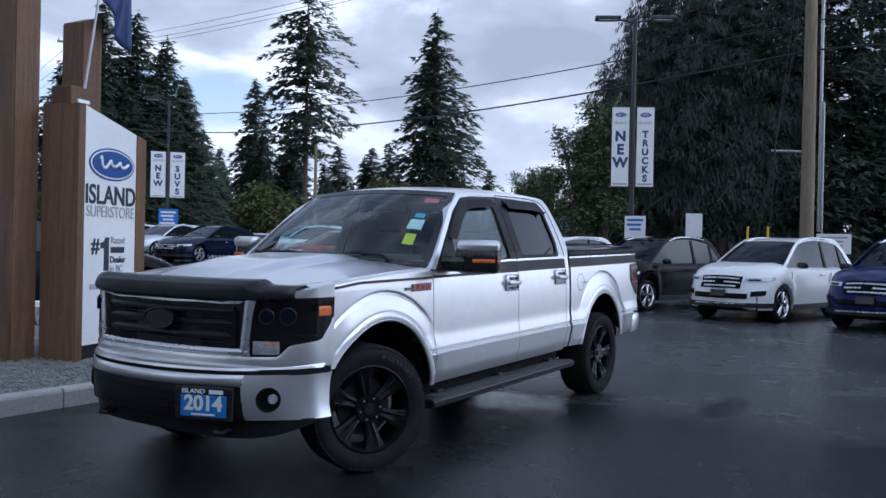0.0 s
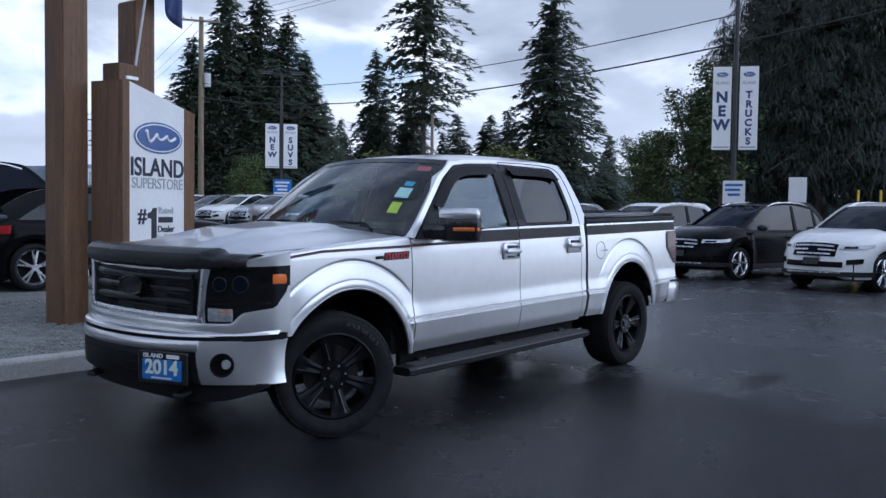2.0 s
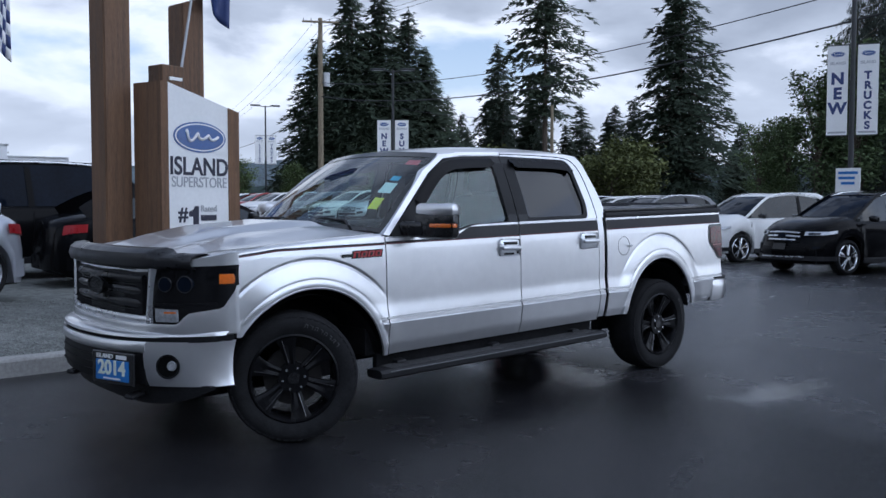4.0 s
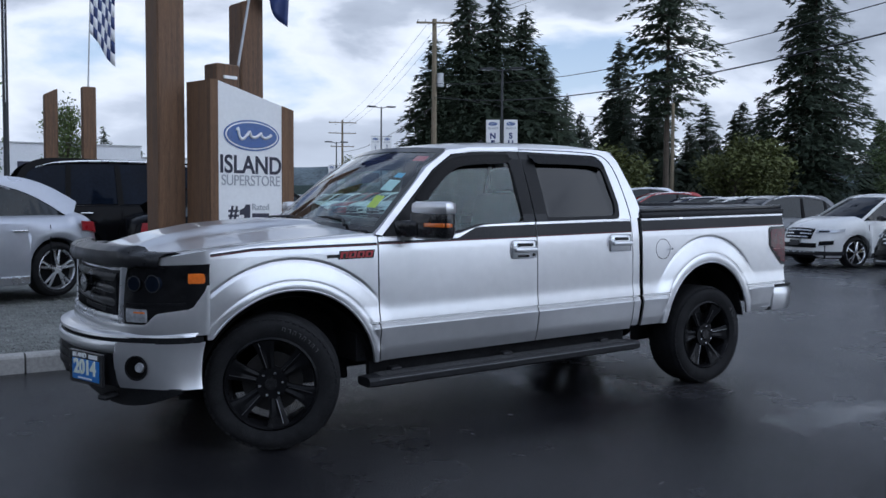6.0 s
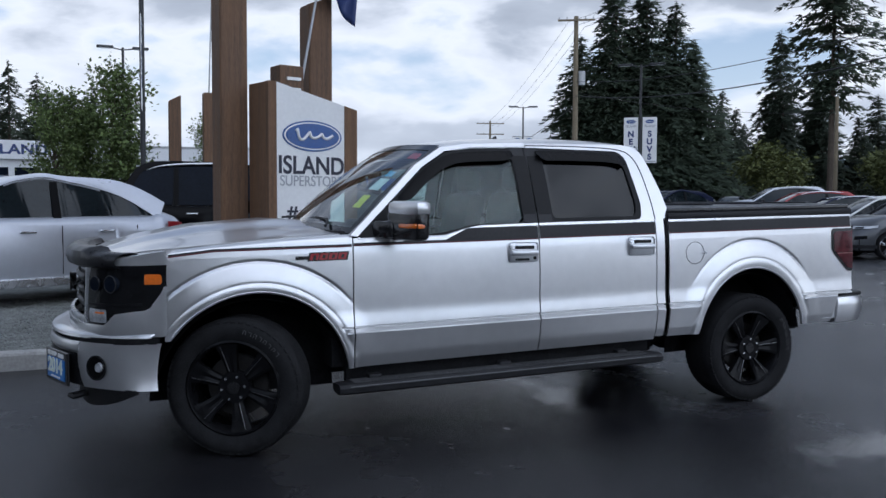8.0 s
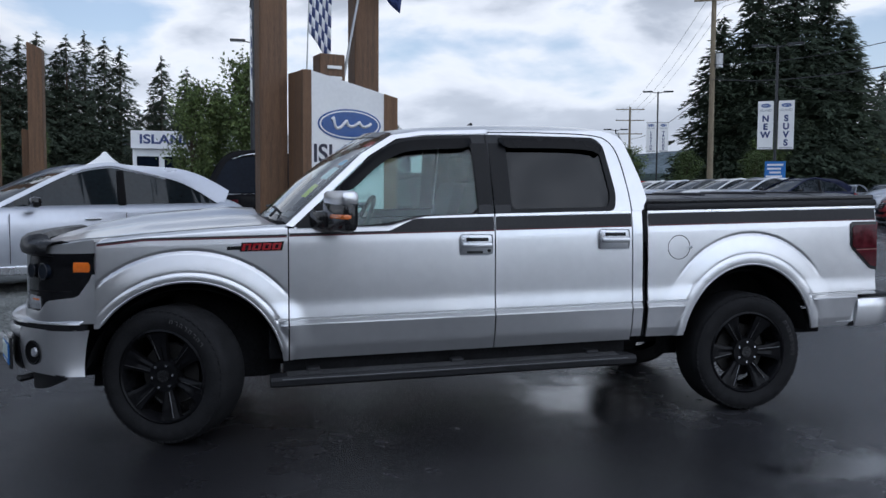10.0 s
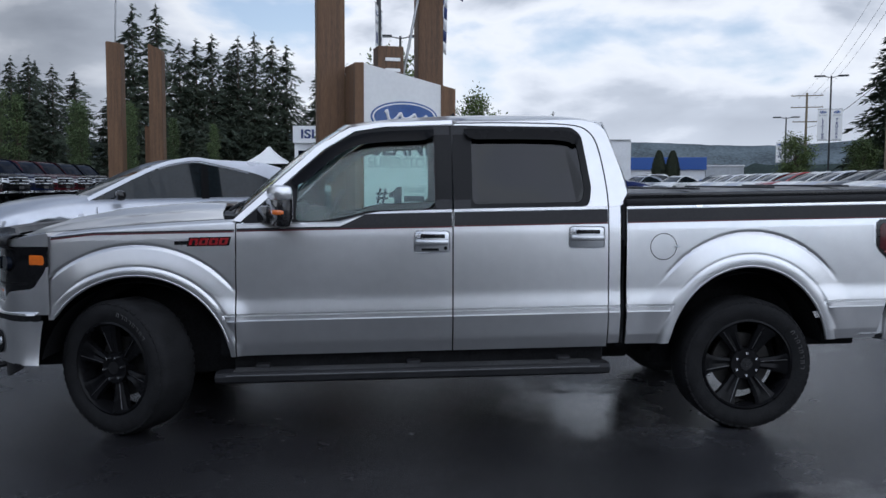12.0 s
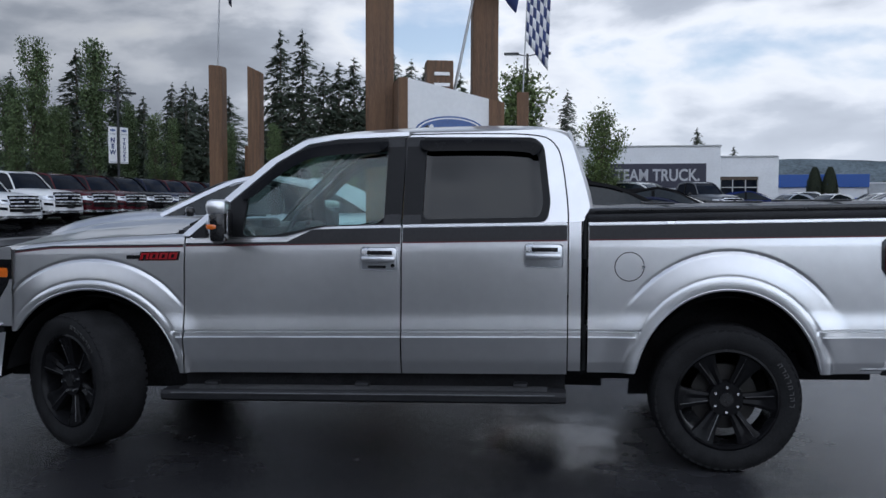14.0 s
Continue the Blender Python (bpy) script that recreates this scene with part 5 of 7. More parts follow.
# bumper, valance below the lamps, grille and its surround
INSERT = mat("insert_black", (0.012, 0.012, 0.013), 0.42, spec=0.08, var=0.2)
DIM_LENS = mat("dim_clear_lens", (0.42, 0.43, 0.45), 0.14, 0.35, var=0.3, scale=40)
WELL = mat("lamp_well_black", (0.003, 0.003, 0.0032), 0.5, spec=0.1, var=0.2)
VISOR = mat("visor_smoke", (0.006, 0.006, 0.007), 0.22, spec=0.12, var=0.15)
bumper = tpart("front_bumper", slant(front_band(CBUMP, -0.934, -0.64, const(0.462), lambda y: 0.713, 26, 12, 0.0, 0.014, tuck=0.035)), SILVER, None, "silver front bumper")
tpart("bumper_end", slant(front_band(CBUMP, 0.64, 0.934, const(0.462), const(0.713), 26, 12, 0.0, 0.014, tuck=0.035)), SILVER, bumper)
tpart("bumper_bar", front_band(CBUMP, -0.65, 0.65, const(0.650), const(0.714), 40, 5, 0.002, 0.012), SILVER, bumper)
tpart("bumper_gap", front_band(CBUMP, -0.933, 0.933, const(0.709), const(0.742), 60, 2, -0.03), DARK_UNDER, bumper)
centre = tpart("bumper_insert", front_band(CBUMP, -0.645, 0.645, const(0.47), const(0.654), 30, 6, -0.014, 0.012), INSERT, bumper, "black plastic lower bumper insert")
for k in range(3):
    tpart("intake_slat", front_band(CBUMP, -0.40, 0.40, const(0.515 + 0.045 * k), const(0.522 + 0.045 * k), 20, 1, -0.004, 0.0, 0.02), INSERT, centre)
tpart("chin", front_band(CBUMP, -0.90, 0.90, lambda y: 0.345 + 0.10 * (abs(y) / 0.9) ** 7, const(0.468), 40, 4, -0.16, 0.0), INSERT, bumper)
def lamp_low(y):
    return float(np.interp(abs(y), [0.0, 0.60, 0.77, 0.785, 0.818, 0.83, 0.900, 0.908, 0.9175, 0.9197], [0.808, 0.808, 0.810, 0.816, 0.864, 0.872, 0.890, 0.905, 0.985, 1.02]))


shelf = bm_new()
sheet(shelf, [[(along(CBUMP, y) + 0.008, y * 0.998, 0.737), (along(CBUMP, y) + 0.012, y * 0.997, 0.752), (along(CBUMP, y) + 0.03, y * 0.993, 0.761), (along(CUP, y * 0.985) - 0.030 * (1 - (abs(y) / 0.93) ** 2), y * 0.985, 0.764)] for y in [-0.924 * math.cos(math.pi * i / 60) for i in range(61)]])
bmesh.ops.recalc_face_normals(shelf, faces=shelf.faces[:])
lip(shelf, (0.01, 0, -0.002))
tpart("bumper_shelf", shelf, SILVER, bumper)
tpart("front_valance", front_band(CUP, -0.9195, 0.9195, const(0.745), lamp_low, 160, 8, 0.03, 0.004), SILVER)
for s in (-1, 1):
    ring = bm_new()
    y = s * 0.758
    x = along(CBUMP, y)
    ax = Vector((-0.72, s * 0.69, 0)).normalized()
    rod(ring, Vector((x, y, 0.578)) + ax * 0.004, Vector((x, y, 0.578)) - ax * 0.06, 0.062, 0.062, 28)
    well = tpart("fog_well", ring, WELL, bumper, "round black fog lamp recess")
    edge = bm_new()
    px_, py_ = Vector((0.69, s * 0.72, 0)).normalized(), Vector((0, 0, 1))
    sweep(edge, [Vector((x, y, 0.578)) + ax * 0.004 + (px_ * math.cos(a) + py_ * math.sin(a)) * 0.064 for a in [2 * math.pi * i / 36 for i in range(36)]], 0.0055, 6, True)
    tpart("fog_ring", edge, INSERT, well)
    lens = bm_new()
    rod(lens, Vector((x + 0.012, y + s * 0.022, 0.582)) + ax * 0.009, Vector((x + 0.012, y + s * 0.022, 0.582)) - ax * 0.02, 0.024, 0.034, 20)
    tpart("fog_lens", lens, DIM_LENS, well, "small round fog lamp lens")
    hook = bm_new()
    sweep(hook, [(along(CBUMP, s * 0.5) + 0.12, s * 0.53, 0.40), (along(CBUMP, s * 0.5) + 0.05, s * 0.53, 0.385), (along(CBUMP, s * 0.5) + 0.03, s * 0.50, 0.39), (along(CBUMP, s * 0.5) + 0.05, s * 0.47, 0.385), (along(CBUMP, s * 0.5) + 0.12, s * 0.47, 0.40)], 0.016, 6)
    tpart("tow_hook", hook, BLACK_PLASTIC, bumper)

grille = tpart("grille", front_band(CUP, -0.60, 0.60, const(0.838), const(1.14), 30, 6, -0.045), BLACK_PLASTIC, None, "black grille with grey horizontal bars")
GRILLE_GREY = mat("grille_grey", (0.007, 0.007, 0.008), 0.32, 0.0, spec=0.22, var=0.12)
for z, h in ((0.925, 0.034), (0.995, 0.030), (1.065, 0.034)):
    tpart("grille_bar", front_band(CUP, -0.53, 0.53, const(z - h), const(z + h * 0.3), 24, 3, -0.012, 0.012), GRILLE_GREY, grille)
for k in range(9):
    tpart("grille_mesh", front_band(CUP, -0.53, 0.53, const(0.873 + k * 0.029), const(0.877 + k * 0.029), 16, 1, -0.03, 0.0, 0.01), GLOSS_BLACK, grille)
bm = bm_new()
slab(bm, [(along(CUP, 0.13 * math.cos(a)) - 0.018, 0.128 * math.cos(a), 0.995 + 0.055 * math.sin(a)) for a in [2 * math.pi * i / 32 for i in range(32)]], (-1, 0, 0), 0.03)
tpart("emblem", bm, GLOSS_BLACK, grille, "plain black oval emblem")
bm = bm_new()
sweep(bm, [(along(CUP, 0.13 * math.cos(a)) - 0.02, 0.128 * math.cos(a), 0.995 + 0.055 * math.sin(a)) for a in [2 * math.pi * i / 32 for i in range(32)]], 0.006, 6, True)
tpart("emblem_rim", bm, GRILLE_GREY, grille)
surround = tpart("grille_surround", front_band(CUP, -0.63, 0.63, const(0.808), const(0.850), 40, 4, 0.024, 0.008), SATIN, None, "satin silver grille surround")
for s in (-1, 1):
    bm = bm_new()
    rows = []
    for i in range(9):
        t = i / 8
        y = s * (0.578 + 0.065 * t)
        rows.append([(along(CUP, y + s * 0.036 * j / 8) - 0.014 + 0.014 * abs(2 * t - 1) ** 2, y + s * 0.034 * j / 8, 0.810 + 0.335 * j / 8) for j in range(9)])
    sheet(bm, rows)
    bmesh.ops.recalc_face_normals(bm, faces=bm.faces[:])
    lip(bm, (0.03, 0, 0))
    tpart("surround_side", bm, SATIN, surround)
    # headlamp: smoked housing with lamps, amber corner and clear lower lamp
    lo = lamp_low
    y0, y1 = (0.640, 0.9193)
    head = tpart("headlight", front_band(CUP, s * y0, s * y1, lo, const(1.133), 110, 8, 0.012, 0.008), SMOKED, None, "smoked black headlight with an amber corner")
    am = front_band(CUP, s * 0.900, s * 0.9165, const(1.025), const(1.085), 8, 4, 0.02, 0.004)
    tpart("turn_lamp", am, AMBER, head, "amber side marker lens")
    tpart("lower_lamp", front_band(CUP, s * 0.662, s * 0.782, lambda y: max(0.822, lamp_low(y) + 0.010), const(0.902), 16, 4, 0.018, 0.006), DIM_LENS, head, "clear lower lamp")
    # amber strip drawn for the orange glint inside the lower lamp
    tpart("lamp_glint", front_band(CUP, s * 0.715, s * 0.775, const(0.872), const(0.881), 5, 1, 0.022), AMBER, head)
    tpart("lamp_shelf", front_band(CUP, s * 0.66, s * 0.895, const(0.915), const(0.928), 20, 1, 0.016, 0.0), GRILLE_GREY, head)
    for yy, rr in ((0.725, 0.040), (0.815, 0.046)):
        bm = bm_new()
        x = along(CUP, s * yy)
        n_ = Vector((-0.8, s * 0.6, 0)).normalized()
        rod(bm, Vector((x, s * yy, 1.035)) + n_ * 0.020, Vector((x, s * yy, 1.035)) - n_ * 0.03, rr * 0.9, rr, 20)
        pr = tpart("projector", bm, CAR_GLASS, head, "dark round projector lens")
        bm = bm_new()
        e1 = Vector((-n_.y, n_.x, 0))
        sweep(bm, [Vector((x, s * yy, 1.035)) + n_ * 0.018 + (e1 * math.cos(a) + Vector((0, 0, 1)) * math.sin(a)) * rr for a in [2 * math.pi * i / 30 for i in range(30)]], 0.003, 5, True)
        tpart("projector_ring", bm, mat("lamp_chrome_dim", (0.03, 0.03, 0.032), 0.3, 0.2, var=0.2), pr)

for s in (-1, 1):
    tpart("fender_nose", front_band(CUP, s * 0.50, s * 0.9195, const(1.131), lambda y: hood_edge(along(CUP, y)) + 0.004 + 0.025 * (1 - ease(0.5, 0.72, abs(y))), 26, 6, 0.0, 0.0, 0.015, 0.0), SILVER)
    bm = bm_new()
    rows = []
    for i in range(22):
        y = s * (0.50 + 0.419 * i / 21)
        x = along(CUP, y)
        z = hood_edge(x) + 0.008
        rows.append([(x + 0.002, y - s * 0.002, z - 0.004), (x + 0.006, y - s * 0.008, z + 0.001), (x + 0.12, y - s * 0.075, hood_z(x + 0.12, y - s * 0.075) - 0.004), (max(x + 0.2, -0.3), y - s * 0.13, hood_z(x + 0.2, y - s * 0.13) - 0.012)])
    sheet(bm, rows)
    bmesh.ops.recalc_face_normals(bm, faces=bm.faces[:])
    lip(bm, (0, 0, -0.02))
    tpart("fender_crown", bm, SILVER)

# number plate: dark holder with a blue year card
bm = bm_new()
py = -0.473
px = along(CBUMP, py)
slope = math.degrees(math.atan2(along(CBUMP, py + 0.1) - along(CBUMP, py - 0.1), 0.2))
plate = thing_part("plate", truck, Matrix.Translation((px - 0.022, py, 0.558 + RAKE * (px - 1.9))) @ pose(0, 0, 0, 0, 0, -90 - slope))
bm = bm_new()
box(bm, (0, 0, 0), (0.345, 0.016, 0.185), 0.006)
part("plate_frame", bm, GLOSS_BLACK, plate, "black dealer plate frame")
bm = bm_new()
box(bm, (0, -0.010, -0.012), (0.275, 0.006, 0.118), 0.004)
part("year_card", bm, CARD_BLUE, plate, "blue year card")
YEAR = mat("year_digits", (0.75, 0.80, 0.70), 0.45, var=0.05)
letters("word", "2014", 0.112, Matrix.Translation((0, -0.0145, 0.0)) @ pose(0, 0, 0, 90, 0, 0), YEAR, plate, 1.02, heavy=0.028)
letters("word", "ISLAND", 0.036, Matrix.Translation((-0.062, -0.010, 0.066)) @ pose(0, 0, 0, 90, 0, 0), WHITE_INK, plate, 1.15)
part("brand_bar", box(bm_new(), (0.075, -0.009, 0.066), (0.085, 0.004, 0.022)), WHITE_INK, plate)
part("small_print", box(bm_new(), (0, -0.0145, -0.058), (0.14, 0.003, 0.009)), WHITE_INK, plate)

# hood, stone guard, cowl
def hood_x(u, y):
    f = along(CUP, y) + 0.028
    r = 0.52 + 0.10 * (y / 0.8) ** 2
    return f + (r - f) * u


bm = bm_new()
rows = []
for i in range(41):
    u = i / 40
    row = []
    for j in range(57):
        v = -1 + 2 * j / 56
        y = v * (0.70 + 0.172 * ease(0, 0.35, u))
        x = hood_x(u, y)
        row.append((x, y, hood_z(x, y) + 0.004 - 0.035 * max(0, 1 - u / 0.05) ** 2))
    rows.append(row)
sheet(bm, rows)
bmesh.ops.recalc_face_normals(bm, faces=bm.faces[:])
lip(bm, (0, 0, -0.02))
hood = tpart("hood", bm, SILVER)
guard = bm_new()
rows = []
for i in range(61):
    y = -0.85 + 1.7 * i / 60
    x = along(CUP, y)
    b = 1.128
    row = []
    lift = 0.107 - 0.030 * ease(0.69, 0.715, abs(y)) - 0.006 * ease(0.72, 0.85, abs(y))
    for dx, dz in ((0.0, -0.012), (-0.035, 0.004), (-0.045, lift * 0.35), (-0.035, lift * 0.75), (-0.005, lift * 0.96), (0.05, lift + 0.004), (0.085, lift - 0.006), (0.10, lift - 0.035)):
        row.append((x + dx, y, b + dz))
    rows.append(row)
sheet(guard, rows)
bmesh.ops.recalc_face_normals(guard, faces=guard.faces[:])
lip(guard, (0.006, 0, -0.004))
tpart("hood_guard", guard, mat("smoked_acrylic", (0.022, 0.022, 0.024), 0.33, var=0.25, spec=0.3), None, "smoked plastic stone guard along the hood edge")
bm = bm_new()
sheet(bm, [[(hood_x(1, y) + 0.005 + 0.20 * k, y, (1.30 if abs(y) < 0.5 else 1.285) - 0.015 * k) for k in (0, 0.5, 1)] for y in [-0.80 + 0.05 * i for i in range(33)]])
bmesh.ops.recalc_face_normals(bm, faces=bm.faces[:])
lip(bm, (0, 0, -0.04))
tpart("cowl", bm, BLACK_PLASTIC)
for y0, y1 in ((-0.62, 0.02), (0.05, 0.68)):
    bm = bm_new()
    sweep(bm, [(0.62, y0, 1.31), (0.66, y0 + 0.1, 1.345), (0.655, (y0 + y1) / 2, 1.355), (0.64, y1, 1.345)], 0.009, 6)
    w = tpart("wiper", bm, BLACK_PLASTIC)


# cabin
def ty(z):
    t = (z - 1.26) / 0.54
    return 0.903 - 0.228 * t + 0.012 * math.sin(math.pi * min(1, max(0, t)))


def plate_on_side(loop, s, off, thick, r=0.0):
    bm = bm_new()
    pts = rounded([(x, z, 0) for x, z in loop], r) if r else [Vector((x, z, 0)) for x, z in loop]
    slab(bm, [(p.x, s * (ty(p.y) + off), p.y) for p in pts], (0, s, 0), thick)
    bmesh.ops.triangulate(bm, faces=[f for f in bm.faces if len(f.verts) > 4])
    return bm


def frame_on_side(outer, inner, s, off, thick, ro=0.02, ri=0.03, n=96):
    a = resample(rounded([(x, z, 0) for x, z in outer], ro), n)
    b = resample(rounded([(x, z, 0) for x, z in inner], ri), n)
    bm = bm_new()
    A = [bm.verts.new((p.x, s * (ty(p.y) + off), p.y)) for p in a]
    B = [bm.verts.new((p.x, s * (ty(p.y) + off), p.y)) for p in b]
    for i in range(n):
        j = (i + 1) % n
        bm.faces.new((A[i], A[j], B[j], B[i]))
    bmesh.ops.recalc_face_normals(bm, faces=bm.faces[:])
    lip(bm, (0, -s * thick, 0))
    return bm


F_OUT = [(0.735, 1.243), (0.80, 1.30), (1.205, 1.655), (1.375, 1.757), (1.55, 1.782), (1.943, 1.790), (1.943, 1.300), (1.45, 1.292), (1.30, 1.243)]
F_GLASS = [(1.045, 1.250), (1.055, 1.47), (1.215, 1.612), (1.375, 1.694), (1.55, 1.713), (1.845, 1.716), (1.845, 1.305), (1.46, 1.298), (1.31, 1.250)]
R_OUT = [(1.951, 1.790), (2.66, 1.768), (2.715, 1.72), (2.755, 1.40), (2.735, 1.300), (1.951, 1.300)]
R_GLASS = [(2.06, 1.720), (2.635, 1.706), (2.685, 1.662), (2.715, 1.40), (2.695, 1.325), (2.06, 1.325)]
for s in (-1, 1):
    # painted cab frame around the doors
    tpart("a_pillar", plate_on_side([(0.690, 1.258), (0.735, 1.250), (1.20, 1.662), (1.372, 1.764), (1.55, 1.789), (1.95, 1.797), (1.95, 1.822), (1.52, 1.812), (1.34, 1.785), (1.155, 1.675)], s, 0.006, 0.05), SILVER)
    tpart("cab_side", frame_on_side([(1.955, 1.818), (2.74, 1.812), (2.855, 1.77), (2.945, 1.47), (2.968, 1.345), (2.930, 1.297), (1.955, 1.297)], R_OUT, s, 0.004, 0.04, 0.05, 0.03), SILVER)
    fw = tpart("front_window", frame_on_side(F_OUT, F_GLASS, s, 0.008, 0.03, 0.02, 0.03), FRAME_BLACK, None, "front door window in a black frame")
    tpart("pane", plate_on_side(F_GLASS, s, -0.004, 0.004, 0.03), CLEAR_GLASS, fw, "clear greenish window glass", False)
    rw = tpart("rear_window", frame_on_side(R_OUT, R_GLASS, s, 0.008, 0.03, 0.03, 0.03), FRAME_BLACK, None, "rear door window of dark privacy glass")
    tpart("pane", plate_on_side(R_GLASS, s, -0.004, 0.004, 0.03), PRIVACY, rw, "dark privacy glass", False)
    for x0, x1 in ((1.848, 1.941), (1.953, 2.052)):
        tpart("pillar_cover", plate_on_side([(x0, 1.300), (x1, 1.300), (x1 - 0.012, 1.789), (x0 - 0.012, 1.789)], s, 0.0115, 0.02), PILLAR, fw if x0 < 1.9 else rw, "matt dark grey pillar cover")
    seam = bm_new()
    sweep(seam, [(x, s * (ty(z) + 0.0035), z) for x, z in chaikin([(2.849, 1.298), (2.846, 1.40), (2.815, 1.64), (2.775, 1.735), (2.69, 1.785), (2.3, 1.801), (1.96, 1.803)], 2)], 0.0042, 6)
    tpart("door_seam", seam, DARK_UNDER, rw)
    seal = bm_new()
    sweep(seal, [(2.937, s * 0.885, 0.50), (2.937, s * 0.905, 0.75), (2.937, s * 0.900, 1.10), (2.938, s * 0.886, 1.27), (2.944, s * 0.878, 1.318), (2.962, s * 0.872, 1.345), (2.992, s * 0.868, 1.352)], 0.013, 8)
    tpart("cab_seal", seal, RUBBER, None, "black rubber strip between cab and bed")
    # rain visors
    for pts, par in (([(1.02, 1.47), (1.21, 1.645), (1.375, 1.735), (1.55, 1.752), (1.84, 1.757)], fw), ([(2.02, 1.758), (2.35, 1.755), (2.64, 1.742), (2.70, 1.70)], rw)):
        bm = bm_new()
        pp = chaikin(pts, 2)
        rows = []
        for i, (x, z) in enumerate(pp):
            a, b = pp[max(0, i - 1)], pp[min(len(pp) - 1, i + 1)]
            d = Vector((b[0] - a[0], b[1] - a[1])).normalized()
            nx, nz = d.y, -d.x
            t = min(1, 6 * min(i, len(pp) - 1 - i) / len(pp) + 0.35)
            rows.append([(x - nx * 0.010, s * (ty(z) + 0.012), z - nz * 0.010), (x + nx * 0.015, s * (ty(z) + 0.036), z + nz * 0.015), (x + nx * 0.055 * t, s * (ty(z - 0.05) + 0.034), z + nz * 0.055 * t)])
        sheet(bm, rows)
        bmesh.ops.recalc_face_normals(bm, faces=bm.faces[:])
        lip(bm, (0, -s * 0.004, 0))
        tpart("rain_visor", bm, VISOR, par, "smoked rain visor")
    # mirror: black housing with a bright cap and amber repeater
    mir = thing_part("door_mirror", truck, pose(0.985, s * 1.085, 1.325, 0, 0, -s * 16))
    tagged(mir, "black door mirror with a bright silver cap")
    bm = bm_new()
    box(bm, (0, s * 0.01, -0.03), (0.12, 0.315, 0.185), 0.04)
    for v in bm.verts:
        v.co.x *= 1 - 0.25 * (v.co.y * s > 0.05)
    part("housing", bm, GLOSS_BLACK, mir, smooth=True)
    bm = bm_new()
    box(bm, (-0.004, s * 0.018, 0.066), (0.108, 0.30, 0.085), 0.03)
    part("cap", bm, SILVER, mir, "bright silver mirror cap", smooth=True)
    bm = bm_new()
    box(bm, (-0.048, s * 0.065, -0.035), (0.02, 0.16, 0.026), 0.006)
    box(bm, (-0.025, s * 0.162, -0.035), (0.05, 0.012, 0.026), 0.005)
    part("repeater", bm, AMBER, mir, "amber turn repeater", smooth=True)
    bm = bm_new()
    box(bm, (-0.012, -s * 0.15, -0.058), (0.125, 0.17, 0.11), 0.03)
    for v in bm.verts:
        v.co.x -= 0.25 * max(0.0, -v.co.y * s - 0.1)
    part("mirror_arm", bm, GLOSS_BLACK, mir, smooth=True)
    bm = bm_new()
    box(bm, (0.0495, s * 0.01, -0.01), (0.004, 0.25, 0.13), 0.0015)
    part("mirror_glass", bm, CHROME, mir)
    # bright door handles in their bezels
    for hx, hz, par, lock in ((1.825, 1.115, fdoor if s > 0 else fdoor, True), (2.72, 1.122, rdoor, False)):
        hd = thing_part("door_handle", truck, pose(hx, s * (side_w(hx, hz) + 0.002), hz + RAKE * (hx - 1.9)))
        tagged(hd, "bright chrome door handle in a bezel")
        bm = bm_new()
        box(bm, (0, s * 0.004, 0), (0.205, 0.018, 0.128), 0.018)
        part("bezel", bm, HANDLE, hd, smooth=True)
        # raised black bar stands for the shaded slot behind the pull
        bm = bm_new()
        box(bm, (0.005, s * 0.011, 0.032), (0.14, 0.008, 0.024), 0.003)
        part("recess", bm, GLOSS_BLACK, hd, smooth=True)
        bm = bm_new()
        box(bm, (0, s * 0.032, -0.002), (0.19, 0.026, 0.034), 0.012)
        part("pull", bm, HANDLE, hd, smooth=True)
        if lock and s < 0:
            bm = bm_new()
            box(bm, (-0.01, s * 0.0135, -0.044), (0.10, 0.004, 0.014), 0.003)
            part("keypad", bm, GLOSS_BLACK, hd)
            bm = bm_new()
            rod(bm, (0.078, 0, -0.036), (0.078, s * 0.017, -0.036), 0.011, 0.011, 14)
            part("lock", bm, GLOSS_BLACK, hd)
    # badge on the fender: a dark bar and red slanted blocks
    bd = thing_part("fender_badge", truck, pose(0, 0, 0))
    tagged(bd, "red and black model badge of plain blocks")
    def tag(x0, x1, z0, z1, mm, off, slant=0.0):
        bm = bm_new()
        slab(bm, [(x0, s * (side_w(x0, z0) + off), z0), (x1, s * (side_w(x1, z0) + off), z0), (x1 + slant, s * (side_w(x1, z1) + off), z1), (x0 + slant, s * (side_w(x0, z1) + off), z1)], (0, s, 0), 0.008)
        for v in bm.verts:
            v.co.z += RAKE * (v.co.x - 1.9)
        part("badge_block", bm, mm, bd)
    tag(0.365, 0.46, 1.128, 1.148, GLOSS_BLACK, 0.006)
    tag(0.435, 0.672, 1.117, 1.168, GLOSS_BLACK, 0.004, 0.012)
    for k in range(4):
        tag(0.445 + 0.056 * k, 0.493 + 0.056 * k, 1.124, 1.161, RED_BADGE, 0.008, 0.010)
        tag(0.463 + 0.056 * k, 0.480 + 0.056 * k, 1.132 if k else 1.120, 1.152, GLOSS_BLACK, 0.010, 0.006)
    # tail lamp
    def lamp_bottom(x):
        return float(np.interp(x, [4.430, 4.447, 4.585, 4.634], [1.035, 1.005, 0.868, 0.862]))

    lamp = tpart("tail_light", skin(s, 4.430, 4.634, lamp_bottom, lambda x: float(np.interp(x, [4.430, 4.445], [1.172, 1.190])), 10, 0.006, 0.02), GLOSS_BLACK, None, "dark smoked red tail light with a black rim")
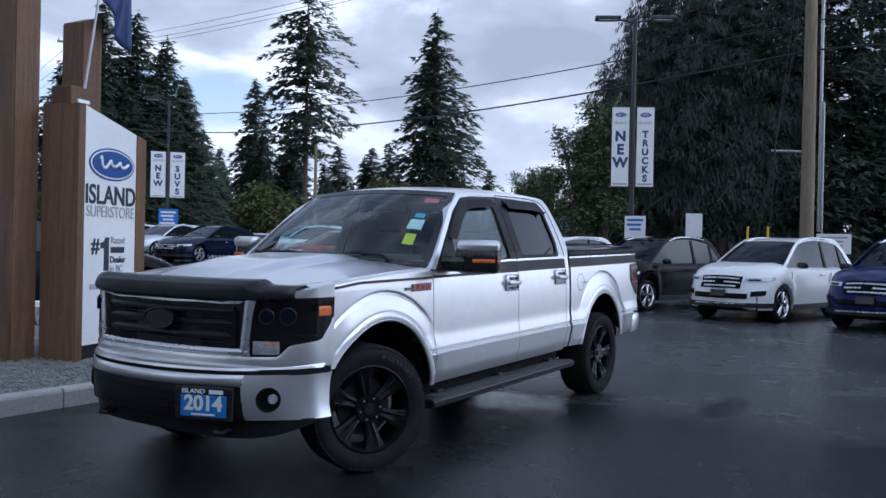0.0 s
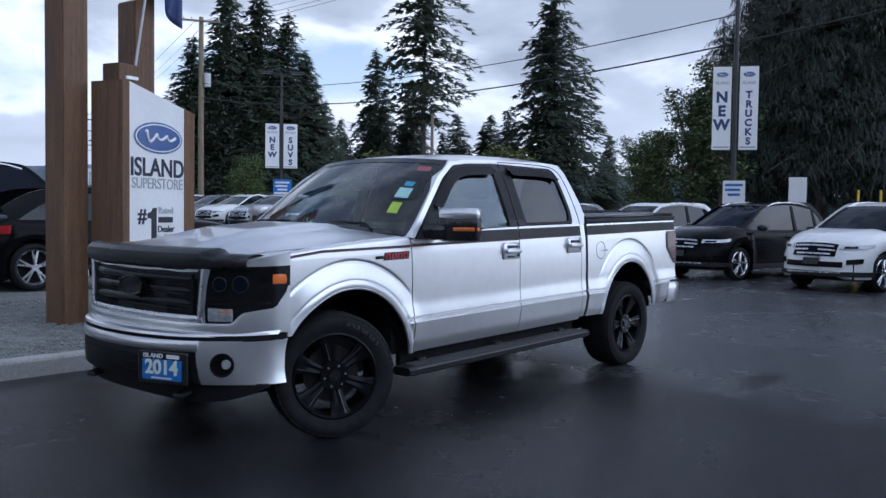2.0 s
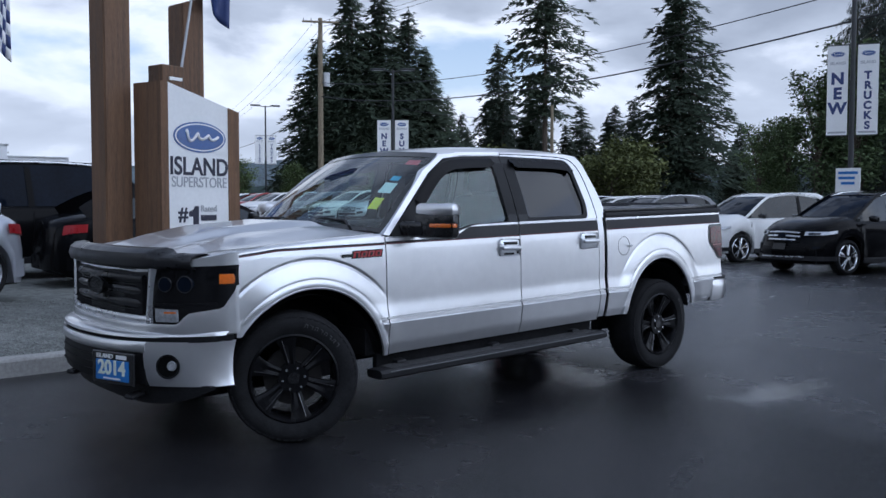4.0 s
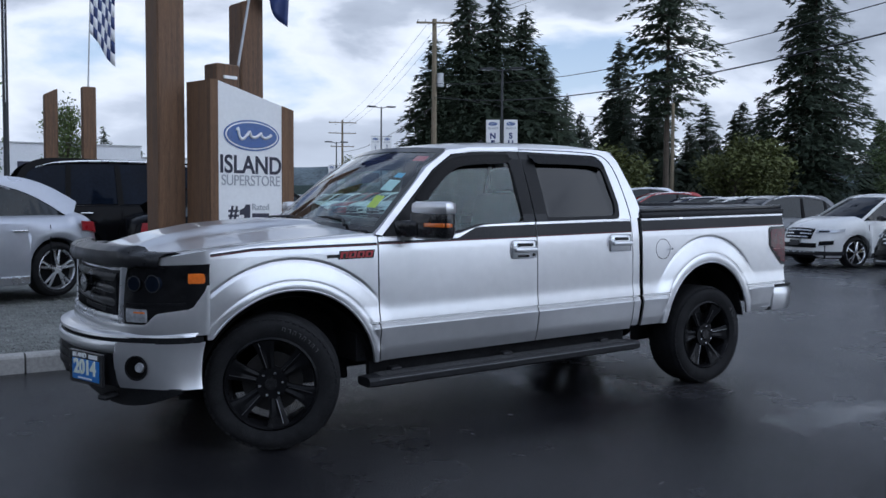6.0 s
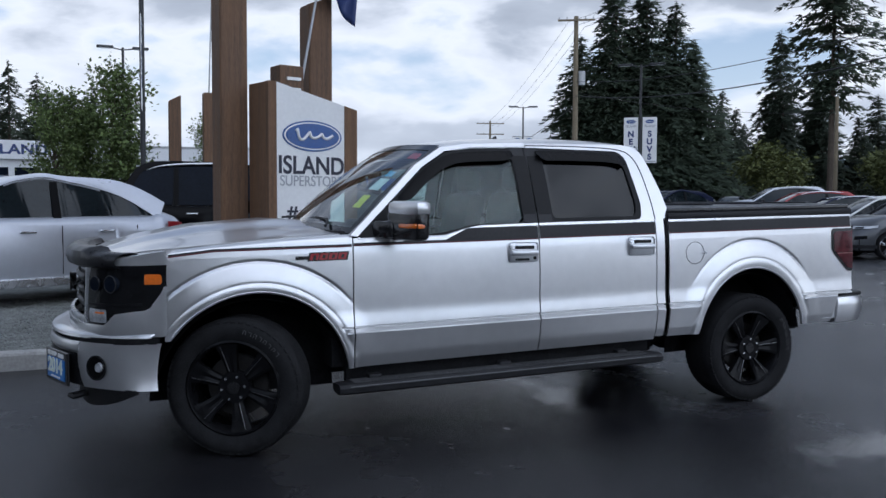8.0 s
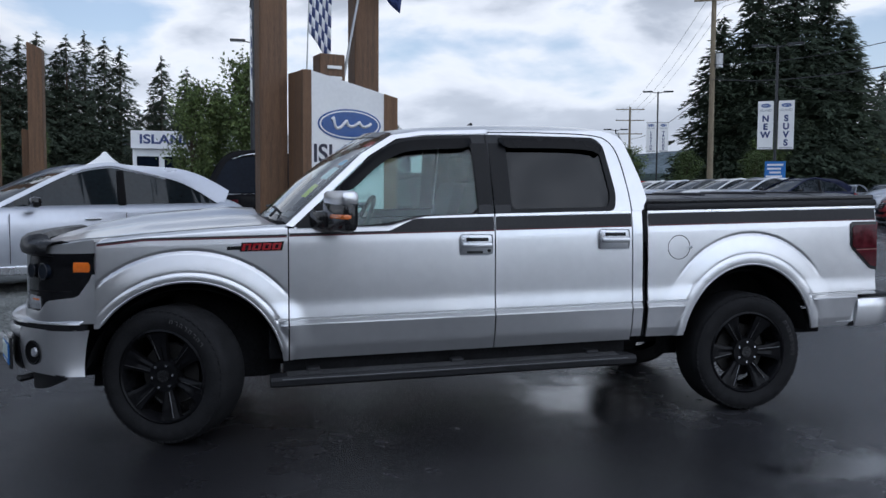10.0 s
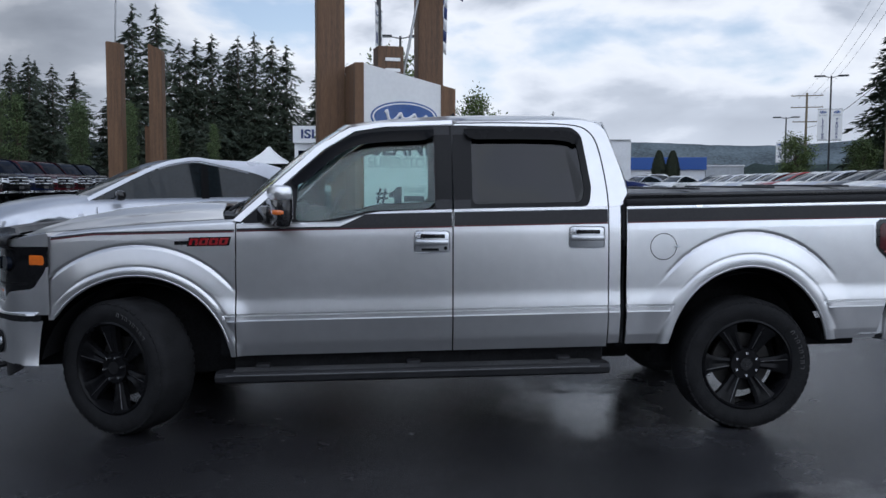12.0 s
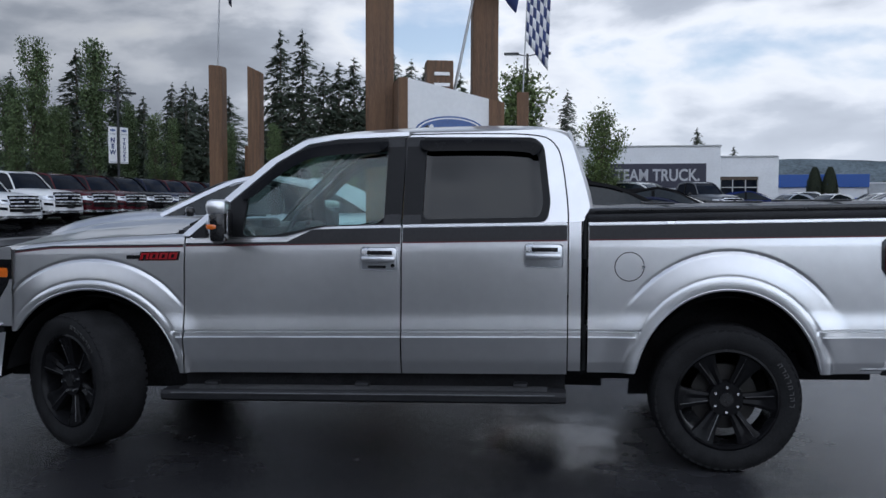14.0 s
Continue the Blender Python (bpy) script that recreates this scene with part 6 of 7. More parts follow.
    tpart("upper_lens", skin(s, 4.447, 4.634, lambda x: max(lamp_bottom(x) + 0.022, 1.010), lambda x: float(np.interp(x, [4.447, 4.462], [1.150, 1.168])), 6, 0.010, 0.004), RED_LENS, lamp, "smoked red upper lens")
    tpart("lower_lens", skin(s, 4.475, 4.634, lambda x: min(0.996, lamp_bottom(x) + 0.024), lambda x: 0.998, 6, 0.010, 0.004), RED_LENS, lamp, "smoked red lower lens")
    tpart("lens_divider", skin(s, 4.475, 4.634, lambda x: 1.000, lambda x: 1.006, 1, 0.011, 0.004), DIM_RED, lamp)
    bm = bm_new()
    box(bm, (4.642, s * 0.845, 1.03), (0.03, 0.125, 0.32), 0.012)
    tpart("lens_return", bm, RED_LENS, lamp)

# fuel flap on the driver's side
bm = bm_new()
cx, cz, r = 3.17, 1.058, 0.076
sweep(bm, [(cx + r * math.cos(a), -(side_w(cx + r * math.cos(a), cz + r * math.sin(a)) - 0.001), cz + r * math.sin(a)) for a in [2 * math.pi * i / 40 for i in range(40)]], 0.0028, 6, True)
flap = tpart("fuel_flap", bm, STRIPE, None, "round fuel filler flap")
bm = bm_new()
rod(bm, (cx + r * 0.93, -0.91, cz + 0.0), (cx + r * 0.93, -0.947, cz + 0.0), 0.011, 0.009, 12)
tpart("flap_stud", bm, CHROME, flap)

# windscreen, roof, rear of the cab
def screen(v, u):
    b = Vector((0.575 + 0.13 * v * v, v * 0.868, 1.295 - 0.03 * v * v))
    t = Vector((1.265 + 0.085 * v * v, v * 0.668, 1.830 - 0.030 * v * v))
    p = b.lerp(t, u)
    p += Vector((-0.35, 0, 0.45)).normalized() * 0.035 * math.sin(math.pi * u) * (1 - 0.4 * v * v)
    return p


bm = bm_new()
sheet(bm, [[screen(-1 + 2 * j / 24, i / 16) for j in range(25)] for i in range(17)])
bmesh.ops.recalc_face_normals(bm, faces=bm.faces[:])
ws = tpart("windscreen", bm, CLEAR_GLASS, None, "raked windscreen with sales stickers inside")
bm = bm_new()
for s in (-1, 1):
    sheet(bm, [[screen(s * (0.955 + 0.055 * k), i / 16) + Vector((-0.002, 0, 0.003)) for k in (0, 1)] for i in range(17)])
sheet(bm, [[screen(-1 + 2 * j / 24, 0.93 + 0.07 * k) + Vector((-0.002, 0, 0.003)) for j in range(25)] for k in (0, 1)])
sheet(bm, [[screen(-1 + 2 * j / 24, 0.0 + 0.05 * k) + Vector((-0.002, 0, 0.003)) for j in range(25)] for k in (0, 1)])
bmesh.ops.recalc_face_normals(bm, faces=bm.faces[:])
tpart("screen_border", bm, GLOSS_BLACK, ws)
STK_BLUE = mat("sticker_blue", (0.05, 0.42, 0.68), 0.5)
STK_PALE = mat("sticker_pale", (0.62, 0.80, 0.80), 0.5)
STK_YEL = mat("sticker_yellow", (0.72, 0.78, 0.05), 0.5)
STK_RED = mat("sticker_red", (0.55, 0.06, 0.08), 0.5)
for v0, v1, u0, u1, mm, lab in ((-0.86, -0.70, 0.83, 0.90, STK_RED, "red and white sticker"), (-0.80, -0.70, 0.60, 0.66, STK_BLUE, "blue sticker"), (-0.82, -0.68, 0.44, 0.57, STK_PALE, "pale blue paper sticker"), (-0.80, -0.70, 0.25, 0.38, STK_YEL, "yellow paper sticker")):
    bm = bm_new()
    sheet(bm, [[screen(v0 + (v1 - v0) * j / 3, u0 + (u1 - u0) * i / 3) + Vector((0.012, 0, -0.008)) for j in range(4)] for i in range(4)])
    bmesh.ops.recalc_face_normals(bm, faces=bm.faces[:])
    lip(bm, (0.001, 0, -0.001))
    tpart("sticker", bm, mm, ws, lab)
bm = bm_new()
rows = []
for i in range(33):
    u = i / 32
    row = []
    for j in range(33):
        v = -1 + 2 * j / 32
        x0 = 1.265 + 0.085 * v * v
        x = x0 + (2.885 - 0.035 * v * v - x0) * u
        half = 0.672 + 0.004 * math.sin(math.pi * u) - 0.012 * (1 - u) ** 3
        edge = float(np.interp(x, [1.26, 1.4, 1.6, 2.0, 2.6, 2.80, 2.89], [1.782, 1.798, 1.812, 1.820, 1.816, 1.803, 1.775]))
        crown = float(np.interp(x, [1.26, 1.45, 1.8, 2.4, 2.75, 2.89], [0.042, 0.052, 0.062, 0.064, 0.052, 0.024]))
        row.append((x, v * half, edge + crown * (1 - abs(v) ** 2.6)))
    rows.append(row)
sheet(bm, rows)
bmesh.ops.recalc_face_normals(bm, faces=bm.faces[:])
lip(bm, (0, 0, -0.03))
roof = tpart("roof", bm, SILVER)
bm = bm_new()
sweep(bm, [(1.98, -0.18, 1.862), (1.965, -0.18, 1.880), (1.99, -0.18, 1.893)], 0.012, 6)
tpart("aerial", bm, BLACK_PLASTIC, roof)
bm = bm_new()
for s in (-1, 1):
    sheet(bm, [[(float(np.interp(z, [1.25, 1.31, 1.35, 1.47, 1.77, 1.80], [2.92, 2.93, 2.966, 2.943, 2.853, 2.84])) + d, s * (ty(z) - e_), z) for d, e_ in ((0, 0.002), (0.018, 0.03), (0.024, 0.12))] for z in [1.25 + 0.05 * i for i in range(12)]])
sheet(bm, [[(2.93, -0.86 + 1.72 * j / 8, z) for j in range(9)] for z in (0.5, 0.9, 1.32)])
sheet(bm, [[(2.885 - 0.035 * k, -0.66 + 1.32 * j / 8, 1.70 + 0.09 * k) for j in range(9)] for k in (0, 1)])
bmesh.ops.recalc_face_normals(bm, faces=bm.faces[:])
tpart("cab_back", bm, SILVER)
bm = bm_new()
slab(bm, [(2.975, -0.74, 1.35), (2.975, 0.74, 1.35), (2.885, 0.62, 1.71), (2.885, -0.62, 1.71)], (1, 0, 0), 0.004)
tpart("back_window", bm, PRIVACY, None, "dark rear cab window", False)

# bed: cover, rails, tailgate, bumper
bm = bm_new()
rows = []
for i in range(21):
    x = 2.95 + 1.69 * i / 20
    rows.append([(x, y, 1.335 + 0.045 * (1 - (abs(y) / 0.9) ** 6) + 0.004 * math.sin(i * 2.1)) for y in (-0.87, -0.84, -0.78, -0.6, -0.3, 0, 0.3, 0.6, 0.78, 0.84, 0.87)])
sheet(bm, rows)
bmesh.ops.recalc_face_normals(bm, faces=bm.faces[:])
lip(bm, (0, 0, -0.03))
cover = tpart("bed_cover", bm, COVER, None, "black soft tonneau cover")
for s in (-1, 1):
    bm = bm_new()
    box(bm, (3.795, s * 0.872, 1.315), (1.69, 0.065, 0.045), 0.012)
    tpart("rail_cap", bm, BLACK_PLASTIC)
    bm = bm_new()
    box(bm, (3.795, s * 0.855, 1.352), (1.68, 0.05, 0.035), 0.012)
    tpart("cover_rail", bm, GLOSS_BLACK, cover)
for i in range(3):
    bm = bm_new()
    box(bm, (3.4 + 0.45 * i, 0, 1.388), (0.03, 1.6, 0.012), 0.004)
    tpart("cover_bow", bm, COVER, cover)
bm = bm_new()
box(bm, (4.637, 0, 0.95), (0.07, 1.58, 0.72), 0.02)
gate = tpart("tailgate", bm, SILVER)
bm = bm_new()
box(bm, (4.677, 0, 1.12), (0.02, 0.26, 0.09), 0.01)
tpart("gate_handle", bm, GLOSS_BLACK, gate)
rb = bm_new()
rows = []
for i in range(41):
    v = -1 + 2 * i / 40
    y = v * 0.915
    x = 4.82 - 0.07 * abs(v) ** 3 - 0.30 * max(0, (abs(v) - 0.86) / 0.14) ** 2
    rows.append([(x - 0.03, y * 0.985, 0.50), (x, y, 0.515), (x + 0.004, y, 0.60), (x - 0.002, y, 0.665), (x - 0.03, y * 0.985, 0.682)])
sheet(rb, rows)
bmesh.ops.recalc_face_normals(rb, faces=rb.faces[:])
lip(rb, (-0.10, 0, 0))
ends = []
for s in (-1, 1):
    side = bm_new()
    rows = []
    for x, q in ((4.497, 0.03), (4.512, 0.008), (4.56, 0.0), (4.65, 0.0), (4.74, 0.012), (4.80, 0.05)):
        rows.append([(x - 0.018 * (0.672 - z) / 0.2, s * (w - q), z - 0.25 * q * (1 if z > 0.6 else -1)) for w, z in ((0.885, 0.470), (0.912, 0.478), (0.926, 0.520), (0.930, 0.600), (0.927, 0.650), (0.915, 0.668), (0.885, 0.674))])
    sheet(side, rows)
    bmesh.ops.recalc_face_normals(side, faces=side.faces[:])
    lip(side, (0, -s * 0.03, 0))
    ends.append(side)
rbump = tpart("rear_bumper", rb, SATIN, None, "satin chrome rear step bumper")
for side in ends:
    tpart("bumper_side", side, SILVER, rbump)
bm = bm_new()
box(bm, (4.66, 0, 0.685), (0.24, 1.78, 0.03), 0.012)
tpart("step_pad", bm, BLACK_PLASTIC, rbump)
for s in (-1, 1):
    bm = bm_new()
    box(bm, (4.485, s * 0.880, 0.585), (0.075, 0.05, 0.21), 0.015)
    tpart("bumper_end", bm, BLACK_PLASTIC, rbump)

# underside
bm = bm_new()
box(bm, (1.75, 0, 0.56), (2.30, 1.66, 0.17))
box(bm, (1.0, 0, 0.75), (3.3, 1.0, 0.30))
tpart("floor_pan", bm, DARK_UNDER)
bm = bm_new()
box(bm, (3.80, 0, 0.72), (1.60, 1.05, 0.25))
box(bm, (3.80, 0, 0.90), (1.62, 1.62, 0.06))
box(bm, (2.93, 0, 0.85), (0.03, 1.72, 0.75))
tpart("bed_floor", bm, DARK_UNDER)
bm = bm_new()
box(bm, (-0.35, 0, 0.75), (0.80, 1.1, 0.62))
tpart("engine_bay", bm, DARK_UNDER)
for s in (-1, 1):
    bm = bm_new()
    box(bm, (1.95, s * 0.42, 0.45), (5.2, 0.10, 0.16), 0.01)
    tpart("frame_rail", bm, DARK_UNDER)
    # rocker panel and running board on its brackets
    bm = bm_new()
    box(bm, (1.76, s * 0.82, 0.425), (2.16, 0.05, 0.15), 0.012)
    tpart("rocker_panel", bm, DARK_UNDER)
    bm = bm_new()
    prof = [(0.845, 0.392), (0.955, 0.402), (1.005, 0.398), (1.022, 0.380), (1.02, 0.352), (0.995, 0.338), (0.87, 0.338), (0.845, 0.35)]
    ends = [(0.60, 0.90), (0.64, 1.0), (2.80, 1.0), (2.845, 0.92)]
    sheet(bm, [[(x, s * (0.93 + (y - 0.93) * k), 0.37 + (z - 0.37) * k) for y, z in prof + prof[:1]] for x, k in ends])
    bm.verts.ensure_lookup_table()
    n_ = len(prof) + 1
    bm.faces.new([bm.verts[i] for i in range(n_ - 1)])
    bm.faces.new([bm.verts[3 * n_ + i] for i in range(n_ - 1)][::-1])
    bmesh.ops.recalc_face_normals(bm, faces=bm.faces[:])
    board = tpart("running_board", bm, BLACK_PLASTIC, None, "black running board with a ribbed tread", True)
    # strip added along the board's edge in place of its highlight
    bm = bm_new()
    sweep(bm, [(0.665, s * 1.0205, 0.386), (1.72, s * 1.0225, 0.386), (2.785, s * 1.0205, 0.386)], 0.0045, 6)
    tpart("edge_trim", bm, mat("highlight_grey", (0.09, 0.09, 0.095), 0.4, 0.3, var=0.2), board, "thin dark grey strip standing in for the edge highlight")
    bm = bm_new()
    for k in range(4):
        box(bm, (1.72, s * (0.885 + 0.028 * k), 0.402), (2.05, 0.010, 0.008))
    tpart("tread", bm, mat("tread_grey", (0.05, 0.05, 0.052), 0.5, var=0.2), board)
    for bx in (0.85, 1.72, 2.6):
        bm = bm_new()
        box(bm, (bx, s * 0.82, 0.40), (0.08, 0.16, 0.05), 0.01)
        tpart("bracket", bm, BLACK_PLASTIC, board)
bm = bm_new()
rod(bm, (3.683, -0.75, 0.395), (3.683, 0.75, 0.395), 0.05, 0.05, 12)
bmesh.ops.create_uvsphere(bm, u_segments=14, v_segments=10, radius=0.16, matrix=Matrix.Translation((3.683, 0.1, 0.395)))
part("rear_axle", bm, DARK_UNDER, truck, smooth=True)
bm = bm_new()
rod(bm, (0.1, -0.7, 0.39), (0.1, 0.7, 0.39), 0.045, 0.045, 12)
box(bm, (0.1, 0, 0.42), (0.4, 0.7, 0.16), 0.03)
part("front_axle", bm, DARK_UNDER, truck, smooth=True)
bm = bm_new()
rod(bm, (2.2, 0.45, 0.42), (4.4, 0.55, 0.45), 0.04, 0.04, 10)
rod(bm, (2.45, -0.5, 0.45), (3.05, -0.5, 0.45), 0.09, 0.09, 14)
part("exhaust", bm, DARK_UNDER, truck, smooth=True)

# cabin inside
INT = thing_part("interior", truck, pose(0, 0, 0))
bm = bm_new()
box(bm, (0.86, 0, 1.17), (0.46, 1.56, 0.26), 0.06)
box(bm, (0.95, -0.42, 1.30), (0.22, 0.36, 0.08), 0.03)
tpart("dashboard", bm, DASH, INT)
bm = bm_new()
sweep(bm, [(1.20 + 0.185 * math.sin(a) * 0.42, -0.40 + 0.185 * math.cos(a), 1.24 + 0.185 * math.sin(a) * 0.9) for a in [2 * math.pi * i / 28 for i in range(28)]], 0.016, 8, True)
box(bm, (1.19, -0.40, 1.23), (0.05, 0.14, 0.10), 0.02)
box(bm, (1.19, -0.40, 1.22), (0.03, 0.34, 0.03), 0.01)
tpart("steering_wheel", bm, DASH, INT)
for y in (-0.40, 0.40):
    for x0, w in ((1.62, 0.50), (2.42, 0.62)):
        bm = bm_new()
        box(bm, (x0 - 0.05, y, 0.93), (0.52, w, 0.18), 0.06)
        box(bm, (x0 + 0.28, y, 1.22), (0.16, w, 0.58), 0.06, Matrix.Translation((x0 + 0.28, 0, 1.0)) @ pose(0, 0, 0, 0, 14, 0) @ Matrix.Translation((-x0 - 0.28, 0, -1.0)))
        seat = tpart("seat", bm, TRIM_CLOTH, INT)
        bm = bm_new()
        box(bm, (x0 + 0.42, y, 1.60), (0.11, 0.26, 0.17), 0.04)
        tpart("headrest", bm, TRIM_CLOTH, seat)
for s in (-1, 1):
    bm = bm_new()
    box(bm, (1.75, s * 0.865, 0.95), (2.1, 0.05, 0.58), 0.02)
    tpart("door_card", bm, DASH, INT)
bm = bm_new()
box(bm, (1.9, 0, 0.70), (2.1, 1.66, 0.05))
tpart("carpet", bm, TRIM_CLOTH, INT)
bm = bm_new()
sheet(bm, [[(1.33 + 1.5 * i / 6, -0.62 + 1.24 * j / 4, 1.79 + 0.02 * math.sin(math.pi * j / 4)) for j in range(5)] for i in range(7)])
tpart("headliner", bm, mat("headliner", (0.09, 0.09, 0.09), 0.9), INT)
bm = bm_new()
box(bm, (1.14, 0.0, 1.62), (0.03, 0.24, 0.07), 0.015)
tpart("inside_mirror", bm, GLOSS_BLACK, INT)


# wheels
RIDGE_GLINT = mat("ridge_glint", (0.22, 0.22, 0.23), 0.3, 0.9, var=0.1)


def truck_wheel(m):
    w = thing_part("wheel", truck, m)
    R, rr, W = 0.389, 0.268, 0.275
    n = 64
    prof = [(rr - 0.004, 0.028), (rr + 0.004, 0.006), (rr + 0.03, -0.006), (R - 0.055, -0.012), (R - 0.026, -0.002), (R - 0.008, 0.018), (R, 0.045), (R, W - 0.045), (R - 0.01, W - 0.015), (R - 0.05, W), (rr, W - 0.02)]
    bm = bm_new()
    rows = [[(q * math.cos(2 * math.pi * i / n), y, q * math.sin(2 * math.pi * i / n)) for i in range(n + 1)] for q, y in prof]
    sheet(bm, rows)
    bmesh.ops.remove_doubles(bm, verts=bm.verts[:], dist=1e-5)
    bmesh.ops.recalc_face_normals(bm, faces=bm.faces[:])
    tyre = part("tyre", bm, RUBBER, w, "black all-terrain tyre", smooth=True)
    V, F = [], []
    for k in range(54):
        for y0, y1, sh in ((-0.002, 0.052, 0.0), (0.075, 0.125, 0.5), (0.15, 0.20, 0.0), (0.223, 0.277, 0.5)):
            a0, a1 = 2 * math.pi * (k + sh) / 54, 2 * math.pi * (k + sh + 0.66) / 54
            b = len(V)
            for q in (R - 0.012, R + 0.0002):
                for a, y in ((a0, y0), (a1, y0), (a1, y1), (a0, y1)):
                    qq = q - (0.016 if (y < 0.01 or y > 0.265) else 0)
                    V.append((qq * math.cos(a), y, qq * math.sin(a)))
            F += [(b + 4, b + 5, b + 6, b + 7), (b, b + 1, b + 5, b + 4), (b + 1, b + 2, b + 6, b + 5), (b + 2, b + 3, b + 7, b + 6), (b + 3, b, b + 4, b + 7)]
    me = bpy.data.meshes.new("tread_blocks")
    me.from_pydata(V, [], F)
    me.materials.append(RUBBER)
    tb = new("tread", me)
    tb.parent = tyre
    tagged(tb, kind="stuff")
    # pale moulded marks on the sidewall
    pale = mat("pale_rubber", (0.10, 0.10, 0.10), 0.7)
    for k in range(8):
        a = math.radians(36 + k * 5.6)
        bm = bm_new()
        q0, q1 = R - 0.076, R - 0.054
        for r0, r1, d0, d1 in ((q0, q1, 0.0, 0.009), (q1 - 0.003, q1, 0.0, 0.055), (q0, q1 - 0.006 * (k % 3), 0.046, 0.055))[: 2 + k % 2]:
            slab(bm, [(q * math.cos(a + d), -0.0125, q * math.sin(a + d)) for q, d in ((r0, d0), (r0, d1), (r1, d1), (r1, d0))], (0, -1, 0), 0.004)
        part("sidewall_mark", bm, pale, tyre)
    bm = bm_new()
    rows = [[(q * math.cos(2 * math.pi * i / n), y, q * math.sin(2 * math.pi * i / n)) for i in range(n + 1)] for q, y in ((rr, 0.03), (rr + 0.002, 0.008), (rr - 0.010, 0.002), (rr - 0.018, 0.012), (rr - 0.026, 0.05), (rr - 0.03, 0.20))]
    sheet(bm, rows)
    bmesh.ops.remove_doubles(bm, verts=bm.verts[:], dist=1e-5)
    bmesh.ops.recalc_face_normals(bm, faces=bm.faces[:])
    rim = part("rim", bm, WHEEL_BLACK, w, "gloss black six-spoke wheel", smooth=True)
    for k in range(6):
        a = math.pi / 2 + k * math.pi / 3 + 0.17
        c, s_ = math.cos(a), math.sin(a)
        bm = bm_new()
        rows = []
        for q, hw, y in ((0.035, 0.030, 0.045), (0.08, 0.028, 0.040), (0.15, 0.038, 0.030), (0.21, 0.052, 0.020), (rr - 0.012, 0.072, 0.008)):
            rows.append([(q * c - t * hw * s_, y + dy, q * s_ + t * hw * c) for t, dy in ((-1, 0.045), (-1, 0.008), (-0.55, 0.0), (0.0, 0.010), (0.55, 0.0), (1, 0.008), (1, 0.045))])
        sheet(bm, rows)
        bmesh.ops.recalc_face_normals(bm, faces=bm.faces[:])
        sp = part("spoke", bm, WHEEL_BLACK, rim, smooth=True)
        # thin pale rod standing for the highlight along the spoke's ridge
        bm = bm_new()
        rod(bm, (0.095 * c - 0.012 * s_, 0.038, 0.095 * s_ + 0.012 * c), ((rr - 0.03) * c - 0.030 * s_, 0.010, (rr - 0.03) * s_ + 0.030 * c), 0.0024, 0.0018, 6)
        part("spoke_ridge", bm, RIDGE_GLINT, sp)
    bm = bm_new()
    rod(bm, (0, 0.028, 0), (0, 0.09, 0), 0.088, 0.095, 28)
    part("hub", bm, WHEEL_BLACK, rim, smooth=True)
    bm = bm_new()
    rod(bm, (0, 0.018, 0), (0, 0.05, 0), 0.036, 0.042, 20)
    part("hub_cap", bm, GLOSS_BLACK, rim, smooth=True)
    for k in range(6):
        a = math.pi / 2 + k * math.pi / 3 + 0.17 + math.pi / 6
        bm = bm_new()
        rod(bm, (0.066 * math.cos(a), 0.012, 0.066 * math.sin(a)), (0.066 * math.cos(a), 0.04, 0.066 * math.sin(a)), 0.0075, 0.0085, 8)
        part("lug_nut", bm, CHROME, rim, smooth=True)
    bm = bm_new()
    rod(bm, (0, 0.11, 0), (0, 0.14, 0), 0.175, 0.175, 32)
    part("brake_disc", bm, mat("brake_iron", (0.03, 0.028, 0.027), 0.5, 0.4), w, smooth=True)
    return w


STEER = 27
w0 = truck_wheel(pose(0.0, -0.945, 0.389, 0, 0, -STEER))
for m in (pose(3.683, -0.925, 0.389, 0, 40, 0), pose(0.19, 0.91, 0.389, 0, 15, 180 - STEER), pose(3.683, 0.925, 0.389, 0, 0, 180)):
    copy_thing(w0, m)


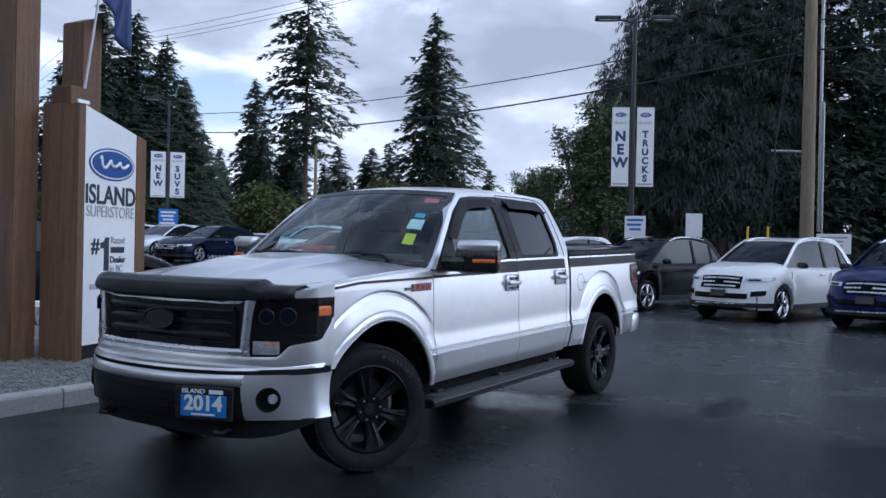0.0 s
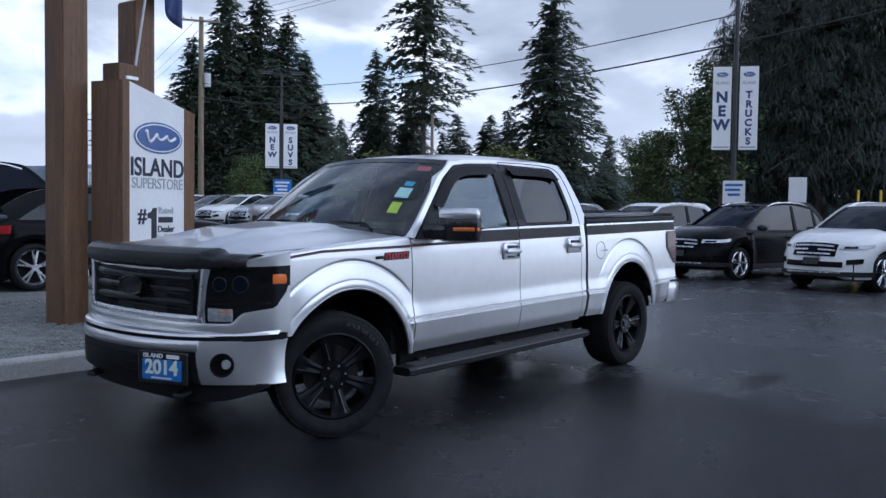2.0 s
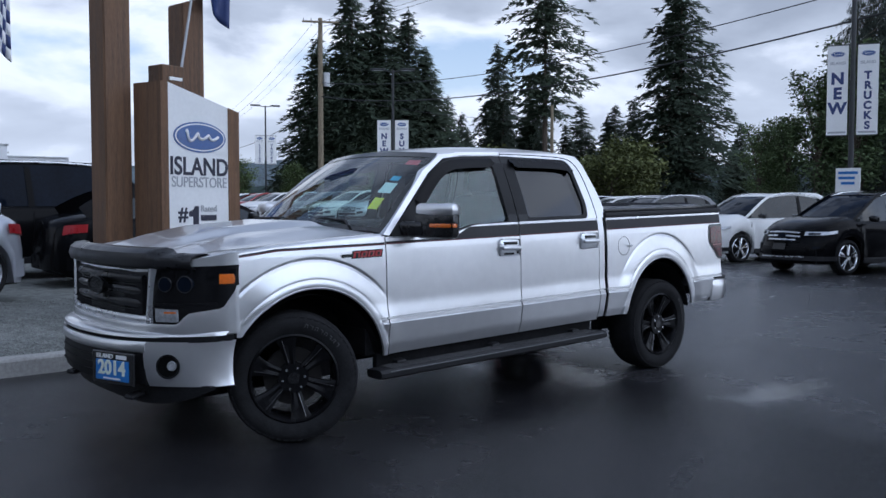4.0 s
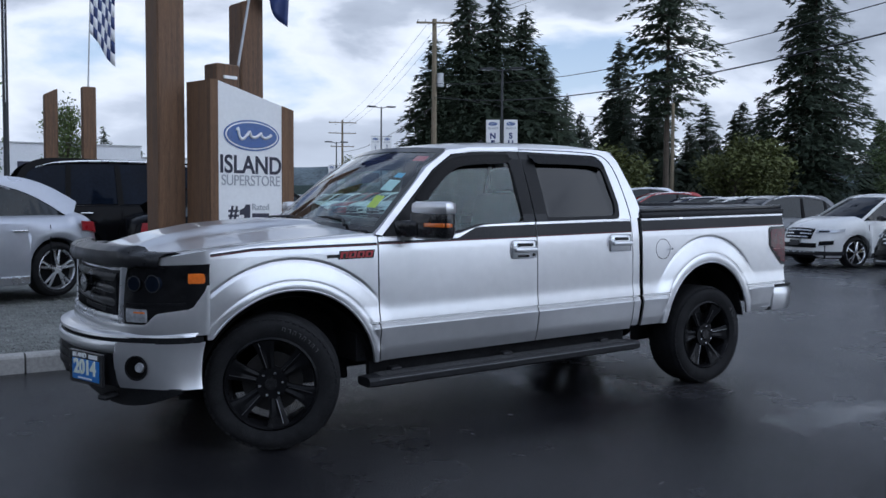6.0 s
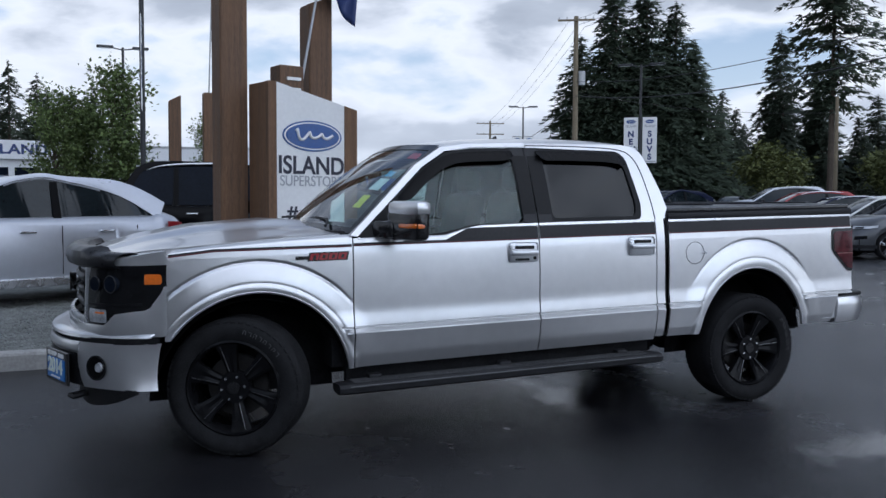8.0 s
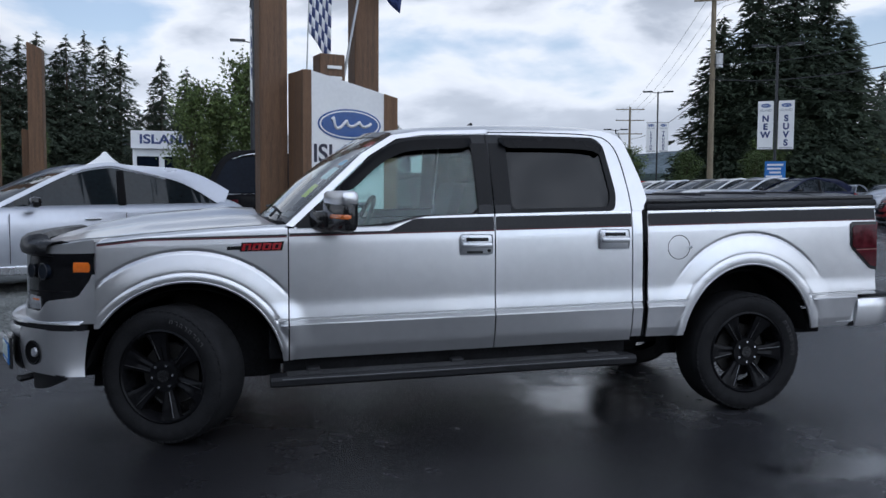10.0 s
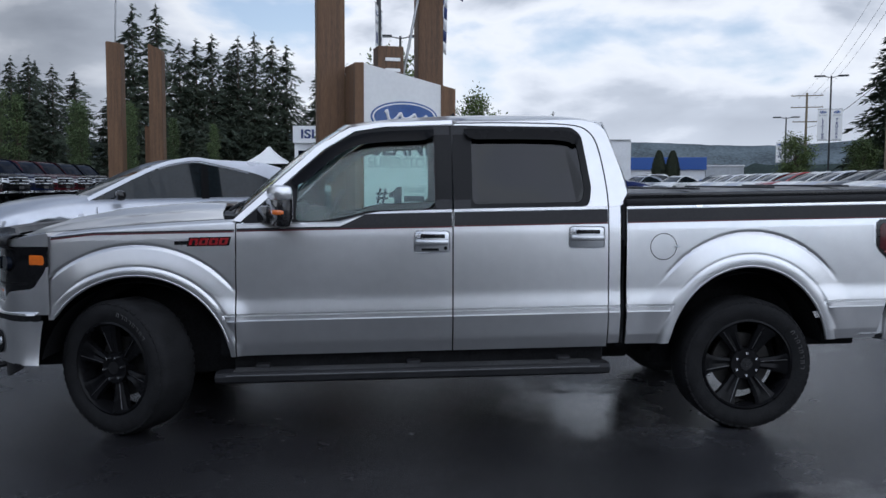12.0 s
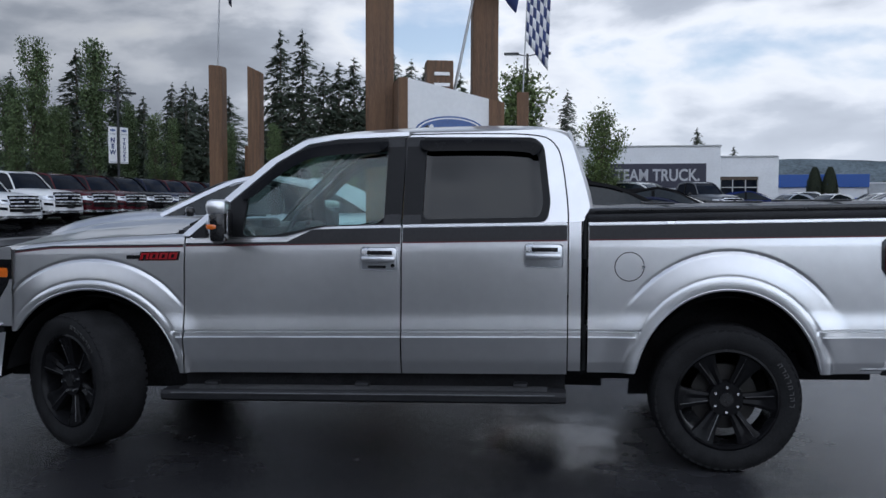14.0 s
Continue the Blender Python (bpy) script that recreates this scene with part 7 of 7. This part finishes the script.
# ---- trees ----
def conifer(h, seed, spread=0.2, bare=0.08, droop=0.35, gap=0.0, leaf=FIR, clump=0.42, ragged=0.25, density=1.0, power=0.85, hang=False):
    """A fir: tapered trunk and whorls of drooping limbs hung with small sprays, with gaps."""
    rnd = random.Random(seed)
    V, F = [], []

    def spray(p, d, s):
        side = d.cross(Vector((0, 0, 1)))
        if side.length < 1e-3:
            side = Vector((1, 0, 0))
        side.normalize()
        drop = Vector((0, 0, -1))
        w = s * rnd.uniform(0.13, 0.2) * (0.5 if hang else 1.0)
        back = -d * s * 0.3
        for f in (rnd.uniform(-0.75, -0.15), rnd.uniform(0.15, 0.75)):
            tip = (d * (1 - abs(f) * 0.5) + side * f) * s * rnd.uniform(0.8, 1.35) + drop * s * rnd.uniform(-0.1, 1.0)
            if hang:
                tip = d * s * rnd.uniform(0.0, 0.8) + side * s * f + drop * s * rnd.uniform(1.0, 2.6)
            k = len(V)
            n = side - d * f
            V.extend([p + back + n * w + drop * w, p + tip, p + back - n * w - drop * w * 0.6])
            F.append((k, k + 1, k + 2))

    z = h * bare
    limbs = []
    while z < h * 0.985:
        f = (z - h * bare) / (h * (1 - bare))
        reach = h * spread * (1 - f) ** power * (0.35 + 0.65 * min(1, f * 5 + 0.3)) + 0.25
        n = max(3, int((5 + reach * 1.3) * density))
        off = rnd.random() * 6.3
        for i in range(n):
            if rnd.random() < gap:
                continue
            a = off + 6.283 * i / n + rnd.uniform(-0.3, 0.3)
            r = reach * rnd.uniform(1 - ragged * 2, 1 + ragged * 0.6)
            d = Vector((math.cos(a), math.sin(a), 0))
            rise = rnd.uniform(0.0, 0.25) * (0.3 + f)
            root = Vector((0, 0, min(h * 0.99, z + rnd.uniform(-0.012, 0.014) * h)))
            end = root + d * r + Vector((0, 0, r * (rise - droop)))
            limbs.append((root, end, r))
            m = max(3, int(r / clump * 2.4))
            for k in range(m):
                t = (k + rnd.uniform(0.4, 1.0)) / m
                p = root.lerp(end, t)
                p.z += r * 0.16 * t * (1 - t) * 4 + rnd.uniform(-0.75, 0.45) * clump
                side = Vector((-d.y, d.x, 0))
                wspread = (0.10 + 0.30 * t * (1.2 - t)) * r
                for _ in range(2 if t > 0.25 else 1):
                    q = p + side * rnd.uniform(-wspread, wspread)
                    spray(q, (d + side * rnd.uniform(-0.6, 0.6)).normalized(), clump * rnd.uniform(0.7, 1.35))
        z += h * rnd.uniform(0.014, 0.024) + 0.12
    for k in range(6):
        spray(Vector((0, 0, h * (0.955 + 0.009 * k))), Vector((math.cos(k * 2.1), math.sin(k * 2.1), 0.6)).normalized(), 0.3)
    t = thing("conifer", pose(0, 0, 0), "dark green conifer with drooping ragged branches", "tree", "conifers")
    bm = bm_new()
    rod(bm, (0, 0, -0.3), (0, 0, h * 0.97), 0.011 * h + 0.08, 0.02, 9)
    for a, b, r in limbs[::2]:
        rod(bm, a, a.lerp(b, 0.85), 0.012 * r + 0.012, 0.008, 4, False)
    part("trunk", bm, BARK, t, smooth=True)
    me = bpy.data.meshes.new("crown")
    me.from_pydata([tuple(v) for v in V], [], F)
    me.materials.append(leaf)
    ob = new("crown", me)
    ob.parent = t
    return t


def broadleaf(h, seed, width, leaf=BROAD, n=5200, size=0.16, airy=0.3):
    """A leafy tree: forked limbs and a crown of small leaves in uneven clumps."""
    rnd = random.Random(seed)
    t = thing("broadleaf_tree", pose(0, 0, 0), "leafy green deciduous tree with an uneven crown", "tree", "deciduous trees")
    bm = bm_new()
    rod(bm, (0, 0, -0.2), (0, 0, h * 0.55), 0.012 * h + 0.05, 0.008 * h + 0.02, 8)
    tips = []
    for i in range(34):
        z = h * rnd.uniform(0.22, 0.85)
        a = rnd.random() * 6.283
        f = (z / h - 0.2) / 0.8
        r = width * (0.35 + 0.65 * math.sin(math.pi * min(1, f * 0.85 + 0.18))) * rnd.uniform(0.55, 1.05)
        end = Vector((r * math.cos(a), r * math.sin(a), min(h, z + h * rnd.uniform(0.06, 0.2))))
        base = Vector((0, 0, z * 0.75))
        rod(bm, base, end, 0.02 * h * 0.22 + 0.008, 0.006, 5, False)
        tips += [base.lerp(end, k) for k in (0.55, 0.8, 1.0)]
    rod(bm, (0, 0, h * 0.5), (0, 0, h * 0.97), 0.006 * h + 0.02, 0.01, 6)
    tips += [Vector((0, 0, h * k)) for k in (0.8, 0.88, 0.95)]
    part("trunk", bm, BARK, t, smooth=True)
    V, F = [], []
    for _ in range(n):
        c = rnd.choice(tips)
        p = c + Vector((rnd.gauss(0, 1), rnd.gauss(0, 1), rnd.gauss(0, 0.8))) * width * airy
        if p.z < h * 0.16:
            continue
        a, b = rnd.random() * 6.283, rnd.uniform(-0.9, 0.9)
        u = Vector((math.cos(a) * math.cos(b), math.sin(a) * math.cos(b), math.sin(b)))
        v = u.cross(Vector((rnd.random() - 0.5, rnd.random() - 0.5, rnd.random()))).normalized()
        s = size * rnd.uniform(0.6, 1.4)
        k = len(V)
        V.extend([p - u * s, p + v * s * 0.5, p + u * s, p - v * s * 0.5])
        F.append((k, k + 1, k + 2, k + 3))
    me = bpy.data.meshes.new("crown")
    me.from_pydata([tuple(v) for v in V], [], F)
    me.materials.append(leaf)
    ob = new("crown", me)
    ob.parent = t
    return t


def plant(proto, h0, x, y, h, rz, wide=1.0):
    k = h / h0
    ob = copy_thing(proto, pose(x, y, ground_z(x, y) - 0.05, 0, 0, rz) @ Matrix.Diagonal((k * wide, k * wide, k, 1)))
    ob.matrix_basis = pose(x, y, ground_z(x, y) - 0.05, 0, 0, rz) @ Matrix.Diagonal((k * wide, k * wide, k, 1))
    return ob


def build_trees():
    rnd = random.Random(11)
    # a tall old fir with a long bare trunk, and a broad full one
    tall = conifer(32.0, 21, 0.19, 0.38, 0.25, 0.40, FIR, 0.60, 0.50, 1.0, 0.35)
    tall.matrix_basis = pose(74.4, 65.4, 0, 0, 0, 20)
    tagged(tall, "tall ragged fir with gaps between its limbs")
    full = conifer(31.3, 22, 0.30, 0.09, 0.28, 0.15, FIR, 0.55, 0.30, 1.0)
    full.matrix_basis = pose(87.9, 55.9, 0, 0, 0, 70)
    tagged(full, "tall broad fir with upswept branch tips")
    a = conifer(24.0, 23, 0.30, 0.05, 0.40, 0.05, FIR, 0.5, 0.28)
    b = conifer(20.0, 24, 0.27, 0.05, 0.38, 0.08, FIR_FAR, 0.46, 0.3)
    c = conifer(14.0, 25, 0.26, 0.05, 0.35, 0.10, FIR_FAR, 0.30, 0.3, 0.85)
    low = conifer(9.0, 28, 0.30, 0.05, 0.35, 0.10, FIR_FAR, 0.6, 0.3, 0.7)
    d = conifer(19.0, 26, 0.26, 0.24, 0.45, 0.12, DARKFIR, 0.17, 0.35, hang=True)
    e = conifer(18.0, 27, 0.28, 0.16, 0.55, 0.10, DARKFIR, 0.18, 0.35, hang=True)
    f = conifer(20.0, 29, 0.30, 0.10, 0.30, 0.50, FIR, 0.34, 0.45, 1.0, 0.6)
    f.matrix_basis = pose(51.5, -2.5, 0, 0, 0, 0)
    tagged(f, "open-crowned dark fir with sky showing between its limbs")
    a.matrix_basis = pose(48.9, 68.5, 0.5, 0, 0, 0)
    b.matrix_basis = pose(84.7, 83.8, 0.5, 0, 0, 0) @ Matrix.Diagonal((1.2, 1.2, 1.2, 1))
    low.matrix_basis = pose(-62, -44, 0, 0, 0, 0)
    c.matrix_basis = pose(-19.2, 76.4, 0.5, 0, 0, 0)
    d.matrix_basis = pose(47.6, 14.2, 0, 0, 0, 0)
    e.matrix_basis = pose(49.3, 8.6, 0, 0, 0, 0)
    for x, y, h in ((51.3, 66.8, 23.2), (53.5, 65.1, 21.0), (46.0, 70.4, 18.0), (55.0, 64.0, 17.0), (50.0, 66.0, 16.0), (46.8, 68.5, 13.0), (54.5, 66.5, 14.0)):
        plant(a, 24.0, x, y, h, rnd.uniform(0, 360), rnd.uniform(1.0, 1.25))
    for x, y, h in ((87.7, 80.6, 18.0), (92.4, 75.1, 15.0), (96.8, 69.4, 15.5), (94.7, 72.3, 13.5), (76.3, 85.1, 16.0), (78.3, 83.3, 11.5), (85.0, 76.8, 17.5), (91.9, 68.8, 14.5), (81.0, 80.5, 14.0), (72.0, 70.0, 13.5), (100.7, 56.1, 9.6), (97.0, 62.0, 11.0), (88.0, 74.0, 12.0), (68.0, 73.0, 12.0), (95.0, 52.0, 11.0), (84.0, 66.0, 9.0)):
        plant(b, 20.0, x, y, h, rnd.uniform(0, 360), rnd.uniform(0.95, 1.3))
    # the dark wood on the far side of the lot
    k = 0
    for row in range(2):
        for i in range(13):
            u = i / 12
            x, y = 46.6 + 4.2 * u + row * 3.2 + rnd.uniform(-0.8, 0.8), 17.0 - 21.5 * u + row * 0.9 + rnd.uniform(-0.7, 0.7)
            h = 1.06 * (12.5 if i == 0 else 15.5 if i == 1 else rnd.uniform(18.0, 22.5)) + row * (0.0 if i < 2 else 1.0)
            if i < 7:
                plant((d, e)[k % 2], (19.0, 18.0)[k % 2], x, y, h, rnd.uniform(0, 360), rnd.uniform(0.95, 1.35))
            elif row == 0 or i % 2:
                plant(f, 20.0, x, y, h, rnd.uniform(0, 360), rnd.uniform(0.9, 1.2))
            k += 1
    for i in range(3):
        plant(f, 20.0, 52 + rnd.uniform(-2, 6), -6 - i * 3.2, rnd.uniform(17, 22), rnd.uniform(0, 360), 1.2)
    # unseen wood added behind the viewer to close the place and darken paint reflections
    for i in range(26):
        plant(low, 9.0, -58 + i * 4.6 + rnd.uniform(-1, 1), -46 + rnd.uniform(-4, 3), rnd.uniform(13, 16.5) if i < 15 else rnd.uniform(6, 9), rnd.uniform(0, 360), 1.3)
    for i in range(14):
        plant(low, 9.0, -44 + rnd.uniform(-3, 3), -44 + i * 4.6, rnd.uniform(10, 15), rnd.uniform(0, 360), 1.3)
    # conifers behind the pickup row
    for x, y, h in ((-23.1, 75.3, 17.0), (-21.1, 75.9, 17.0), (-17.8, 76.8, 14.2), (-16.4, 77.1, 14.6), (-14.1, 77.6, 14.5), (-12.6, 77.9, 14.9), (-11.0, 78.1, 14.5), (-9.7, 78.3, 13.9), (-15.2, 79.0, 13.5), (-36.5, 81.0, 13.0), (-34.5, 81.8, 12.7), (-40.4, 79.1, 11.0), (-37.1, 63.8, 13.6), (-34.2, 65.4, 12.5), (-32.4, 66.3, 9.8), (-29.2, 67.7, 11.2), (-27.6, 68.4, 10.6), (-41.3, 61.2, 11.5), (-5.8, 74.0, 12.5), (-3.7, 74.1, 11.6), (0.6, 74.2, 11.3), (-1.0, 74.2, 10.4), (4.0, 84.4, 12.2)):
        plant(c, 14.0, x, y, h, rnd.uniform(0, 360), rnd.uniform(0.85, 1.1))
    for i in range(20):
        plant(c, 14.0, -52 + i * 2.6 + rnd.uniform(-1, 1), 84 + rnd.uniform(-2, 8), rnd.uniform(9, 13), rnd.uniform(0, 360), rnd.uniform(1.2, 1.5))
    for x, y, h in ((17.4, 88.0, 8.6), (21.5, 90.0, 6.8)):
        plant(c, 14.0, x, y, h, 40, 1.0)
    # deciduous trees
    LIGHT_LEAF = foliage("light_leaves", (0.095, 0.135, 0.062))
    p = broadleaf(8.0, 31, 2.0, BROAD, 7500, 0.12, 0.18)
    p.matrix_basis = pose(0.85, 39.0, 0.4) @ Matrix.Diagonal((0.9, 0.9, 0.95, 1))
    q = broadleaf(10.0, 32, 1.25, LIGHT_LEAF, 7500, 0.105, 0.22)
    q.matrix_basis = pose(-29.2, 45.2, 0.4) @ Matrix.Diagonal((0.7, 0.7, 1.12, 1))
    go = broadleaf(6.5, 33, 3.2, GOLD, 5200, 0.2, 0.14)
    go.matrix_basis = pose(60.5, 44.5, 0.4)
    for x, y, h in ((-1.7, 39.2, 6.2), (4.9, 34.3, 5.0), (-0.5, 41.0, 5.5)):
        plant(p, 8.0, x, y, h, rnd.uniform(0, 360), 0.8)
    for x, y, h in ((-26.2, 46.9, 11.2), (-30.0, 44.6, 7.2), (-27.9, 46.0, 6.8), (-18.9, 60.4, 7.0), (-22.2, 59.0, 7.0), (-24.6, 52.0, 7.0), (-31.5, 50.0, 7.5), (-33.5, 55.0, 8.0), (-35.5, 52.0, 9.5), (-28.5, 56.0, 8.2), (-25.8, 57.5, 7.2), (-21.0, 56.5, 6.4), (-16.4, 63.0, 6.0), (-13.5, 64.0, 5.6)):
        plant(q, 10.0, x, y, h, rnd.uniform(0, 360), 0.75)
    for x, y, h in ((39.6, 15.3, 8.2), (39.2, 16.6, 6.0), (38.5, 17.8, 5.6), (40.3, 13.8, 9.6), (42.0, 18.5, 6.2), (43.5, 20.0, 5.0)):
        plant(q, 10.0, x, y, h, rnd.uniform(0, 360), 1.2)
    for x, y, h in ((38.4, 51.3, 5.0), (36.0, 49.0, 3.8), (52.0, 50.0, 5.6), (66.0, 47.0, 6.5), (30.5, 58.0, 4.6), (34.5, 56.0, 4.2)):
        plant(go if h > 5.5 else p, 6.5 if h > 5.5 else 8.0, x, y, h, rnd.uniform(0, 360), 1.2)
    # undergrowth closing the foot of the woods
    V, F = [], []
    # lines at y -44 and x -48 stand unseen, under the added wood
    lines = [((51.5, 20), (53.3, 7), 7.0), ((53.3, 7), (57.0, -20), 3.0), ((46.5, 19), (48.5, 8), 1.6), ((66, 76), (104, 50), 4.5), ((-52, 70), (-6, 76), 6.5), ((-60, -44), (62, -44), 3.0), ((-48, -42), (-52, 70), 5.0), ((40, 70), (58, 62), 3.5), ((56, 62), (70, 74), 3.5)]
    for (x0, y0), (x1, y1), hh in lines:
        n = int(math.hypot(x1 - x0, y1 - y0) * (240 if y1 > -30 and hh > 1 else 50))
        for _ in range(n):
            t = rnd.random()
            x, y = x0 + (x1 - x0) * t + rnd.gauss(0, 0.9), y0 + (y1 - y0) * t + rnd.gauss(0, 0.9)
            z = ground_z(x, y) + hh * rnd.random() ** 1.3 * (0.65 + 0.5 * noise.noise((x * 0.25, y * 0.25, 3)))
            s = rnd.uniform(0.08, 0.18)
            a, bb = rnd.random() * 6.283, rnd.uniform(-0.8, 0.8)
            u = Vector((math.cos(a) * math.cos(bb), math.sin(a) * math.cos(bb), math.sin(bb))) * s
            v = Vector((-math.sin(a), math.cos(a), rnd.uniform(-0.5, 0.5))) * s * 0.6
            k = len(V)
            P = Vector((x, y, z))
            V.extend([P - u, P + v, P + u, P - v])
            F.append((k, k + 1, k + 2, k + 3))
    me = bpy.data.meshes.new("undergrowth")
    me.from_pydata([tuple(v) for v in V], [], F)
    me.materials.append(HEDGE)
    tagged(new("undergrowth", me), "dark green undergrowth at the foot of the trees", "bushes", kind="stuff")


build_trees()


# ---- buildings and hills ----
GALV_WALL = mat("pale_grey_cladding", (0.42, 0.44, 0.46), 0.6, var=0.15, scale=1.5)


def building():
    ox, oy = 16.15, 68.0
    rz = -6
    t = thing("showroom_building", pose(ox, oy, 0.5, 0, 0, rz), "white flat-roofed commercial building with a dark sign band", "building")
    part("wall", box(bm_new(), (-9.0, 6, 2.75), (18.0, 12, 5.5), 0.03), WALL_WHITE, t)
    lo = bm_new()
    for c, s in (((3.74, 6, 2.3), (1.52, 11.6, 4.6)), ((1.49, 6, 3.81), (2.98, 11.6, 1.58)), ((1.49, 6.2, 0.6), (2.98, 11.2, 1.2))):
        box(lo, c, s)
    part("wall", lo, WALL_WHITE, t)
    part("roof_edge", box(bm_new(), (-9.0, 6, 5.55), (18.2, 12.2, 0.12), 0.02), GALV, t)
    part("roof_edge", box(bm_new(), (2.2, 6, 4.66), (4.5, 11.8, 0.12), 0.02), GALV, t)
    band = part("sign_band", box(bm_new(), (-5.1, -0.06, 3.1), (8.0, 0.12, 2.0), 0.01), INK, t, "dark sign band with pale capitals")
    letters("word", "TEAM TRUCK.", 1.35, Matrix.Translation((-5.0, -0.14, 3.1)) @ pose(0, 0, 0, 90, 0, 0), GREY_INK, band, 0.80, heavy=0.022)
    w = part("window", box(bm_new(), (1.49, 0.35, 2.1), (2.94, 0.05, 1.84)), CAR_GLASS, t)
    for x in (0.05, 1.0, 2.0, 2.93):
        part("window_frame", box(bm_new(), (x, 0.28, 2.1), (0.08, 0.08, 1.84)), GALV, w)
    part("window_frame", box(bm_new(), (1.49, 0.28, 2.15), (2.94, 0.08, 0.07)), GALV, w)
    part("valance", box(bm_new(), (1.49, 0.22, 2.88), (2.94, 0.06, 0.24)), BARK, w, "brown strip along the top of the window")
    b2 = thing("shop_building", pose(40.7, 128.5, 0.6, 0, 0, -16), "low far building with a blue metal fascia", "building")
    part("wall", box(bm_new(), (0, 5, 2.0), (13.8, 10, 4.0)), WALL_WHITE, b2)
    part("fascia", box(bm_new(), (0, -0.15, 4.0), (14.2, 0.4, 1.9), 0.03), ROOF_BLUE, b2)
    part("fascia", box(bm_new(), (0, -0.15, 1.2), (14.2, 0.3, 0.7), 0.03), ROOF_BLUE, b2)
    b4 = thing("storage_building", pose(50.6, 127.2, 0.6, 0, 0, -16), "low pale grey storage building", "building")
    part("wall", box(bm_new(), (0, 4, 1.8), (5.6, 8, 3.6), 0.02), GALV_WALL, b4)
    part("roof_edge", box(bm_new(), (0, 4, 3.7), (5.9, 8.3, 0.22), 0.02), WALL_WHITE, b4)
    b3 = thing("service_building", pose(-4.1, 64.2, 0.5, 0, 0, 3), "white service building with dark lettering on its fascia", "building")
    part("wall", box(bm_new(), (0, 4, 2.5), (6.2, 8, 5.0), 0.02), WALL_WHITE, b3)
    fa = part("fascia", box(bm_new(), (0, -0.15, 4.75), (6.4, 0.4, 1.35), 0.02), WALL_WHITE, b3)
    letters("word", "ISLAND", 0.95, Matrix.Translation((-0.6, -0.37, 4.75)) @ pose(0, 0, 0, 90, 0, 0), BLUE_INK, fa, 1.25, heavy=0.03)
    for x in (-2.0, 0, 2.0):
        part("window", box(bm_new(), (x, -0.02, 2.2), (1.6, 0.08, 2.6), 0.01), CAR_GLASS, b3)
    tent = thing("canopy_tent", pose(-9.0, 62.8, 0.5), "white peaked canopy tent", "tent")
    bm = bm_new()
    k = 1.7
    ring = [(-k, -k, 2.4), (k, -k, 2.4), (k, k, 2.4), (-k, k, 2.4)]
    for j in range(6):
        f = j / 6
        s = (1 - f) ** 1.6
        row = [bm.verts.new((x * s, y * s, 2.4 + 1.6 * f)) for x, y, z in ring]
        if j:
            for i in range(4):
                bm.faces.new((last[i], last[(i + 1) % 4], row[(i + 1) % 4], row[i]))
        last = row
    bm.faces.new(last)
    part("canopy", bm, WHITE_PANEL, tent)
    for x, y, z in ring:
        part("leg", rod(bm_new(), (x, y, 0), (x, y, 2.4), 0.03), GALV, tent)
    for x, y in ((35.25, 109.7), (36.95, 109.2)):
        rnd = random.Random(int(x))
        V, F = [], []
        for _ in range(2600):
            zz = rnd.random() ** 0.8 * 5.2
            r = 1.05 * math.sin(math.pi * min(1, 0.25 + 0.72 * (zz / 5.2))) ** 0.7 * rnd.uniform(0.75, 1.05)
            a = rnd.random() * 6.283
            P = Vector((r * math.cos(a), r * math.sin(a), zz))
            s = rnd.uniform(0.1, 0.22)
            u = Vector((0, 0, s)) + Vector((math.cos(a), math.sin(a), 0)) * s * 0.4
            v = Vector((-math.sin(a), math.cos(a), 0)) * s * 0.6
            q = len(V)
            V.extend([P - u, P + v, P + u, P - v])
            F.append((q, q + 1, q + 2, q + 3))
        sh = thing("cypress_shrub", pose(x, y, 0.6), "dark green upright cypress shrub", "shrub", "cypress shrubs")
        part("trunk", rod(bm_new(), (0, 0, -0.2), (0, 0, 4.6), 0.1, 0.02), BARK, sh)
        me = bpy.data.meshes.new("crown")
        me.from_pydata([tuple(v_) for v_ in V], [], F)
        me.materials.append(HEDGE)
        ob = new("crown", me)
        ob.parent = sh


building()


def hills():
    # the hill's colour is greyed and blued to stand for mist
    m = mat("mist_tinted_hill", (0.115, 0.14, 0.155), 0.95, var=0.3, scale=0.03, spec=0.1)
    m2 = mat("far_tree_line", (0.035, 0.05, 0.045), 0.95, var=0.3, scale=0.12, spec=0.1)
    for name, R, a0, a1, h0, amp, mm, lab in (("hill", 900, 20, 128, 26, 40, m, "wooded hill on the horizon, its colour greyed for mist"), ("tree_line", 260, -20, 150, 6.0, 9.0, m2, "dark line of far trees")):
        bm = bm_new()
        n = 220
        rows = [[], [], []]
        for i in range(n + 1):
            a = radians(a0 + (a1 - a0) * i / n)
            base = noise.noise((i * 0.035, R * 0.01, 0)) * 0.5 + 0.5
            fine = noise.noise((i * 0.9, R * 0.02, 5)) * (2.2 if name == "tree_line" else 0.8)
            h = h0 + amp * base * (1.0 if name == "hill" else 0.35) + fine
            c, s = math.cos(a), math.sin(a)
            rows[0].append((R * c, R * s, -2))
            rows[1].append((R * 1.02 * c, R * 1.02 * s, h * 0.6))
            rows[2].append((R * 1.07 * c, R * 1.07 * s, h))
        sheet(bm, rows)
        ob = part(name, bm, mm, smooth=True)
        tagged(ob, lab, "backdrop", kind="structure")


hills()
